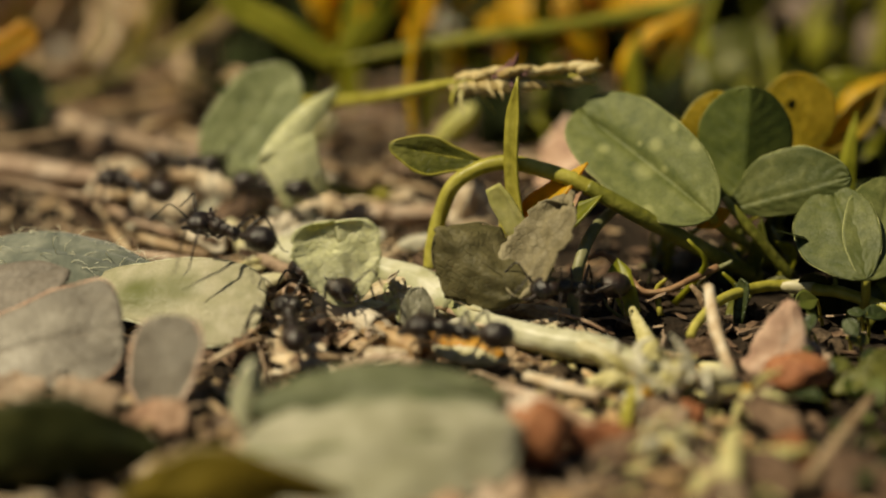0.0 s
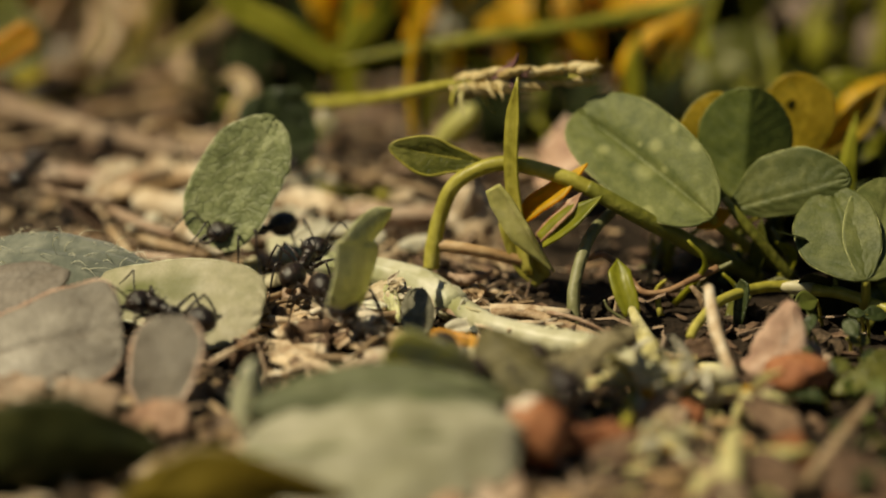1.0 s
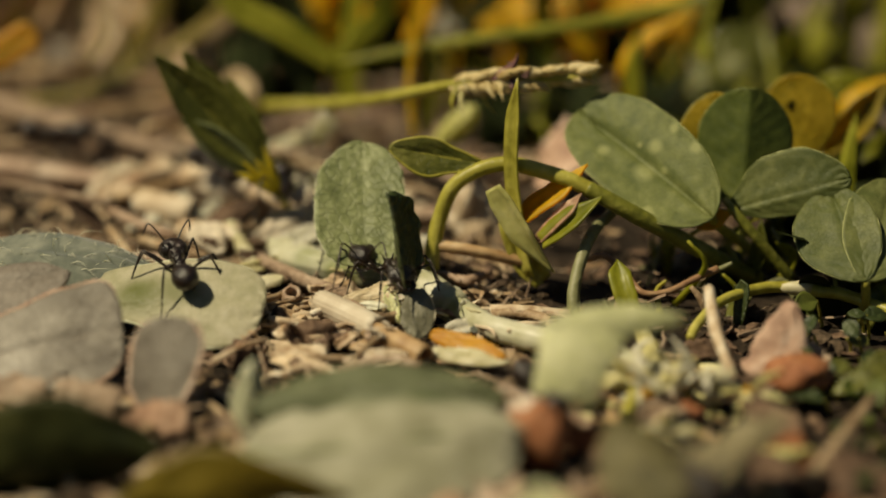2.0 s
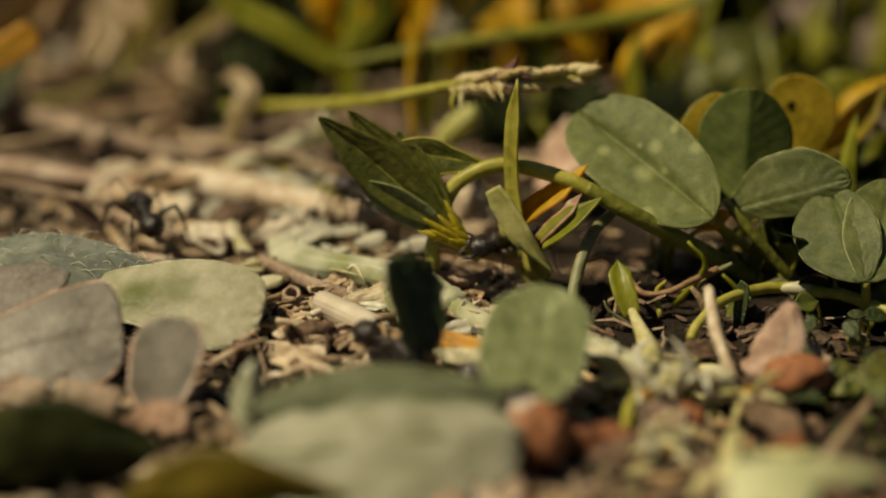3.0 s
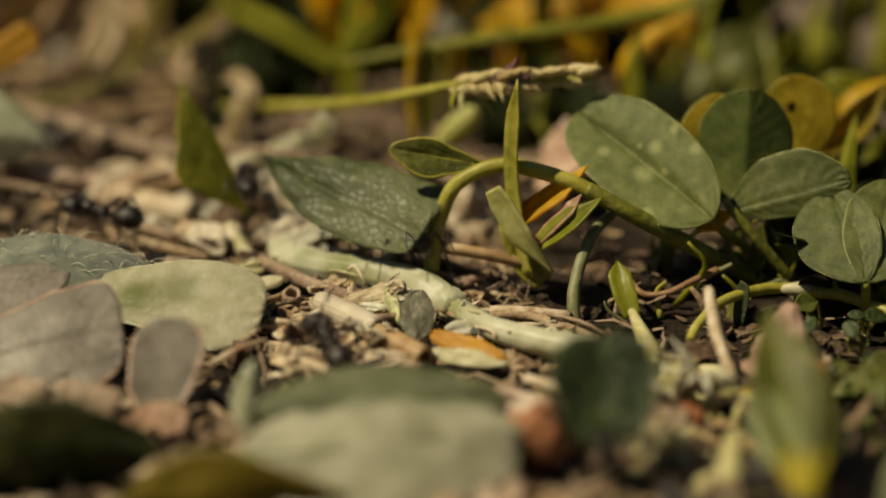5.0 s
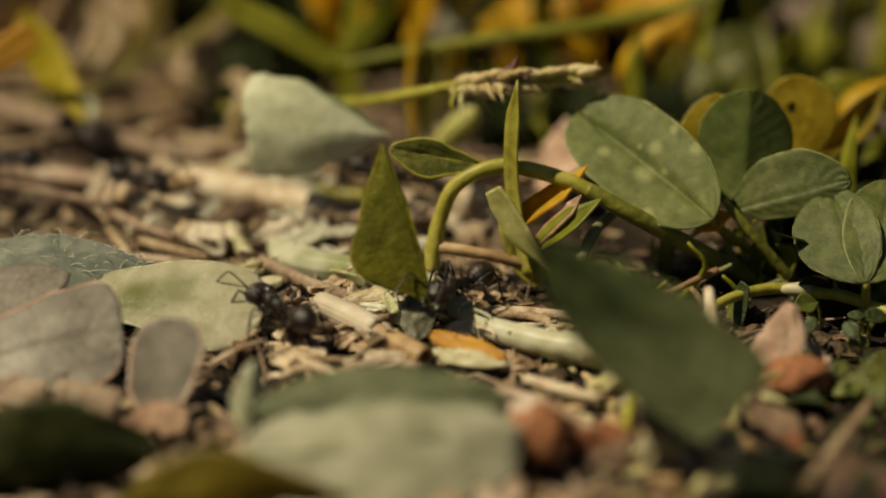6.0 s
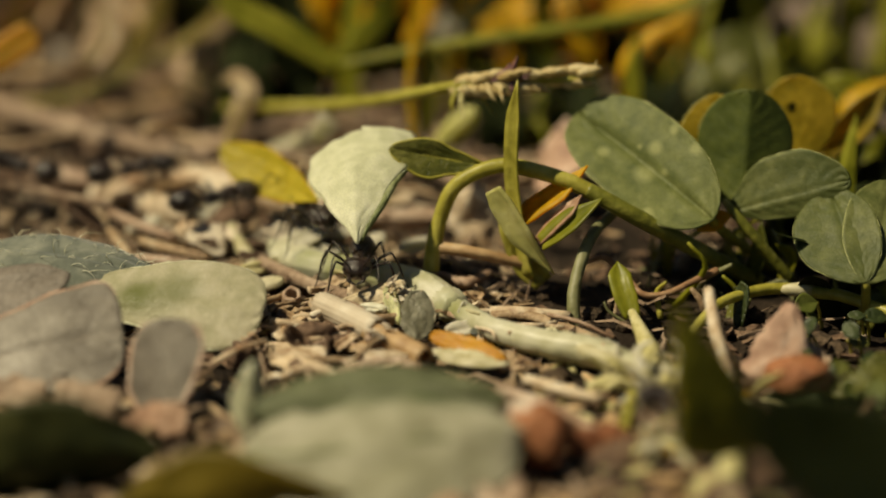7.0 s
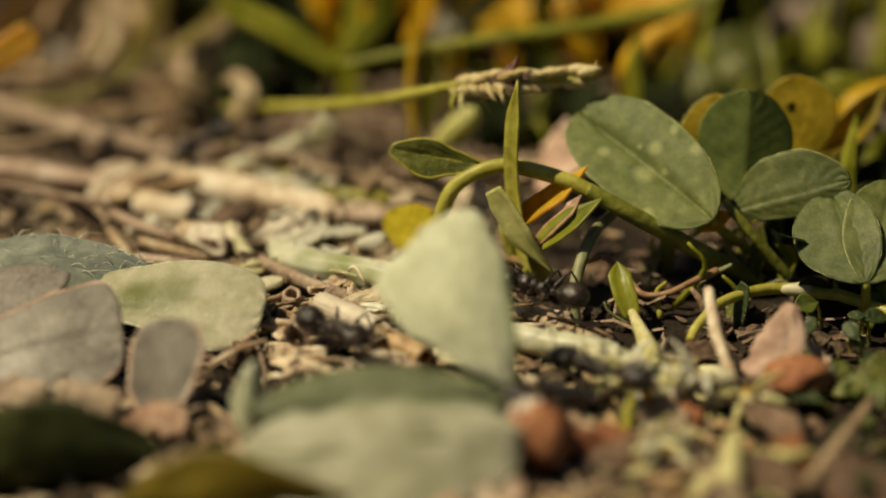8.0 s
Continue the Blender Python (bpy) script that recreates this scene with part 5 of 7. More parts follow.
for k in range(44):
    c = Vector((rng.gauss(-9.5, 6.5), rng.gauss(155, 5), rng.uniform(0.1, 1.5)))
    a, length = rng.gauss(-0.4, 0.9), rng.uniform(2.5, 8)
    d = Vector((math.cos(a), math.sin(a), rng.gauss(0, 0.15))) * length / 2
    r = rng.uniform(0.12, 0.4)
    solo("straw", tube([c - d, c + Vector((0, 0, rng.uniform(-0.2, 0.5))), c + d], [r, r, r * 0.7], 7, 3, rough=0.25, seed=k), (STRAW_PALE, STRAW, STRAW_PINK)[k % 3], "thin broken straw in the trail litter", "straw", group="thin straws")


# ---- leaves lying near ----
def lying_leaf(name, label, place, roll, yaw, tilt, form, material, rib, r=0.25, th=0.3):
    owner = thing(name, turn(*place, roll, yaw, tilt), label, "leaf")
    leaf_parts(owner, form, material, rib, th=th, r=r)
    return owner


def broad_leaf(name, label, f, material, rib, rim=None, r=0.16, th=0.25, rim_r=0.14):
    """A fallen leaf: blade, midrib, side veins and a curled rim."""
    owner = thing(name, origin, label, "leaf")
    blade = part("blade", sheet(f, 40, 28, th), material, owner)
    part("midrib", tube([f(0.03 + 0.18 * k, 0) for k in range(6)], [r, r * 0.4], 6, 4), rib, blade)
    for k in range(4):
        for side in (-1, 1):
            part("vein", tube([f(0.2 + 0.16 * k + 0.06 * j, side * (0.05 + 0.24 * j)) for j in range(4)], [r * 0.4, r * 0.35, r * 0.15], 5, 3), rib, blade)
    if rim:
        for side in (-1, 1):
            part("rim", tube([f(0.06 + 0.9 * k / 11, side) for k in range(12)], [rim_r * 0.5, rim_r, rim_r, rim_r * 0.5], 6, 3, rough=0.6, seed=side), rim, blade, "thickened dry rim")
    return owner


broad_leaf("fallen_leaf", "pale wilting leaf lying curled on soil", spanned((-32.6, 157.5, 1.7), (-15.5, 153.5, 3.3), (0.05, -0.6, 0.8), (4.6, 4.3, 4.7, 4.9), (2.4, 2.0, 4.4, 4.9), (2.6, 3.0), arch=0.05, cup=-0.12, wave=0.05, side_veins=0.04, seed=14), LEAF_WILT, STEM_PALE, LEAF_PALE, r=0.12)
woolly = thing("woolly_leaf", origin, "grey-green woolly leaf with white hairs", "leaf")
form = spanned((-44.6, 167, 4.3), (-24.2, 159, 4), (0.1, -0.35, 0.95), (2.0, 2.9, 3.0, 2.2), (2.5, 3.4, 3.6, 3.0), (1.7, 1.8), arch=0.04, cup=-0.25, wave=0.08, side_veins=0.06, hollow_rib=0.2, seed=15)
leaf_parts(woolly, form, LEAF_WOOLLY, LEAF_WOOLLY, nu=36, nv=24, r=0.1)
rng = random.Random(8)
for k in range(80):
    u, v = (rng.uniform(0.15, 0.93), rng.uniform(-1, 1)) if k % 2 else (rng.uniform(0.3, 0.95), rng.uniform(-1, -0.85))
    q = form(u, v)
    way = Vector((rng.gauss(0.6, 0.6), rng.gauss(-0.3, 0.5), rng.uniform(0.0, 0.8))).normalized() * rng.uniform(0.8, 2.2)
    part("hair", tube([q, q + way * 0.5 + Vector((0, 0, 0.15)), q + way + Vector((rng.gauss(0.2, 0.4), 0, rng.gauss(-0.3, 0.3)))], [0.036, 0.03, 0.01], 4, 3), HAIR, woolly)
broad_leaf("dry_leaf", "large greyish beige dry leaf", spanned((-39.5, 146, 1.5), (-26.6, 147, 3.9), (0.08, -0.62, 0.78), (4.6, 4.2, 5.0, 6.2), (4.5, 4.8, 4.6, 4.6), (2.0, 3.6), cup=-0.06, wave=0.05, side_veins=0.06, hollow_rib=0.18, seed=16), LEAF_FADED, LEAF_DRY, FLESH, rim_r=0.2)
broad_leaf("dry_leaf", "brownish grey dry leaf behind another", spanned((-41.6, 154, 4.4), (-32.1, 154, 6.1), (0.05, -0.5, 0.85), (1.8, 2.2, 2.0, 1.4), (3.0, 3.6, 3.0, 2.2), (2.0, 2.2), wave=0.06, side_veins=0.05, seed=17), LEAF_UMBER, LEAF_DRY)
broad_leaf("dry_leaf", "small greyish dry leaf with a brown edge", spanned((-22.5, 138.5, -0.4), (-22.3, 143, 6.5), (-0.3, -0.55, 0.8), (2.6, 3.1, 3.1, 2.8), (2.0, 2.6, 3.2, 3.3), (2.2, 3.4), cup=-0.12, wave=0.07, side_veins=0.05, seed=18), LEAF_FADED, LEAF_DRY, FLESH, rim_r=0.2)
lying_leaf("fallen_leaf", "large pale leaf with a greyish green rim", (-4.6, 126.6, 3.2), 84, 0, -64, leaf_form(21, 12, "round", cup=0.1, wave=0.08, bite=0.06, seed=19), LEAF_ASH, LEAF_MID)
lying_leaf("fallen_leaf", "grey-green leaf under the pale one", (-4.9, 131.9, 4.2), 87, 0, -42, leaf_form(19.5, 6.5, "oval", cup=0.1, wave=0.1, seed=20), LEAF_GREY, LEAF_GREY)
lying_leaf("fallen_leaf", "narrow pale leaf sliver standing", (-14.8, 135, 3.1), 5, 20, -10, leaf_form(6, 2.8, "lance", fold=0.4, wave=0.1, seed=21), LEAF_PALE, LEAF_PALE)
lying_leaf("fallen_leaf", "yellow-olive leaf near the ground", (-15.3, 122.4, 0), 84, 0, 18, leaf_form(17, 8.5, "lance", fold=0.2, cup=0.1, wave=0.1, seed=22), LEAF_BROWNING, LEAF_BROWNING)
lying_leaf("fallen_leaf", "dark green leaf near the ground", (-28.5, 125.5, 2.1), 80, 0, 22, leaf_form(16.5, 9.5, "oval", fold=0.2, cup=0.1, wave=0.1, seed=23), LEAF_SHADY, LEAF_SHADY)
for k, (place, r) in enumerate((((-22.4, 136, 0.7), (2.2, 1.4, 2.0)), ((-34.3, 140.3, 1), (2.2, 1.5, 1.6)), ((-28.2, 139.2, 1.1), (2.3, 1.4, 0.8)), ((-17.6, 128, 0.2), (2.0, 1.6, 1.4)), ((30.7, 125.5, 0.5), (3.0, 2, 1.4)),
                              ((2.5, 125.5, 1.0), (3.4, 2.2, 2.0)), ((-1.0, 123.5, 0.6), (3.0, 2.4, 1.6)))):
    form = leaf_form(r[0] * 2.3, r[1] * 2.2, "cut", cup=0.06, wave=0.14, bite=0.35, seed=k * 3.1)
    solo("bark_flake", sheet(form, 14, 10, 0.6), (PINK_BARK, TWIG, TWIG, BARK, BARK, STRAW_PINK, PINK_BARK)[k], "weathered brownish bark flake on soil", "bark", turn(*place, 80 + 12 * k, 0, -68 if k > 3 else -45), "bark flakes")
pellet = thing("soil_pellet", at(7.1, 131, 1.9, 0, -15, 0), "reddish brown rounded pellet with a painted lit top", "pellet", "brown pellets")
part("body", egg((0, 0, 0), (2.5, 2.2, 2.6), rough=0.16, seed=5, sub=4), PELLET, pellet)
# pale cap stands in for sunlight falling on the pellet's top
part("crust", egg((-0.3, 0.6, 1.55), (1.7, 1.4, 1.15), rough=0.35, seed=8, sub=4), ROSE, pellet, "pale cap painted as the sunlit top")
solo("soil_pellet", egg((0, 0, 0), (2.9, 2.0, 1.5), rough=0.25, seed=6, sub=4), PELLET, "reddish brown lump with a pink flake on it", "pellet", at(28.9, 143.6, 1.4), "brown pellets")
solo("bark_flake", sheet(leaf_form(7.2, 6.6, "wedge", fold=0.1, wave=0.06, bite=0.2, seed=4), 16, 12, 0.45), FLESH, "pinkish bark flake leaning on a lump", "bark", turn(28.2, 147, 2.5, 195, 0, -30), "bark flakes")


rng = random.Random(91)
for k in range(18):
    x, y = rng.uniform(10, 36), rng.uniform(116, 152)
    form = leaf_form(rng.uniform(2, 6), rng.uniform(1.2, 3.2), "cut", cup=rng.uniform(-0.3, 0.3), wave=0.2, bite=0.4, twist=rng.uniform(-0.5, 0.5), seed=k * 1.9)
    solo("bark_flake", sheet(form, 10, 7, 0.3), (BARK, PELLET, BARK, BARK, TWIG)[k % 5], "small brown bark flake on soil", "bark", turn(x, y, rng.uniform(0, 0.9), rng.uniform(40, 140), rng.uniform(-20, 20), rng.uniform(-85, -40)), "bark flakes")


# ---- fallen flower clusters ----
def bud_cluster(place, count, spread, seed, label):
    owner = thing("flower_cluster", at(*place), label, "flower", "fallen flower clusters")
    rng = random.Random(seed)
    heads = [Vector((rng.gauss(0, spread[0]), rng.gauss(0, spread[1]), abs(rng.gauss(0, spread[2])))) for k in range(max(2, count // 4))]
    for k in range(count * 2):
        q = heads[k % len(heads)]
        way = Vector((rng.gauss(0, 1), rng.gauss(-0.3, 0.6), rng.gauss(0.35, 0.7))).normalized() * rng.uniform(1.4, 4.6)
        petal = tube([q, q + way * 0.5 + Vector((0, 0, 0.25)), q + way + Vector((0, 0, -0.2))], [0.2, rng.uniform(0.3, 0.75), 0.08], 8, 3, rough=0.3, seed=k, flat=0.5)
        part("floret", petal, (BUD, PETAL, BUD, STEM_PALE)[k % 4], owner)
    for q in heads:
        part("flower_centre", egg(q + Vector((0, -0.3, 0.3)), (0.5, 0.45, 0.5), rough=0.3, seed=q.x, sub=2), GRASS_YELLOW, owner, "yellow flower centre")
    for k in range(3):
        q = Vector((rng.gauss(0, spread[0]), 0.2, -1))
        part("stalk", tube([q, q + Vector((0.5, 0, 1.5)), q + Vector((rng.gauss(0, 1), 0, 3))], [0.35, 0.4, 0.3], 8, 3), STEM_PALE, owner)
    return owner


bud_cluster((17.8, 141, 1.2), 9, (2.0, 1.2, 0.9), 1, "pale yellow-green withered flower cluster on soil")
bud_cluster((20.4, 140.4, 1), 9, (1.6, 1.2, 0.8), 2, "pale yellow-green withered flower cluster on soil")
bud_cluster((15.6, 131.1, 0.5), 6, (1.4, 1.0, 0.6), 3, "small yellow-centred withered flowers on soil")
bud_cluster((14.6, 144.3, 1), 7, (1.6, 1.0, 0.5), 6, "yellow-green withered petals on soil")
for k, (points, radii, material) in enumerate((
        (((10.4, 151.9, 1.6), (13.2, 146.5, 1.7), (17.3, 143.5, 1.2)), [0.5, 1.1, 0.7], STEM_PALE), (((11.7, 142.6, 0.9), (15.2, 143.5, 1.4), (19.1, 141, 1.2)), [0.4, 0.8, 0.3], BUD),
        (((17.2, 140.4, 1), (18.7, 142.6, 2), (20.7, 144.4, 2.4)), [0.5, 0.8, 0.3], BUD), (((14, 134.3, 0.4), (14.5, 137.1, 1), (15.3, 141, 1.2)), [0.35, 0.45, 0.3], STEM),
        (((20.2, 122.3, 0.6), (20.8, 125.7, 1.8), (22, 131.3, 2.2)), [0.5, 0.9, 0.45], BUD), (((23.1, 130.1, 1), (25.2, 128.7, 1.4), (27.9, 130.5, 0.9)), [0.4, 0.8, 0.3], GRASS_PALE),
        (((18, 123.9, 0.4), (19.2, 125.4, 1), (20.6, 126.8, 0.7)), [0.3, 0.7, 0.3], BUD), (((20.8, 141.5, 1), (23, 141.2, 1.6), (24.8, 140.8, 0.8)), [0.3, 0.8, 0.4], STEM_PALE))):
    fallen = thing("fallen_petal", origin, "pale yellow-green withered petal on soil", "petal", "fallen petals")
    part("blade", tube(points, radii, 10, 6, rough=0.25, ridges=4, seed=k, flat=0.55), material, fallen)


# ---- grass and leaves behind ----
def far_blade(points, width, material, label, **how):
    owner = thing("grass", origin, label, "grass", "grass behind the trail")
    blade = part("blade", ribbon(points, width, **how), material, owner)
    line = [Vector(q) + Vector((0, -0.25, 0)) for q in points]
    part("midrib", tube(line, [0.16, 0.12, 0.05], 6, 5), GRASS, blade)


far_blade([(-27, 209, 20.3), (-22.7, 208.3, 17), (-17.8, 207.7, 14.6), (-11.5, 207, 10.6)][::-1], 3.0, GRASS, "broad green grass blade behind the trail", facing=(-0.5, -0.6, 0.7))
far_blade([(-12.5, 207, 10.6), (-9, 206.7, 13.9), (-6.4, 206.4, 17.1), (-5.1, 205.7, 21)], 2.6, GRASS, "green grass blade behind the trail")
far_blade([(-11.4, 204.1, 11.7), (-3.9, 203.4, 13.4), (4.6, 202.7, 15), (14.4, 202.4, 16.5), (25.2, 202.4, 18.5), (31.2, 202.4, 21.1)], 1.2, GRASS, "long arching grass blade behind the spike", taper=0.1, facing=(-0.4, -0.7, 0.6))
far_blade([(-56.3, 224, 1.2), (-44.6, 224, 2.8), (-34.8, 224, 7.2), (-28.6, 224, 11), (-24.3, 224, 15.8)], 1.5, GRASS_DRY, "olive-brown grass blade behind the trail", taper=0.15, facing=(-0.4, -0.7, 0.6))
far_blade([(-3, 197.4, 5), (-3.6, 199.1, 10.8), (-2.9, 199.8, 16.2), (-2.6, 199.8, 22.3)], 1.1, GRASS_YELLOW, "upright yellowed grass blade", taper=0.1, facing=(-0.8, -0.5, 0.4))
far_blade([(-1.9, 198.4, 5.3), (-1.7, 199.8, 10.6), (-2, 200.4, 16.6)], 1.6, GRASS, "thin upright grass blade")
far_blade([(-0.8, 194.2, 5.3), (1, 194.2, 7.8), (3.6, 194.2, 9.8)], 2.0, GRASS_PALE, "short pale yellow grass blade", taper=0.2, facing=(-0.8, -0.5, 0.4))
far_blade([(17.2, 205.7, 10.3), (15.6, 205.7, 12.5), (13.7, 206.4, 14.6)], 2.0, GRASS_YELLOW, "short yellowed grass blade", facing=(-0.8, -0.5, 0.4))
far_blade([(20.9, 200.8, 7.8), (20.6, 201.7, 12.6), (21.6, 202.4, 16.8)], 1.9, GRASS, "upright green grass blade", taper=0.7, facing=(-0.6, -0.8, 0.2))
far_blade([(28.8, 204.1, 12), (28.6, 205.7, 14.7), (31, 207.3, 20.7)], 2.0, GRASS, "upright green grass blade", taper=0.7, facing=(-0.6, -0.8, 0.2))
far_blade([(42.1, 197.4, 5.6), (43.7, 197.4, 9.4), (49.3, 199.1, 12)], 2.4, GRASS_YELLOW, "arching yellowed grass blade", facing=(-0.8, -0.5, 0.4))
far_blade([(40.7, 200.8, 9.7), (43.5, 199.8, 10.6), (49.1, 199.8, 9)], 2.6, GRASS, "arching green grass blade")
far_blade([(44.1, 190, 2.9), (45, 192, 5.4), (46.1, 192, 7.8)], 1.6, GRASS, "small green grass blade")
far_blade([(-48.9, 200.8, 12.8), (-46.4, 201.1, 14.3), (-43.6, 201.4, 16.1)], 3.4, ORANGE, "orange dry blade tip", taper=0.1)
far_blade([(-13.4, 194.2, 5.9), (-12.4, 194.5, 7.7), (-11.6, 194.8, 8.6)], 2.2, STEM_PALE, "pale blade base", taper=0.2)
far_blade([(-8.8, 226, 8.5), (-10.4, 228, 11.2), (-9.9, 230, 16)], 4, GRASS_YELLOW, "broad yellow blade behind the spike", taper=0.2, facing=(-0.8, -0.5, 0.4))
far_blade([(-3.7, 228, 8.4), (-2.5, 230, 11.4), (-2.2, 232, 15.5)], 4, GRASS_YELLOW, "broad yellow blade behind the spike", taper=0.2, facing=(-0.8, -0.5, 0.4))
far_blade([(5.3, 230, 8.9), (10.9, 232, 11.2), (19.1, 232, 14.7)], 6, GRASS_YELLOW, "broad yellow blade behind the spike", taper=0.2, facing=(-0.8, -0.5, 0.4))
far_blade([(18.4, 230, 10.3), (23.3, 232, 11.9), (30.9, 232, 14.7)], 5, GRASS_YELLOW, "broad yellow blade behind the spike", taper=0.2, facing=(-0.8, -0.5, 0.4))
far_blade([(-41.1, 232, 2.6), (-36.9, 234, 7.9), (-34, 236, 14.6)], 2.6, GRASS_DRY, "leaning olive blade behind the trail", taper=0.2)
far_blade([(-30.9, 222, -0.3), (-29.5, 224, 6.2), (-28, 225, 10.1), (-24.7, 226, 12.6)], 2.6, STRAW, "leaning dry blade behind the trail", taper=0.2)
far_blade([(-41.1, 214, 8.8), (-39, 216, 11.6), (-38.7, 217, 14), (-40.3, 218, 17.1)], 4.2, STRAW, "curved dry leaf blade behind the trail", taper=0.2)
far_blade([(-24, 203, 2.5), (-22.5, 205, 5.9), (-21.6, 206, 8.3), (-23.2, 207, 9.4), (-25.1, 207, 8.9)], 2.2, STRAW, "hooked dry leaf behind the trail", taper=0.3)
far_blade([(19.9, 203, 7.9), (20.1, 204, 12), (22.6, 205, 14.6), (28.2, 206, 17.3)], 2.2, GRASS_YELLOW, "arching yellow grass blade behind the clover", taper=0.3, facing=(-0.8, -0.5, 0.4))
far_blade([(0.4, 198, 4.7), (1.9, 198, 6.6), (3.7, 198, 8.2)], 2.2, STEM, "short yellow-green blade behind the runner", taper=0.3)
lying_leaf("fallen_leaf", "dull grey-green leaf behind the clover", (35.7, 226, 4.6), 30, 10, -30, leaf_form(13, 11, "round", cup=0.1, wave=0.1, bite=0.1, seed=44), LEAF_SPRIG, LEAF_SPRIG)
solo("stone", egg((0, 0, 0), (3.4, 2.6, 3.2), rough=0.3, seed=12, sub=3), LEAF_DRY, "small pale stone behind the trail", "stone", at(-48.4, 242.4, 1.5), "stones")
solo("stone", egg((0, 0, 0), (14, 10, 8), rough=0.25, seed=4, sub=4), STONE, "pinkish pale stone behind the clover", "stone", at(53.5, 247.3, 2), "stones")
solo("stone", egg((0, 0, 0), (7, 6, 3.5), rough=0.25, seed=7, sub=4), STONE, "flat pale stone behind the clover", "stone", at(49.3, 209.5, 1), "stones")
solo("stone", egg((0, 0, 0), (1.8, 1.5, 1.4), rough=0.3, seed=9, sub=3), STONE, "small pinkish pebble behind the spike", "stone", at(29.4, 235.3, 1), "stones")
bloom = thing("white_flower", at(0.1, 228, 10), "small white withered flower behind the spike", "flower")
rng = random.Random(3)
for k in range(12):
    way = Vector((rng.gauss(0, 1), rng.gauss(-0.2, 0.6), rng.gauss(0, 1))).normalized() * rng.uniform(1.2, 2.4)
    part("petal", tube([(0, 0, 0), way * 0.6, way], [0.2, 0.6, 0.15], 7, 3), PETAL, bloom)
part("stalk", tube([(0, 0, -0.5), (0.2, 0.3, -20), (0, 0.6, -45)], [0.5, 0.6, 0.6], 8), STEM, bloom)


def thicket(count, seed, material, name, label, xr, yr, length, width, lean=0.6):
    """Uncounted blades standing in the soil behind the trail."""
    rng = random.Random(seed)
    verts, faces = [], []
    for k in range(count):
        x, y = rng.uniform(*xr), rng.uniform(*yr)
        a, tall = rng.uniform(0, 2 * math.pi), rng.uniform(*length)
        out = Vector((math.cos(a), math.sin(a), 0)) * rng.uniform(0.1, lean)
        w = rng.uniform(*width)
        side = Vector((-math.sin(a), math.cos(a), 0))
        b = len(verts)
        for i in range(6):
            u = i / 5
            c = Vector((x, y, -1)) + Vector((0, 0, tall * (u - 0.25 * u * u))) + out * (tall * u * u)
            h = w / 2 * (1 - u ** 2.2) + 0.03
            for s, lift in ((-1, 0.0), (0, -0.3 * h), (1, 0.0), (0, -0.3 * h - 0.15)):
                verts.append(c + side * (s * h) + out.normalized() * lift)
        for i in range(5):
            for q in range(4):
                faces.append((b + i * 4 + q, b + i * 4 + (q + 1) % 4, b + i * 4 + 4 + (q + 1) % 4, b + i * 4 + 4 + q))
    stuff(name, verts, faces, material, label, "grass")


thicket(150, 1, GRASS, "grass_thicket", "dense green grass behind the trail", (-14, 110), (226, 330), (16, 55), (1.5, 4))
thicket(150, 2, GRASS_YELLOW, "yellow_grass", "yellowed grass behind the trail", (-20, 36), (236, 320), (14, 50), (1.5, 4.5), lean=0.9)
thicket(120, 3, STRAW_TAN, "dry_grass", "dry straw-coloured grass behind the trail", (-140, -20), (228, 320), (8, 30), (1.5, 3.5), lean=1.6)
thicket(120, 4, GRASS, "grass_tufts", "sparse green grass tufts behind the trail", (-140, -34), (246, 340), (16, 50), (1.5, 4), lean=0.9)
thicket(50, 6, GRASS_YELLOW, "yellow_tufts", "sparse yellow grass tufts behind the trail", (-140, -34), (250, 340), (16, 50), (1.5, 4), lean=0.9)
# the near-black undergrowth below paints the shaded gaps among the grass
thicket(28, 24, LEAF_GAP_SHADE, "shaded_undergrowth", "undergrowth painted dark as shaded gaps behind the trail", (-30, -13), (216, 250), (7, 18), (3, 6), lean=1.1)
thicket(240, 21, LEAF_GAP_SHADE, "dark_undergrowth", "low undergrowth painted dark as shade behind the trail", (-36, 85), (238, 300), (7, 24), (3, 7), lean=1.1)
# added outside the view, only to cast shade over the far left
thicket(240, 22, GRASS, "tall_grass", "tall grass out of view, added to shade the far left ground", (-190, -92), (225, 330), (50, 120), (2, 5), lean=0.35)
thicket(110, 25, LEAF_GAP_SHADE, "low_undergrowth", "low green plants behind the runner, painted dark as shade", (4, 58), (204, 234), (5, 12), (2.5, 5), lean=1.3)
thicket(26, 26, GRASS, "low_grass", "low green blades behind the clover", (8, 58), (206, 232), (6, 13), (1.5, 3), lean=1.0)
thicket(70, 23, LEAF_GAP_SHADE, "clover_undergrowth", "low green leaves under the clover, painted dark as shade", (33, 62), (158, 205), (5, 12), (2, 4.5), lean=1.2)
thicket(60, 5, GRASS, "clover_side_grass", "short green grass beside the clover", (38, 90), (172, 250), (6, 20), (1.2, 2.6))


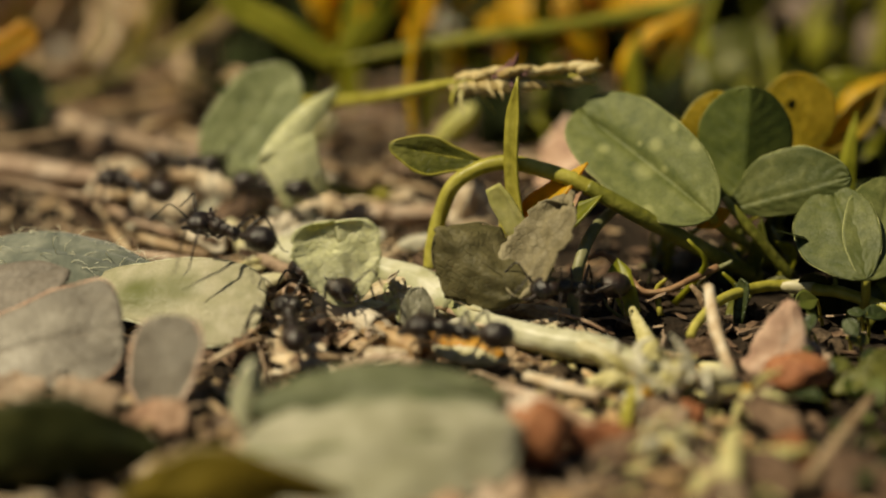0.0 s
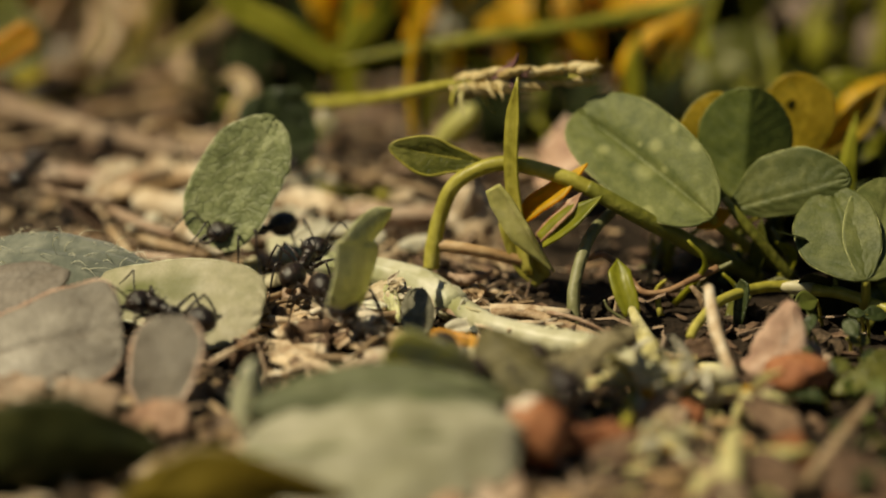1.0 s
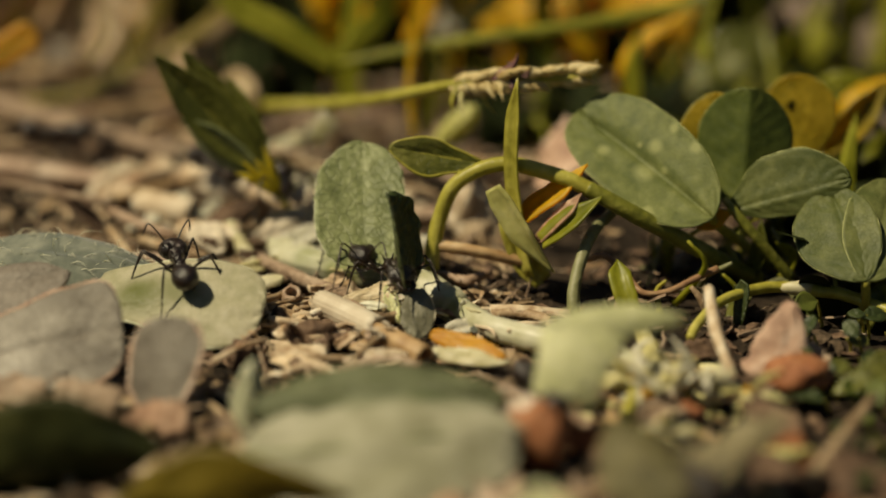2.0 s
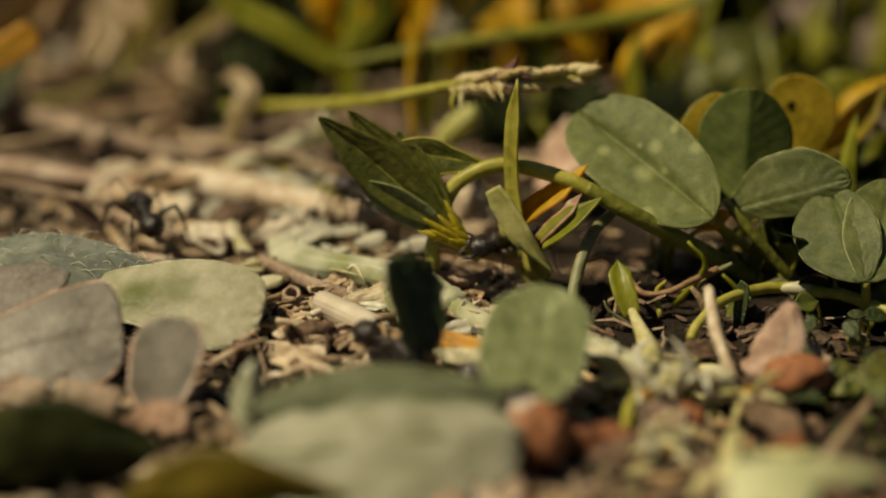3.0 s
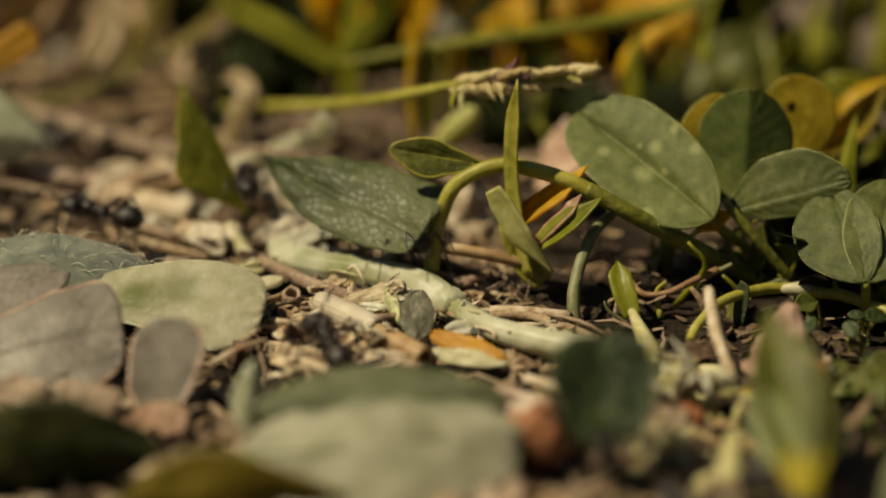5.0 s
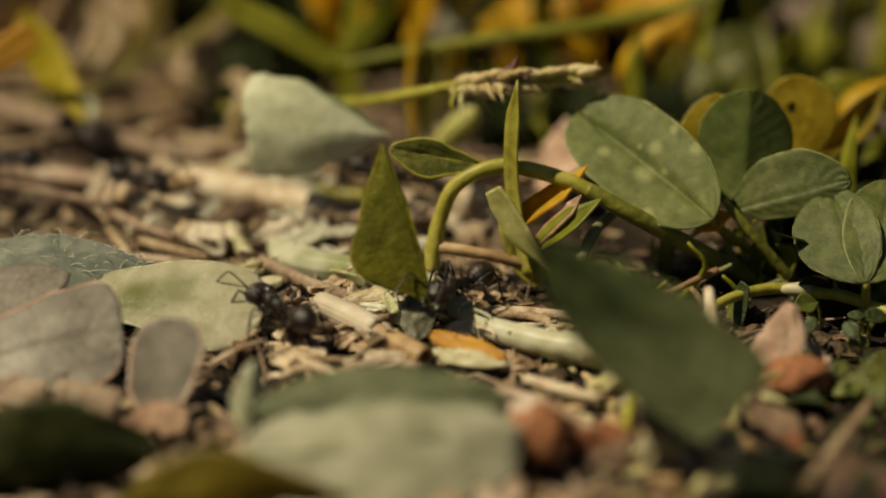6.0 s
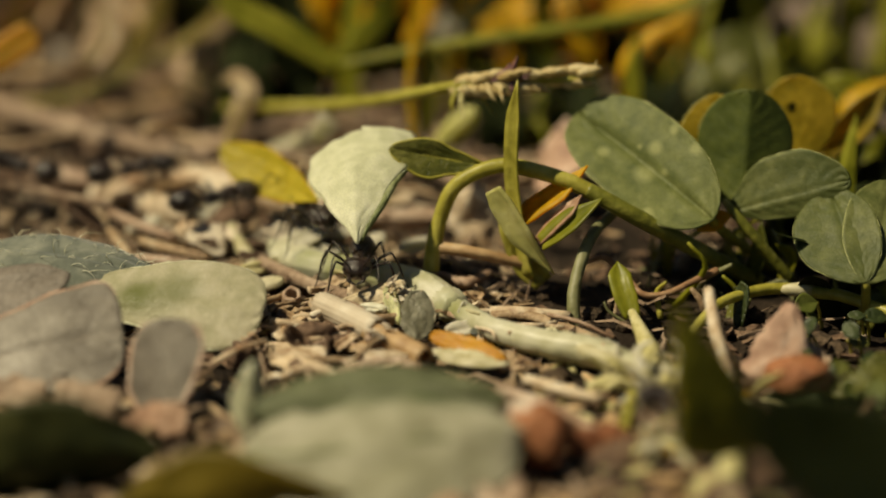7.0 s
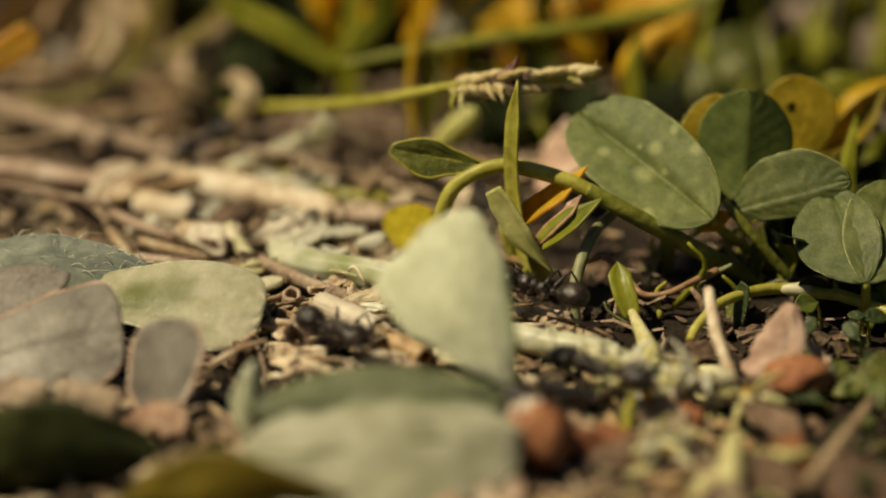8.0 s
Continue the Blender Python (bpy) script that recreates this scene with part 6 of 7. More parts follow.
def far_straws(count, seed, materials, label):
    """Straws lying behind the trail, each one a thing."""
    rng = random.Random(seed)
    for k in range(count):
        x, y = rng.uniform(-100, 25), rng.uniform(190, 300)
        a, length = rng.gauss(0.0, 0.55), rng.uniform(10, 42)
        d = Vector((math.cos(a), math.sin(a), rng.gauss(0, 0.12)))
        c = Vector((x, y, rng.uniform(0.2, 2.4)))
        bend = Vector((0, 0, rng.uniform(-0.6, 1.2)))
        r = rng.uniform(0.25, 0.75)
        solo("straw", tube([c - d * length / 2, c + bend, c + d * length / 2], [r, r * 0.9, r * 0.7], 8, 3, rough=0.2, seed=k), materials[k % len(materials)], label, "straw", group="straws behind the trail")


far_straws(130, 11, (STRAW, TWIG, STRAW_PINK, TWIG, STRAW_TAN), "dry straw lying behind the trail")
litter(340, (4, 12), (0.2, 0.5), BARK, "far_leaves", "brown dry leaf scraps behind the trail", "litter", 13, xr=(-130, 90), yr=(195, 340), lift=2, tilt=0.3)


# ---- what moves ----
def footing(x, y):
    """The height at which an ant walks: over the litter, and over the wilting leaf where it crosses that."""
    litter_height = 0.5 + 1.6 * min(1, max(0, (y - 150) / 25))
    edge = min((x + 34) / 3, (-14.5 - x) / 2.5, (y - 147) / 3, (163 - y) / 3)
    leaf_height = 1.70 + 0.257 * (x + 32.6) + 0.697 * (y - 157.5) + 0.5
    return litter_height + (max(leaf_height, litter_height) - litter_height) * min(1.0, max(0.0, edge))


def march(ant, rows):
    """An ant on its way over the ground: its body follows the rows, its legs step in two alternating sets of three."""
    walk(ant, [(t, at(x, y, footing(x, y), 0, 0, heading)) for t, x, y, heading in rows])
    seen = [t for t, x, y, heading in rows if abs(x) < 0.33 * y and y > 112]
    first, last = (max(0.0, seen[0] - 0.5), min(8.0, seen[-1] + 0.5)) if seen else (0.0, 0.0)
    beats = [first + k * 0.1 for k in range(int((last - first) / 0.1) + 1)]
    for leg in [c for c in ant.children if "fan" in c]:
        fan, beat = leg["fan"], leg["beat"]
        spot = leg.location / MM
        steps = {0.0: 0, 8.0: 0}
        steps.update({round(t, 3): ((1 if k % 2 else -1) * beat) for k, t in enumerate(beats)})
        side = 1 if fan > 0 else -1
        walk(leg, [(t, at(*spot, 0, -4 if s > 0 else 3, fan - side * 14 * s)) for t, s in sorted(steps.items())])


def motions():
    walk(leaf_round, [
        (0, turn(-22.7, 186.6, 4.4, 34, -15, -18)), (0.1, turn(-24.5, 185.3, 5.1, 38, -24, -18)), (0.2, turn(-26.2, 186.9, 5.1, 49, -41, -20)),
        (0.3, turn(-27.1, 185.3, 4.8, 50, -53, -21)), (0.4, turn(-26.5, 182.6, 4.8, 48, -55, -21)), (0.5, turn(-25.1, 176.2, 4.8, 47, -55, -21)),
        (0.6, turn(-24.7, 170.9, 5.0, 38, -46, -20)), (0.7, turn(-23.5, 165.3, 4.9, 32, -44, -19)), (0.8, turn(-22.6, 167.0, 4.4, 30, -34, -19)),
        (1, turn(-21.4, 166.9, 4.0, 27, -14, -19)), (1.2, turn(-20.1, 169.3, 4.0, 9, 18, -40)), (1.3, turn(-18.9, 168.1, 4.0, 5, 3, -39)),
        (1.5, turn(-16.7, 167.6, 4.0, -0, 6, -40)), (1.7, turn(-13.3, 167.8, 4.0, -6, 2, -39)), (2.2, turn(-2.4, 151.8, 4.0, -1, 0, -56)),
        (2.8, turn(5.8, 127.3, 5.0, 6, -3, -62)), (3, turn(6.5, 132.5, 4.0, 10, 2, -69)), (3.2, turn(8.8, 132.5, 4.0, 11, -1, -63)),
        (3.4, turn(13.6, 128.9, 4.0, 11, -0, -53)), (3.5, turn(15.3, 128.7, 4.0, 16, 14, -54)), (3.7, turn(18.7, 126.3, 4.0, 8, 6, -54)),
        (3.8, turn(21.0, 128.2, 4.0, 1, -15, -67)), (3.9, turn(22.4, 128.7, 4.0, 1, -12, -74)), (4.1, turn(24.8, 123.5, 4.0, -3, -16, -67)),
        (4.3, turn(26.4, 120.2, 4.0, 12, 6, -67)), (4.5, turn(28.3, 115.2, 4.0, 14, 12, -75)), (4.7, turn(29.6, 112.6, 4.0, 17, 14, -75)),
        (5.3, turn(33.7, 104.2, 4.0, 20, -1, -78)), (8, turn(36.2, 100.8, 4.0, 22, -1, -79))])
    walk(leaf_folded, [
        (0, turn(-13.3, 178.3, 4.4, -22, 5, -15)), (0.1, turn(-16.2, 177.2, 4.7, -9, 50, -16)), (0.2, turn(-16.6, 175.5, 4.4, -1, 55, -17)),
        (0.3, turn(-16.9, 174.4, 4.6, -3, 50, -17)), (0.4, turn(-13.0, 166.6, 4.1, 4, 9, -18)), (0.5, turn(-11.1, 165.0, 4.0, 8, 4, -25)),
        (0.6, turn(-11.3, 167.3, 4.0, -1, 23, -36)), (0.7, turn(-9.4, 166.6, 4.0, 5, 4, -34)), (0.8, turn(-9.0, 155.7, 4.0, 12, 20, -30)),
        (0.9, turn(-8.3, 151.1, 4.0, 14, 23, -20)), (1, turn(-8.1, 149.9, 4.4, 12, 57, -20)), (1.1, turn(-7.2, 145.0, 4.2, 14, 57, -21)),
        (1.2, turn(-4.8, 143.6, 4.2, 10, 41, -21)), (1.4, turn(-1.8, 144.3, 4.1, 14, 35, -21)), (1.5, turn(0.1, 144.3, 4.1, 19, 41, -20)),
        (1.6, turn(4.4, 140.1, 4.4, 15, 23, -20)), (1.7, turn(5.3, 138.0, 4.5, 15, -3, -20)), (2.2, turn(12.6, 126.8, 4.0, 22, -3, -31)),
        (2.8, turn(19.0, 114.9, 4.0, 33, 9, -57)), (3, turn(20.4, 110.3, 4.0, 17, -1, -58)), (3.3, turn(21.6, 100.8, 4.0, 14, -4, -62)),
        (3.8, turn(22.6, 91.8, 4.0, 14, -5, -65)), (8, turn(23.1, 91.3, 4.0, 15, -4, -66))])
    walk(leaf_crumpled, [
        (0, turn(-8.2, 154.0, 3.0, -9, 3, -19)), (0.1, turn(-7.0, 153.4, 3.0, -8, 2, -23)), (0.2, turn(-7.7, 149.8, 3.0, -1, 3, -34)),
        (0.3, turn(-8.2, 150.8, 3.0, 15, -7, -42)), (0.4, turn(-6.8, 149.5, 3.0, -1, 2, -40)), (0.5, turn(-6.7, 146.5, 3.0, -4, 1, -38)),
        (0.6, turn(-4.8, 145.9, 3.0, -26, 20, 15)), (0.7, turn(-3.7, 141.4, 3.0, -28, 14, 3)), (0.8, turn(-1.6, 142.1, 3.2, -63, -23, -15)),
        (0.9, turn(-0.0, 139.8, 3.3, -68, -37, -15)), (1, turn(2.6, 137.1, 3.4, -72, -43, -16)), (1.2, turn(4.5, 129.0, 3.2, -64, -38, -22)),
        (1.5, turn(7.5, 121.6, 3.2, -60, -31, -26)), (2, turn(9.1, 105.9, 3.0, -48, -22, -55)), (2.6, turn(8.8, 93.3, 3.0, -41, -26, -66)),
        (8, turn(9.1, 92.8, 3.0, -40, -27, -67))])
    walk(leaf_dull, [
        (0, turn(7.9, 154.7, 3.5, -16, -4, -26)), (0.2, turn(8.3, 153.7, 3.5, -14, -4, -25)), (0.3, turn(8.6, 152.6, 3.5, -10, 4, -39)),
        (0.4, turn(8.6, 143.5, 3.5, -6, 7, -57)), (0.5, turn(8.9, 140.5, 3.5, -7, -1, -67)), (0.7, turn(9.2, 138.9, 3.5, -9, -4, -54)),
        (1, turn(9.9, 134.8, 3.5, 0, -5, -67)), (1.2, turn(11.8, 132.6, 3.5, -0, -7, -68)), (1.5, turn(13.7, 129.3, 3.5, -3, -11, -70)),
        (1.7, turn(16.2, 124.5, 3.5, -1, -9, -63)), (2.2, turn(19.4, 113.9, 3.5, 2, -9, -67)), (2.8, turn(23.0, 104.3, 3.5, 6, -9, -70)),
        (3.4, turn(22.7, 92.6, 3.5, 8, -8, -79)), (8, turn(23.3, 92.0, 3.5, 8, -9, -79))])
    walk(leaf_dark, [
        (0, turn(-46.7, 204.7, 3.5, -12, 49, -35)), (0.4, turn(-40.3, 215.0, 3.5, -5, 49, -30)), (0.5, turn(-38.4, 206.9, 3.7, -4, 40, -13)),
        (0.7, turn(-36.8, 212.7, 3.5, -8, 19, -20)), (0.8, turn(-29.9, 199.7, 4.9, -8, 19, -13)), (0.9, turn(-24.3, 196.5, 4.6, -13, 13, -13)),
        (1, turn(-15.0, 187.2, 4.9, -22, 6, -13)), (1.2, turn(-14.5, 175.3, 4.3, -9, 25, -15)), (1.3, turn(-12.3, 173.7, 4.3, -11, 49, -16)),
        (1.4, turn(-7.6, 172.3, 3.5, -8, 67, -23)), (1.5, turn(-5.0, 170.8, 3.8, -6, 82, -17)), (1.7, turn(-3.8, 161.8, 3.9, -9, 78, -17)),
        (2.2, turn(-3.2, 156.4, 3.6, -10, 72, -18)), (2.8, turn(-2.7, 149.2, 3.6, -11, 62, -19)), (3, turn(-2.0, 141.1, 3.7, -13, 56, -20)),
        (3.2, turn(0.5, 136.8, 3.5, -10, 21, -46)), (3.3, turn(0.7, 137.0, 3.5, -5, 25, -55)), (3.5, turn(3.3, 135.7, 3.5, -0, 26, -59)),
        (3.8, turn(7.5, 133.6, 3.5, -6, 20, -60)), (4, turn(9.4, 131.7, 3.5, -12, 13, -65)), (4.2, turn(9.2, 130.9, 3.5, -2, 21, -67)),
        (4.5, turn(9.2, 130.5, 3.5, -8, 11, -66)), (4.7, turn(8.1, 131.2, 3.5, -7, 12, -66)), (5.3, turn(17.9, 116.3, 3.5, -7, -4, 16)),
        (5.8, turn(20.4, 111.6, 3.5, -9, -4, 21)), (6, turn(20.7, 109.7, 3.5, -9, -4, 21)), (6.6, turn(23.9, 98.5, 3.5, 8, -8, -82)),
        (8, turn(23.4, 92.6, 3.5, 9, -8, -86))])
    walk(leaf_sprig, [
        (0, turn(-57.6, 224.5, 4.0, -35, 1, -34)), (1.2, turn(-38.2, 214.5, 4.0, -26, -1, -38)), (1.4, turn(-30.0, 216.9, 4.0, -23, -6, -49)),
        (1.5, turn(-30.4, 205.2, 4.0, -23, -4, -46)), (1.6, turn(-25.0, 207.5, 4.0, -47, 8, -12)), (1.7, turn(-21.9, 185.1, 4.8, -37, 13, -6)),
        (2.2, turn(-10.6, 178.0, 4.4, -43, 10, -8)), (2.8, turn(0.9, 174.2, 4.0, -53, 7, -10)), (3, turn(2.7, 163.9, 4.4, -47, 6, -12)),
        (3.1, turn(7.1, 163.7, 5.0, -50, 4, -12)), (3.2, turn(8.1, 159.1, 4.9, -47, 3, -14)), (3.3, turn(7.7, 156.8, 4.4, -40, 2, -15)),
        (3.4, turn(10.0, 152.2, 4.0, -29, -0, -16)), (3.5, turn(11.7, 150.4, 4.0, -30, 9, -26)), (3.6, turn(13.2, 148.3, 4.0, -39, 6, -22)),
        (3.7, turn(14.2, 145.9, 4.0, -32, -5, -41)), (3.8, turn(14.5, 142.3, 4.0, -21, -1, -51)), (3.9, turn(15.5, 140.0, 4.0, -22, -7, -52)),
        (4, turn(16.7, 134.8, 4.0, -32, -16, -44)), (4.1, turn(16.7, 135.6, 4.0, -30, -20, -51)), (4.2, turn(16.1, 129.7, 4.0, -14, 1, -53)),
        (4.3, turn(17.3, 126.3, 4.0, 2, 23, -44)), (4.4, turn(21.1, 127.5, 4.0, 6, 25, -53)), (4.5, turn(22.5, 128.5, 4.0, 14, 27, -55)),
        (4.6, turn(21.7, 124.9, 4.0, -7, 22, -52)), (4.7, turn(22.4, 121.1, 4.0, -5, 17, -56)), (5.3, turn(26.1, 109.9, 4.0, 0, -15, -68)),
        (6, turn(30.8, 99.6, 4.0, 6, -15, -75)), (8, turn(31.8, 97.1, 4.0, 7, -15, -76))])
    walk(leaf_long, [
        (0, turn(-69.8, 205.1, 6.0, -58, -12, -41)), (2.8, turn(-56.5, 209.7, 6.0, -55, -3, -30)), (3.2, turn(-38.7, 213.3, 6.4, -53, 24, 7)),
        (3.3, turn(-33.4, 193.2, 6.2, -51, 22, 4)), (3.4, turn(-29.7, 205.1, 6.0, -51, 51, 38)), (3.5, turn(-27.6, 201.6, 6.5, -59, 24, 7)),
        (3.7, turn(-23.5, 199.4, 6.5, -62, 25, 8)), (3.8, turn(-19.8, 197.4, 6.5, -60, 21, 4)), (4, turn(-14.5, 185.3, 6.7, -54, 10, -1)),
        (4.1, turn(-10.8, 175.4, 6.3, -50, 12, -5)), (4.2, turn(-7.5, 178.0, 6.1, -52, 21, -6)), (4.3, turn(-6.1, 171.7, 6.3, -55, 12, -5)),
        (4.5, turn(-6.3, 170.7, 6.0, -53, 11, -6)), (4.6, turn(-7.6, 175.1, 6.0, -53, -14, -58)), (4.7, turn(-7.9, 178.0, 6.0, -58, -10, -64)),
        (5.2, turn(3.2, 152.6, 6.0, -51, -26, -64)), (5.8, turn(11.5, 135.6, 6.0, -36, 37, 33)), (5.9, turn(16.8, 125.4, 6.1, -41, -2, -21)),
        (6, turn(20.2, 124.6, 6.0, -46, 1, -16)), (6.1, turn(21.4, 124.2, 6.0, -47, -11, -64)), (6.2, turn(23.1, 127.8, 6.0, -52, -39, -81)),
        (6.3, turn(25.4, 125.2, 6.0, -46, -60, -74)), (6.4, turn(26.1, 122.4, 6.0, -40, -51, -71)), (6.5, turn(25.4, 115.7, 6.0, -28, -2, -67)),
        (6.6, turn(23.3, 113.0, 6.0, -35, 14, 22)), (6.7, turn(25.1, 111.9, 6.0, -38, 17, 24)), (6.8, turn(26.4, 111.1, 6.0, -35, 21, 30)),
        (7, turn(29.4, 110.4, 6.0, -37, 24, 33)), (7.1, turn(31.0, 111.1, 6.0, -37, 38, 36)), (7.3, turn(35.3, 104.1, 6.0, -25, -48, -86)),
        (7.6, turn(40.0, 97.5, 6.0, -18, -50, -91)), (8, turn(41.2, 96.3, 6.0, -17, -50, -92))])
    walk(leaf_olive, [
        (0, turn(-68.0, 204.2, 3.0, -28, 17, -13)), (3.7, turn(-53.4, 206.4, 3.0, -27, 18, -5)), (4.1, turn(-36.5, 205.3, 3.1, -25, 48, -8)),
        (4.2, turn(-34.0, 203.8, 3.2, -30, 53, -7)), (4.3, turn(-35.0, 196.9, 3.3, -36, 50, -5)), (4.5, turn(-29.7, 190.3, 3.2, -23, 56, -9)),
        (4.6, turn(-28.6, 193.5, 3.6, -30, 54, -8)), (4.7, turn(-26.3, 188.8, 3.3, -30, 53, -8)), (5.2, turn(-14.5, 175.7, 3.0, -21, 27, -40)),
        (5.8, turn(-3.9, 161.1, 3.0, -7, 3, -46)), (5.9, turn(-4.5, 159.4, 3.0, -22, 25, -49)), (6, turn(-0.8, 153.9, 3.0, -17, 2, -16)),
        (6.1, turn(-0.0, 151.4, 3.0, -25, 34, -56)), (6.2, turn(3.6, 146.5, 3.0, -25, 18, -65)), (6.3, turn(3.3, 147.1, 3.0, -21, 32, -63)),
        (6.4, turn(7.7, 144.7, 3.0, -21, 32, -57)), (6.5, turn(7.1, 135.9, 3.0, -22, 9, -72)), (6.6, turn(8.7, 133.6, 3.0, -24, 7, -78)),
        (6.7, turn(12.5, 131.6, 3.0, -31, 67, 19)), (6.8, turn(19.4, 129.3, 3.0, -26, 12, -4)), (6.9, turn(20.4, 128.7, 3.0, -30, 30, 7)),
        (7, turn(24.4, 125.8, 3.0, -33, 26, 8)), (7.2, turn(28.5, 121.3, 3.0, -32, 28, 14)), (7.3, turn(31.4, 116.8, 3.0, -33, 12, 12)),
        (7.5, turn(36.5, 107.3, 3.0, -7, -32, -82)), (7.7, turn(37.6, 103.8, 3.0, -5, -32, -84)), (8, turn(37.6, 105.2, 3.0, -7, -32, -81))])
    walk(leaf_pale, [
        (0, turn(-66.6, 198.7, 4.2, -65, 59, 40)), (4.7, turn(-52.7, 200.7, 4.2, -68, 54, 36)), (5.2, turn(-29.4, 192.0, 5.5, -68, 33, 16)),
        (5.8, turn(-8.4, 186.0, 9.1, -80, 41, 24)), (5.9, turn(-5.7, 185.0, 9.1, -80, 36, 19)), (6, turn(-5.4, 183.9, 9.7, -82, 51, 35)),
        (6.2, turn(-4.7, 180.0, 5.8, -68, -12, -31)), (6.3, turn(-5.5, 178.0, 6.0, -52, -51, -67)), (6.4, turn(-4.6, 177.0, 7.1, -40, -67, -86)),
        (6.5, turn(-4.3, 176.0, 6.8, -37, -67, -87)), (6.6, turn(-8.3, 170.0, 5.5, -8, -27, -75)), (6.7, turn(-8.4, 167.0, 5.6, -2, -18, -66)),
        (6.8, turn(-8.3, 164.0, 5.5, -3, -14, -66)), (6.9, turn(-7.9, 162.0, 5.7, 1, -6, -60)), (7, turn(-7.6, 160.0, 6.9, 0, -11, -62)),
        (7.1, turn(-8.6, 158.0, 5.0, 1, -8, -53)), (7.2, turn(-9.7, 157.5, 5.1, -1, -2, -63)), (7.3, turn(-8.0, 157.0, 4.7, 2, 5, -63)),
        (7.4, turn(-5.1, 155.5, 2.7, -1, 1, -52)), (7.5, turn(-5.3, 151.8, 4.0, -2, 1, -56)), (7.6, turn(-5.9, 142.8, 4.0, -7, 1, -32)),
        (7.7, turn(-2.8, 140.3, 4.0, -12, 0, -28)), (7.8, turn(-0.3, 141.6, 4.0, -17, -13, -49)), (7.9, turn(2.5, 139.5, 4.0, -24, -12, -43)),
        (8, turn(5.5, 134.4, 4.0, -31, -5, -31))])
    walk(leaf_yellow, [
        (0, turn(-67.7, 194.6, 6.5, -44, 5, -29)), (5.6, turn(-51.4, 198.9, 6.5, -44, 3, -27)), (6, turn(-38.8, 200.0, 6.5, -30, 17, -41)),
        (6.2, turn(-33.1, 200.7, 6.5, -28, 11, -52)), (6.3, turn(-31.1, 194.2, 6.5, -43, 5, -33)), (6.4, turn(-28.5, 194.2, 7.2, -55, 21, 4)),
        (6.5, turn(-22.6, 189.0, 7.0, -53, 17, -0)), (6.6, turn(-20.2, 180.6, 6.5, -51, -12, -38)), (6.7, turn(-17.4, 177.0, 6.5, -48, 2, -21)),
        (6.8, turn(-14.1, 180.6, 6.5, -48, -25, -53)), (6.9, turn(-12.6, 175.3, 6.5, -42, -42, -74)), (7, turn(-11.9, 173.0, 6.5, -42, -50, -81)),
        (7.2, turn(-12.9, 174.4, 6.5, -36, -53, -87)), (7.3, turn(-12.7, 173.6, 6.5, -34, -53, -88)), (7.4, turn(-9.6, 169.4, 6.5, -39, -64, -93)),
        (7.5, turn(-8.6, 167.3, 6.5, -35, -63, -94)), (7.6, turn(-8.1, 168.1, 6.5, -32, -71, -99)), (7.7, turn(-6.7, 167.3, 6.5, -31, -66, -97)),
        (7.8, turn(-1.8, 169.7, 6.5, -29, -62, -94)), (7.9, turn(-0.2, 167.6, 6.5, -26, -66, -98)), (8, turn(1.1, 161.9, 6.5, -26, -70, -101))])
    march(carriers[0], [
        (0, -26.5, 188.0, -20), (0.1, -27.8, 187.6, -34), (0.2, -28.9, 189.9, -48), (0.3, -29.0, 188.9, -62), (0.4, -28.2, 186.3, -66), (0.5, -26.5, 180.0, -70),
        (0.6, -24.7, 174.9, -90), (0.7, -22.1, 169.1, -110), (0.8, -20.4, 170.4, -123), (1, -17.9, 168.9, -150), (1.2, -16.6, 171.3, -150), (1.3, -15.5, 170.2, -148),
        (1.5, -13.4, 169.9, -145), (1.7, -12.6, 171.7, -100), (2.2, -2.7, 155.8, -86), (2.8, 4.4, 131.1, -70), (3, 4.1, 135.7, -54), (3.2, 6.9, 136.0, -62),
        (3.4, 12.1, 132.6, -67), (3.5, 13.9, 132.5, -70), (3.7, 17.0, 129.9, -65), (3.8, 19.1, 131.7, -62), (3.9, 20.8, 132.4, -66), (4.1, 22.9, 127.0, -62),
        (4.3, 24.2, 123.5, -57), (4.5, 26.4, 118.7, -62), (4.7, 28.2, 116.4, -70), (5.3, 32.3, 108.0, -70), (8, 34.3, 104.3, -62)])
    march(carriers[1], [
        (0, -16.8, 180.3, -30), (0.1, -19.2, 179.8, -41), (0.2, -19.1, 178.7, -51), (0.3, -18.8, 177.9, -62), (0.4, -14.6, 170.3, -66), (0.5, -12.5, 168.8, -70),
        (0.6, -13.2, 170.8, -62), (0.7, -11.8, 169.8, -54), (0.8, -10.9, 159.2, -62), (0.9, -9.9, 154.8, -66), (1, -9.5, 153.7, -70), (1.1, -9.0, 148.5, -62),
        (1.2, -7.1, 146.8, -54), (1.4, -3.7, 147.9, -62), (1.5, -1.8, 147.8, -62), (1.6, 2.8, 143.8, -66), (1.7, 4.0, 141.7, -70), (2.2, 11.2, 130.6, -70),
        (2.8, 17.6, 118.7, -70), (3, 18.0, 113.5, -54), (3.3, 19.6, 104.3, -60), (3.8, 20.3, 95.0, -54), (8, 21.2, 94.8, -62)])
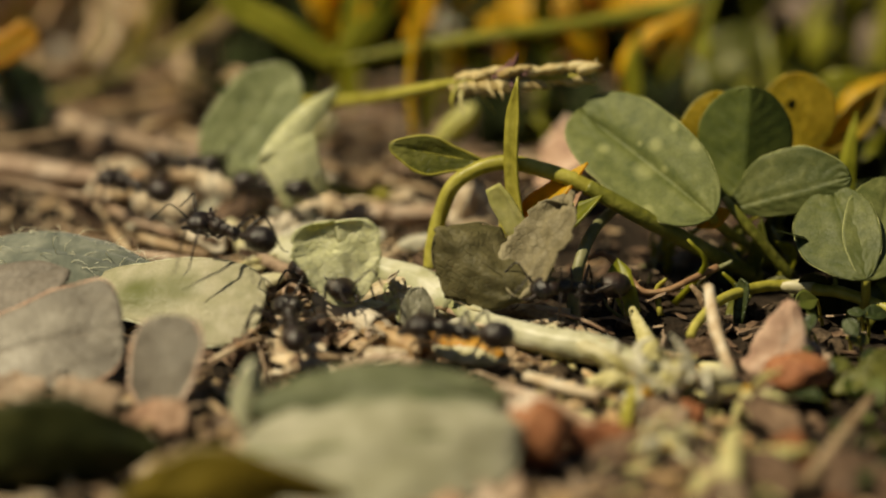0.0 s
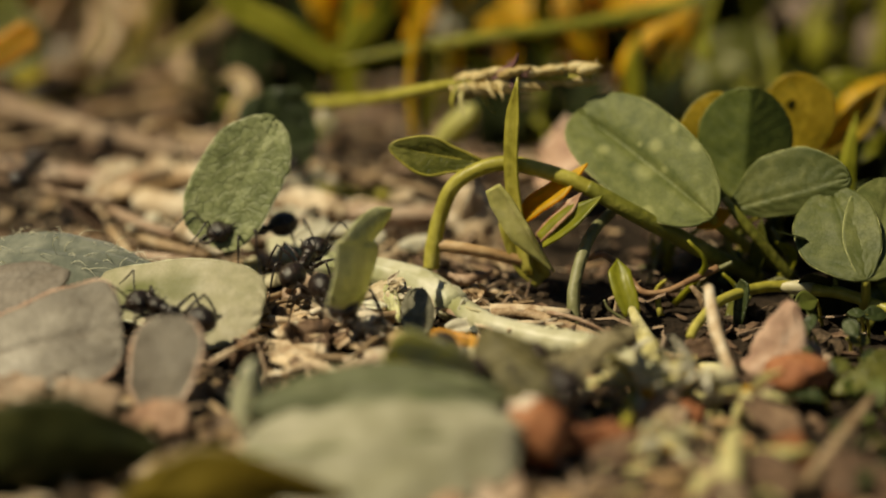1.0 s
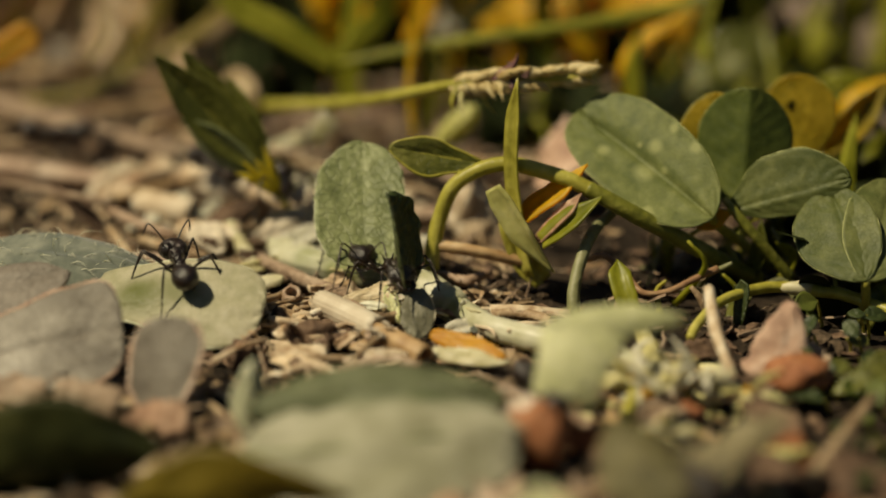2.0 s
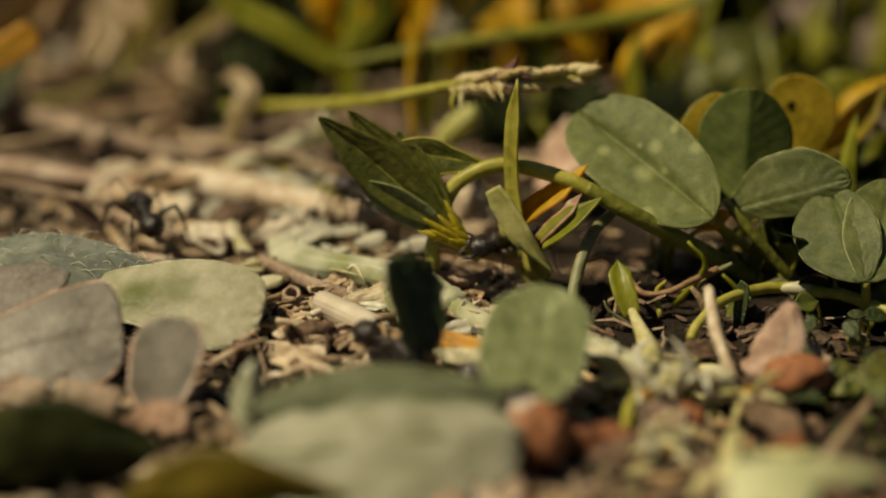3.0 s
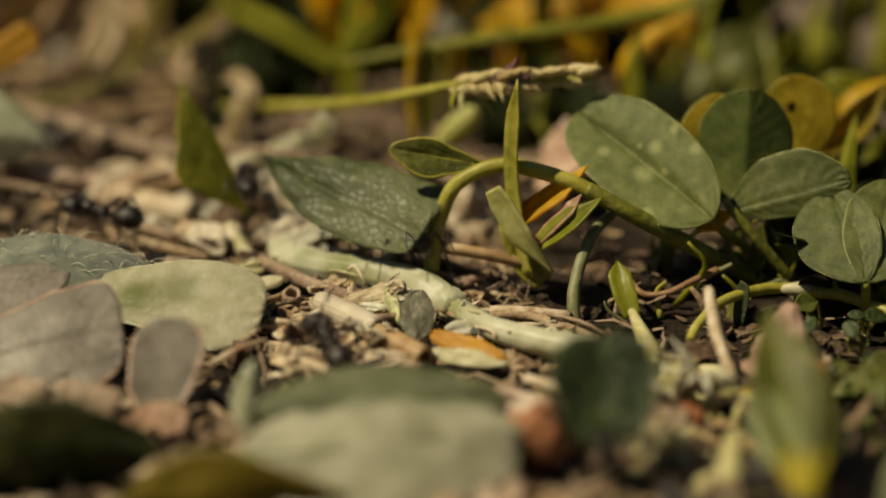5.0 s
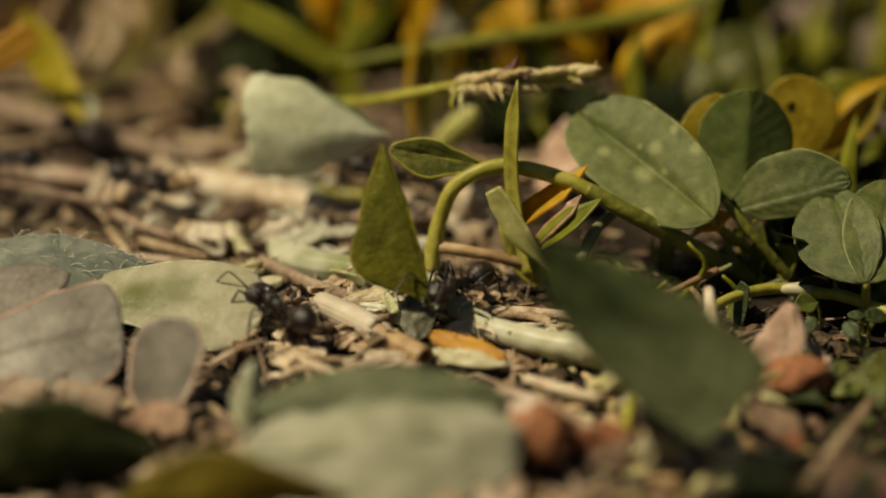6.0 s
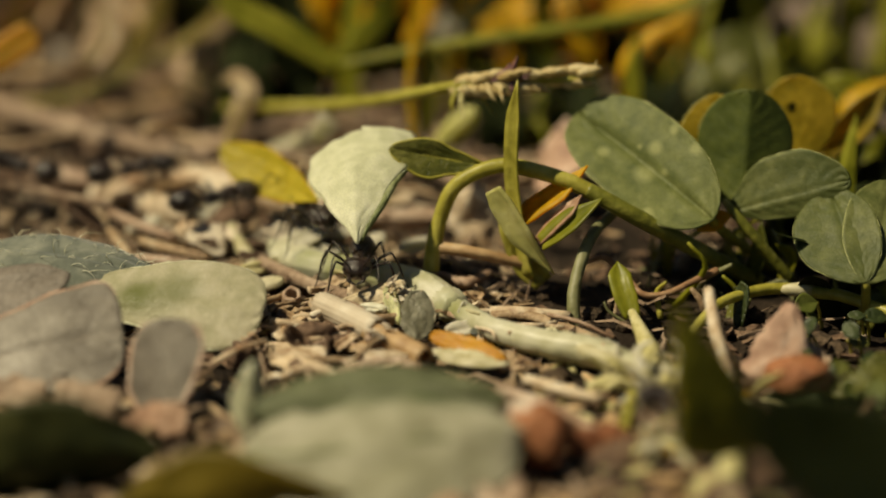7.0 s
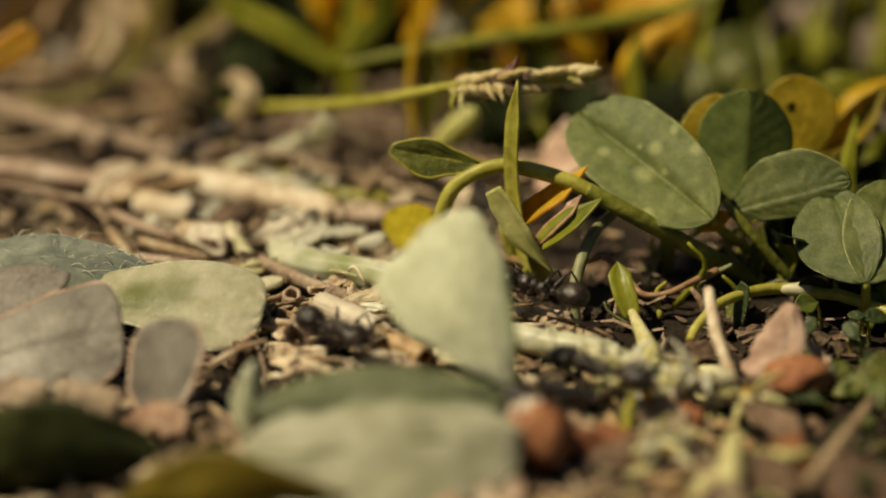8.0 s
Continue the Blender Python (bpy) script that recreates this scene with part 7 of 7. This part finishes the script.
    march(carriers[2], [
        (0, -10.6, 157.2, -54), (0.1, -9.2, 156.7, -57), (0.2, -9.7, 153.2, -59), (0.3, -10.1, 154.3, -62), (0.4, -8.4, 153.2, -66), (0.5, -8.1, 150.3, -70),
        (0.6, -6.7, 149.4, -62), (0.7, -6.1, 144.6, -54), (0.8, -3.6, 145.5, -59), (0.9, -1.7, 143.4, -65), (1, 1.2, 140.9, -70), (1.2, 2.2, 132.2, -54),
        (1.5, 5.6, 125.1, -62), (2, 7.3, 109.5, -63), (2.6, 6.8, 96.8, -60), (8, 7.2, 96.3, -62)])
    march(carriers[3], [
        (0, 11.8, 155.7, -165), (0.2, 11.9, 155.4, -155), (0.3, 12.1, 154.6, -150), (0.4, 11.2, 146.6, -130), (0.5, 10.3, 144.3, -110), (0.7, 6.8, 142.1, -54),
        (1, 8.5, 138.6, -70), (1.2, 9.4, 135.8, -54), (1.5, 11.8, 132.8, -62), (1.7, 14.8, 128.3, -70), (2.2, 18.0, 117.7, -70), (2.8, 21.6, 108.1, -70),
        (3.4, 21.3, 96.3, -69), (8, 21.4, 95.5, -62)])
    march(carriers[4], [
        (0, -49.1, 207.9, -54), (0.4, -41.9, 218.7, -66), (0.5, -39.8, 210.7, -70), (0.7, -39.2, 215.9, -54), (0.8, -31.8, 203.2, -62), (0.9, -26.0, 200.2, -66),
        (1, -16.4, 191.0, -70), (1.2, -16.9, 178.6, -54), (1.3, -14.5, 177.1, -57), (1.4, -9.6, 175.7, -59), (1.5, -6.9, 174.3, -62), (1.7, -5.1, 165.6, -70),
        (2.2, -4.6, 160.2, -70), (2.8, -4.1, 153.0, -70), (3, -4.3, 144.3, -54), (3.2, -1.4, 140.3, -62), (3.3, -1.0, 140.6, -65), (3.5, 1.9, 139.5, -70),
        (3.8, 5.6, 137.1, -62), (4, 8.0, 135.5, -70), (4.2, 6.8, 134.1, -54), (4.5, 7.3, 134.0, -62), (4.7, 6.7, 135.0, -70), (5.3, 16.5, 120.1, -70),
        (5.8, 19.0, 115.4, -70), (6, 19.3, 113.4, -69), (6.6, 22.3, 102.2, -67), (8, 21.5, 96.1, -62)])
    march(carriers[5], [
        (0, -60.0, 227.7, -54), (1.2, -40.6, 217.7, -54), (1.4, -32.0, 220.3, -59), (1.5, -32.3, 208.7, -62), (1.6, -26.6, 211.2, -66), (1.7, -23.3, 188.8, -70),
        (2.2, -10.4, 181.9, -93), (2.8, 2.9, 177.7, -120), (3, 6.2, 165.9, -150), (3.1, 10.3, 166.0, -145), (3.2, 11.2, 161.7, -140), (3.3, 9.5, 160.4, -117),
        (3.4, 10.2, 156.2, -93), (3.5, 10.3, 154.2, -70), (3.6, 11.7, 152.0, -67), (3.7, 12.5, 149.5, -65), (3.8, 12.6, 145.8, -62), (3.9, 13.9, 143.7, -66),
        (4, 15.3, 138.6, -70), (4.1, 14.8, 139.1, -62), (4.2, 13.7, 132.9, -54), (4.3, 15.1, 129.6, -57), (4.4, 19.1, 130.9, -59), (4.5, 20.6, 132.0, -62),
        (4.6, 20.1, 128.6, -66), (4.7, 21.0, 124.9, -70), (5.3, 24.7, 113.7, -70), (6, 29.3, 103.3, -68), (8, 29.9, 100.6, -62)])
    march(carriers[6], [
        (0, -72.2, 208.3, -54), (2.8, -57.9, 213.5, -70), (3.2, -40.6, 216.8, -62), (3.3, -35.1, 196.8, -65), (3.4, -31.2, 208.8, -67), (3.5, -28.9, 205.4, -70),
        (3.7, -25.2, 203.0, -65), (3.8, -21.7, 200.9, -62), (4, -15.9, 189.1, -70), (4.1, -12.7, 179.0, -62), (4.2, -9.9, 181.2, -54), (4.3, -8.3, 175.1, -57),
        (4.5, -8.2, 174.2, -62), (4.6, -9.2, 178.8, -66), (4.7, -9.3, 181.8, -70), (5.2, 1.8, 156.4, -70), (5.8, 10.1, 139.4, -70), (5.9, 14.9, 129.0, -62),
        (6, 17.8, 127.8, -54), (6.1, 19.3, 127.6, -58), (6.2, 21.2, 131.3, -62), (6.3, 23.7, 128.8, -65), (6.4, 24.6, 126.1, -67), (6.5, 24.0, 119.5, -70),
        (6.6, 21.8, 116.7, -67), (6.7, 23.4, 115.5, -65), (6.8, 24.5, 114.6, -62), (7, 28.0, 114.2, -70), (7.1, 29.1, 114.6, -62), (7.3, 33.2, 107.5, -58),
        (7.6, 38.6, 101.3, -70), (8, 39.3, 99.8, -62)])
    march(carriers[7], [
        (0, -70.4, 207.4, -54), (3.7, -55.8, 209.6, -54), (4.1, -38.4, 208.8, -62), (4.2, -36.3, 207.1, -54), (4.3, -37.2, 200.3, -57), (4.5, -31.6, 193.9, -62),
        (4.6, -30.2, 197.1, -66), (4.7, -27.7, 192.6, -70), (5.2, -14.2, 179.7, -95), (5.8, -1.6, 164.4, -125), (5.9, -2.2, 162.7, -125), (6, 1.5, 157.2, -125),
        (6.1, 1.8, 154.9, -118), (6.2, 5.0, 150.3, -110), (6.3, 3.8, 151.1, -97), (6.4, 7.2, 148.7, -83), (6.5, 5.7, 139.7, -70), (6.6, 7.2, 137.3, -67),
        (6.7, 10.8, 135.2, -65), (6.8, 17.5, 132.8, -62), (6.9, 18.8, 132.4, -66), (7, 23.0, 129.6, -70), (7.2, 26.1, 124.5, -54), (7.3, 29.3, 120.2, -58),
        (7.5, 34.5, 110.8, -60), (7.7, 35.4, 107.1, -56), (8, 35.7, 108.7, -62)])
    march(carriers[8], [
        (0, -68.1, 200.7, -54), (4.7, -53.6, 203.1, -70), (5.2, -30.2, 194.3, -70), (5.8, -9.2, 188.3, -70), (5.9, -6.9, 187.2, -62), (6, -6.8, 186.0, -54),
        (6.2, -5.9, 182.2, -62), (6.3, -6.7, 180.2, -62), (6.4, -5.5, 179.3, -70), (6.5, -5.2, 178.3, -70), (6.6, -9.8, 172.0, -54), (6.7, -9.1, 169.4, -75),
        (6.8, -8.1, 166.5, -95), (6.9, -7.7, 164.5, -94), (7, -7.5, 162.5, -92), (7.1, -8.6, 160.5, -90), (7.2, -9.8, 160.0, -88), (7.3, -7.8, 159.5, -94),
        (7.4, -4.7, 158.0, -100), (7.5, -5.5, 154.3, -85), (7.6, -6.8, 145.1, -70), (7.7, -4.0, 142.5, -62), (7.8, -1.8, 143.6, -54), (7.9, 1.2, 141.6, -58),
        (8, 4.3, 136.6, -62)])
    march(carriers[9], [
        (0, -68.3, 195.4, -54), (5.6, -51.9, 199.8, -62), (6, -39.4, 200.8, -54), (6.2, -33.6, 201.6, -62), (6.3, -31.5, 195.1, -65), (6.4, -28.9, 195.1, -67),
        (6.5, -23.0, 189.9, -70), (6.6, -20.8, 181.4, -54), (6.7, -17.9, 177.8, -58), (6.8, -14.6, 181.5, -62), (6.9, -13.0, 176.2, -66), (7, -12.2, 173.9, -70),
        (7.2, -13.5, 175.2, -54), (7.3, -13.2, 174.4, -58), (7.4, -10.1, 170.3, -62), (7.5, -9.0, 168.2, -66), (7.6, -8.4, 169.0, -70), (7.7, -7.2, 168.2, -62),
        (7.8, -2.4, 170.5, -54), (7.9, -0.7, 168.4, -58), (8, 0.6, 162.8, -62)])
    march(ants[0], [
        (0, -30.5, 180.6, 150), (0.3, -36.3, 189.8, 136), (0.5, -43, 192.8, 149), (0.8, -53.1, 200, 146), (1.4, -69.9, 211.1, 152),
        (8, -78.4, 213.5, 164)])
    march(ants[1], [
        (0, -18.5, 157.1, 150), (0.3, -29.6, 159.9, 137), (0.5, -38.2, 175.4, 120), (0.7, -41.9, 181.5, 111), (1, -42.2, 186, 87),
        (1.2, -41.6, 187, 105), (1.5, -44.8, 195.8, 132), (2, -59, 206.5, 149), (2.8, -77.9, 215.9, 155), (8, -84.1, 218.4, 158)])
    march(ants[2], [
        (0, -12.7, 148.6, 100), (0.3, -13.3, 149.8, 95), (0.5, -13.6, 151.1, 90), (0.7, -13.2, 155.8, 80), (1, -12.4, 161.4, 75),
        (1.2, -12.1, 164.3, 80), (1.5, -10.9, 161.4, 95), (1.7, -15.3, 172.1, 120), (2.2, -29.2, 195.8, 130), (2.8, -56, 220.9, 145),
        (3.4, -79.5, 231.5, 155), (8, -85.4, 234.3, 154)])
    march(ants[3], [
        (0, 1.2, 146.7, 170), (0.3, -3.9, 144.3, 175), (0.6, -12.1, 144.3, 175), (0.9, -21.6, 149.8, 150), (1, -23.2, 151.1, 150),
        (1.2, -23.6, 151.8, 120), (1.5, -23.5, 153.7, 100), (1.7, -22.7, 155.1, 100), (2.4, -26, 164.3, 130), (2.8, -29.5, 172.1, 150),
        (3, -28.4, 172.9, 110), (3.2, -27.9, 171.3, 100), (3.5, -28.3, 178.8, 80), (3.8, -26.3, 174.6, 110), (4, -26, 172.1, 120),
        (4.5, -29.6, 171.3, 110), (4.7, -29.4, 171.3, 130), (5.3, -40.2, 178.8, 160), (5.8, -52, 186, 155), (8, -63.5, 189.8, 162)])
    march(ants[4], [
        (0, -59.9, 197.9, 5), (2.2, -35.9, 200, -18), (2.8, -12.7, 182.4, -38), (3, -8, 178.5, -60), (3.2, -5.1, 174.6, -70),
        (3.5, -6.6, 172.1, -85), (3.8, -4.5, 159.2, -40), (4, -2.4, 155.1, -35), (4.2, 2.6, 147.9, -68), (4.5, 7.5, 131.1, -66),
        (5, 17.6, 114.9, -57), (5.6, 24.9, 103.7, -60), (8, 25.9, 100.4, -73)])
    march(ants[5], [
        (0, 23.6, 97.3, 102), (3.6, 20.8, 110.9, 124), (4.2, -1, 133.2, 150), (4.5, -9.7, 145.5, 100), (4.7, -9, 144.9, 110),
        (5.3, -10.4, 145.5, 110), (5.8, -11.9, 147.9, 95), (6, -13.9, 152.4, 130), (6.2, -20.2, 162.1, 145), (6.5, -32.4, 170.5, 140),
        (6.8, -41.7, 180.6, 150), (7, -43.2, 187.9, 150), (7.4, -56.8, 197.9, 143), (8, -64.7, 204.3, 141)])
    march(ants[6], [
        (0, -64.7, 189.8, -22), (5.2, -50.4, 184.2, -11), (5.8, -36.2, 184.2, -7), (6.2, -27, 181.5, -87), (6.5, -25.7, 173.7, -20),
        (6.8, -23.2, 178, 15), (7, -22.1, 178, 20), (7.2, -20.7, 175.4, 20), (7.4, -18.5, 166.6, 0), (7.6, -17.1, 163.6, -20),
        (7.8, -13, 159.9, -30), (8, -9.1, 147.9, -50)])
    march(ants[7], [
        (0, -75.8, 200, -21), (5.8, -49.5, 189.8, -16), (6.2, -40.1, 189.8, 5), (6.5, -31.2, 191.4, 0), (6.8, -31.7, 188.9, 20), (7, -31.7, 187, 20),
        (7.2, -31.4, 189.4, 20), (7.4, -30.4, 188.3, 20), (7.6, -27.8, 194.8, 40), (7.8, -24.7, 198.9, 40), (8, -25.3, 197.4, 60)])
    march(ants[8], [
        (0, 37.4, 110.9, 159), (6.5, 27.1, 114.9, 134), (7, 17.6, 131.1, 118), (7.2, 12.5, 141.9, 116), (7.4, 8.8, 149.2, 150),
        (7.6, 7.4, 149.2, 140), (7.8, 6.8, 153.1, 140), (8, 8.4, 156.4, 150)])
    march(ants[9], [
        (0, 40.3, 108.7, 155), (7, 27.1, 114.9, 132), (7.4, 20.2, 131.1, 113), (7.6, 17.8, 136.9, 150), (7.8, 14.7, 131.1, 150), (8, 12.3, 139.7, 150)])
    march(ants[10], [
        (0, -74.4, 184.2, 19), (3.2, -52.3, 191.8, 0), (3.6, -34.5, 184.2, -16), (3.8, -25.9, 184.2, -20), (4, -24.2, 177.1, -60),
        (4.2, -28.2, 174.6, -80), (4.5, -33.9, 184.2, -160), (5, -51.2, 200, -217), (5.6, -69.9, 211.1, -208), (8, -77.1, 213.5, -198)])


motions()
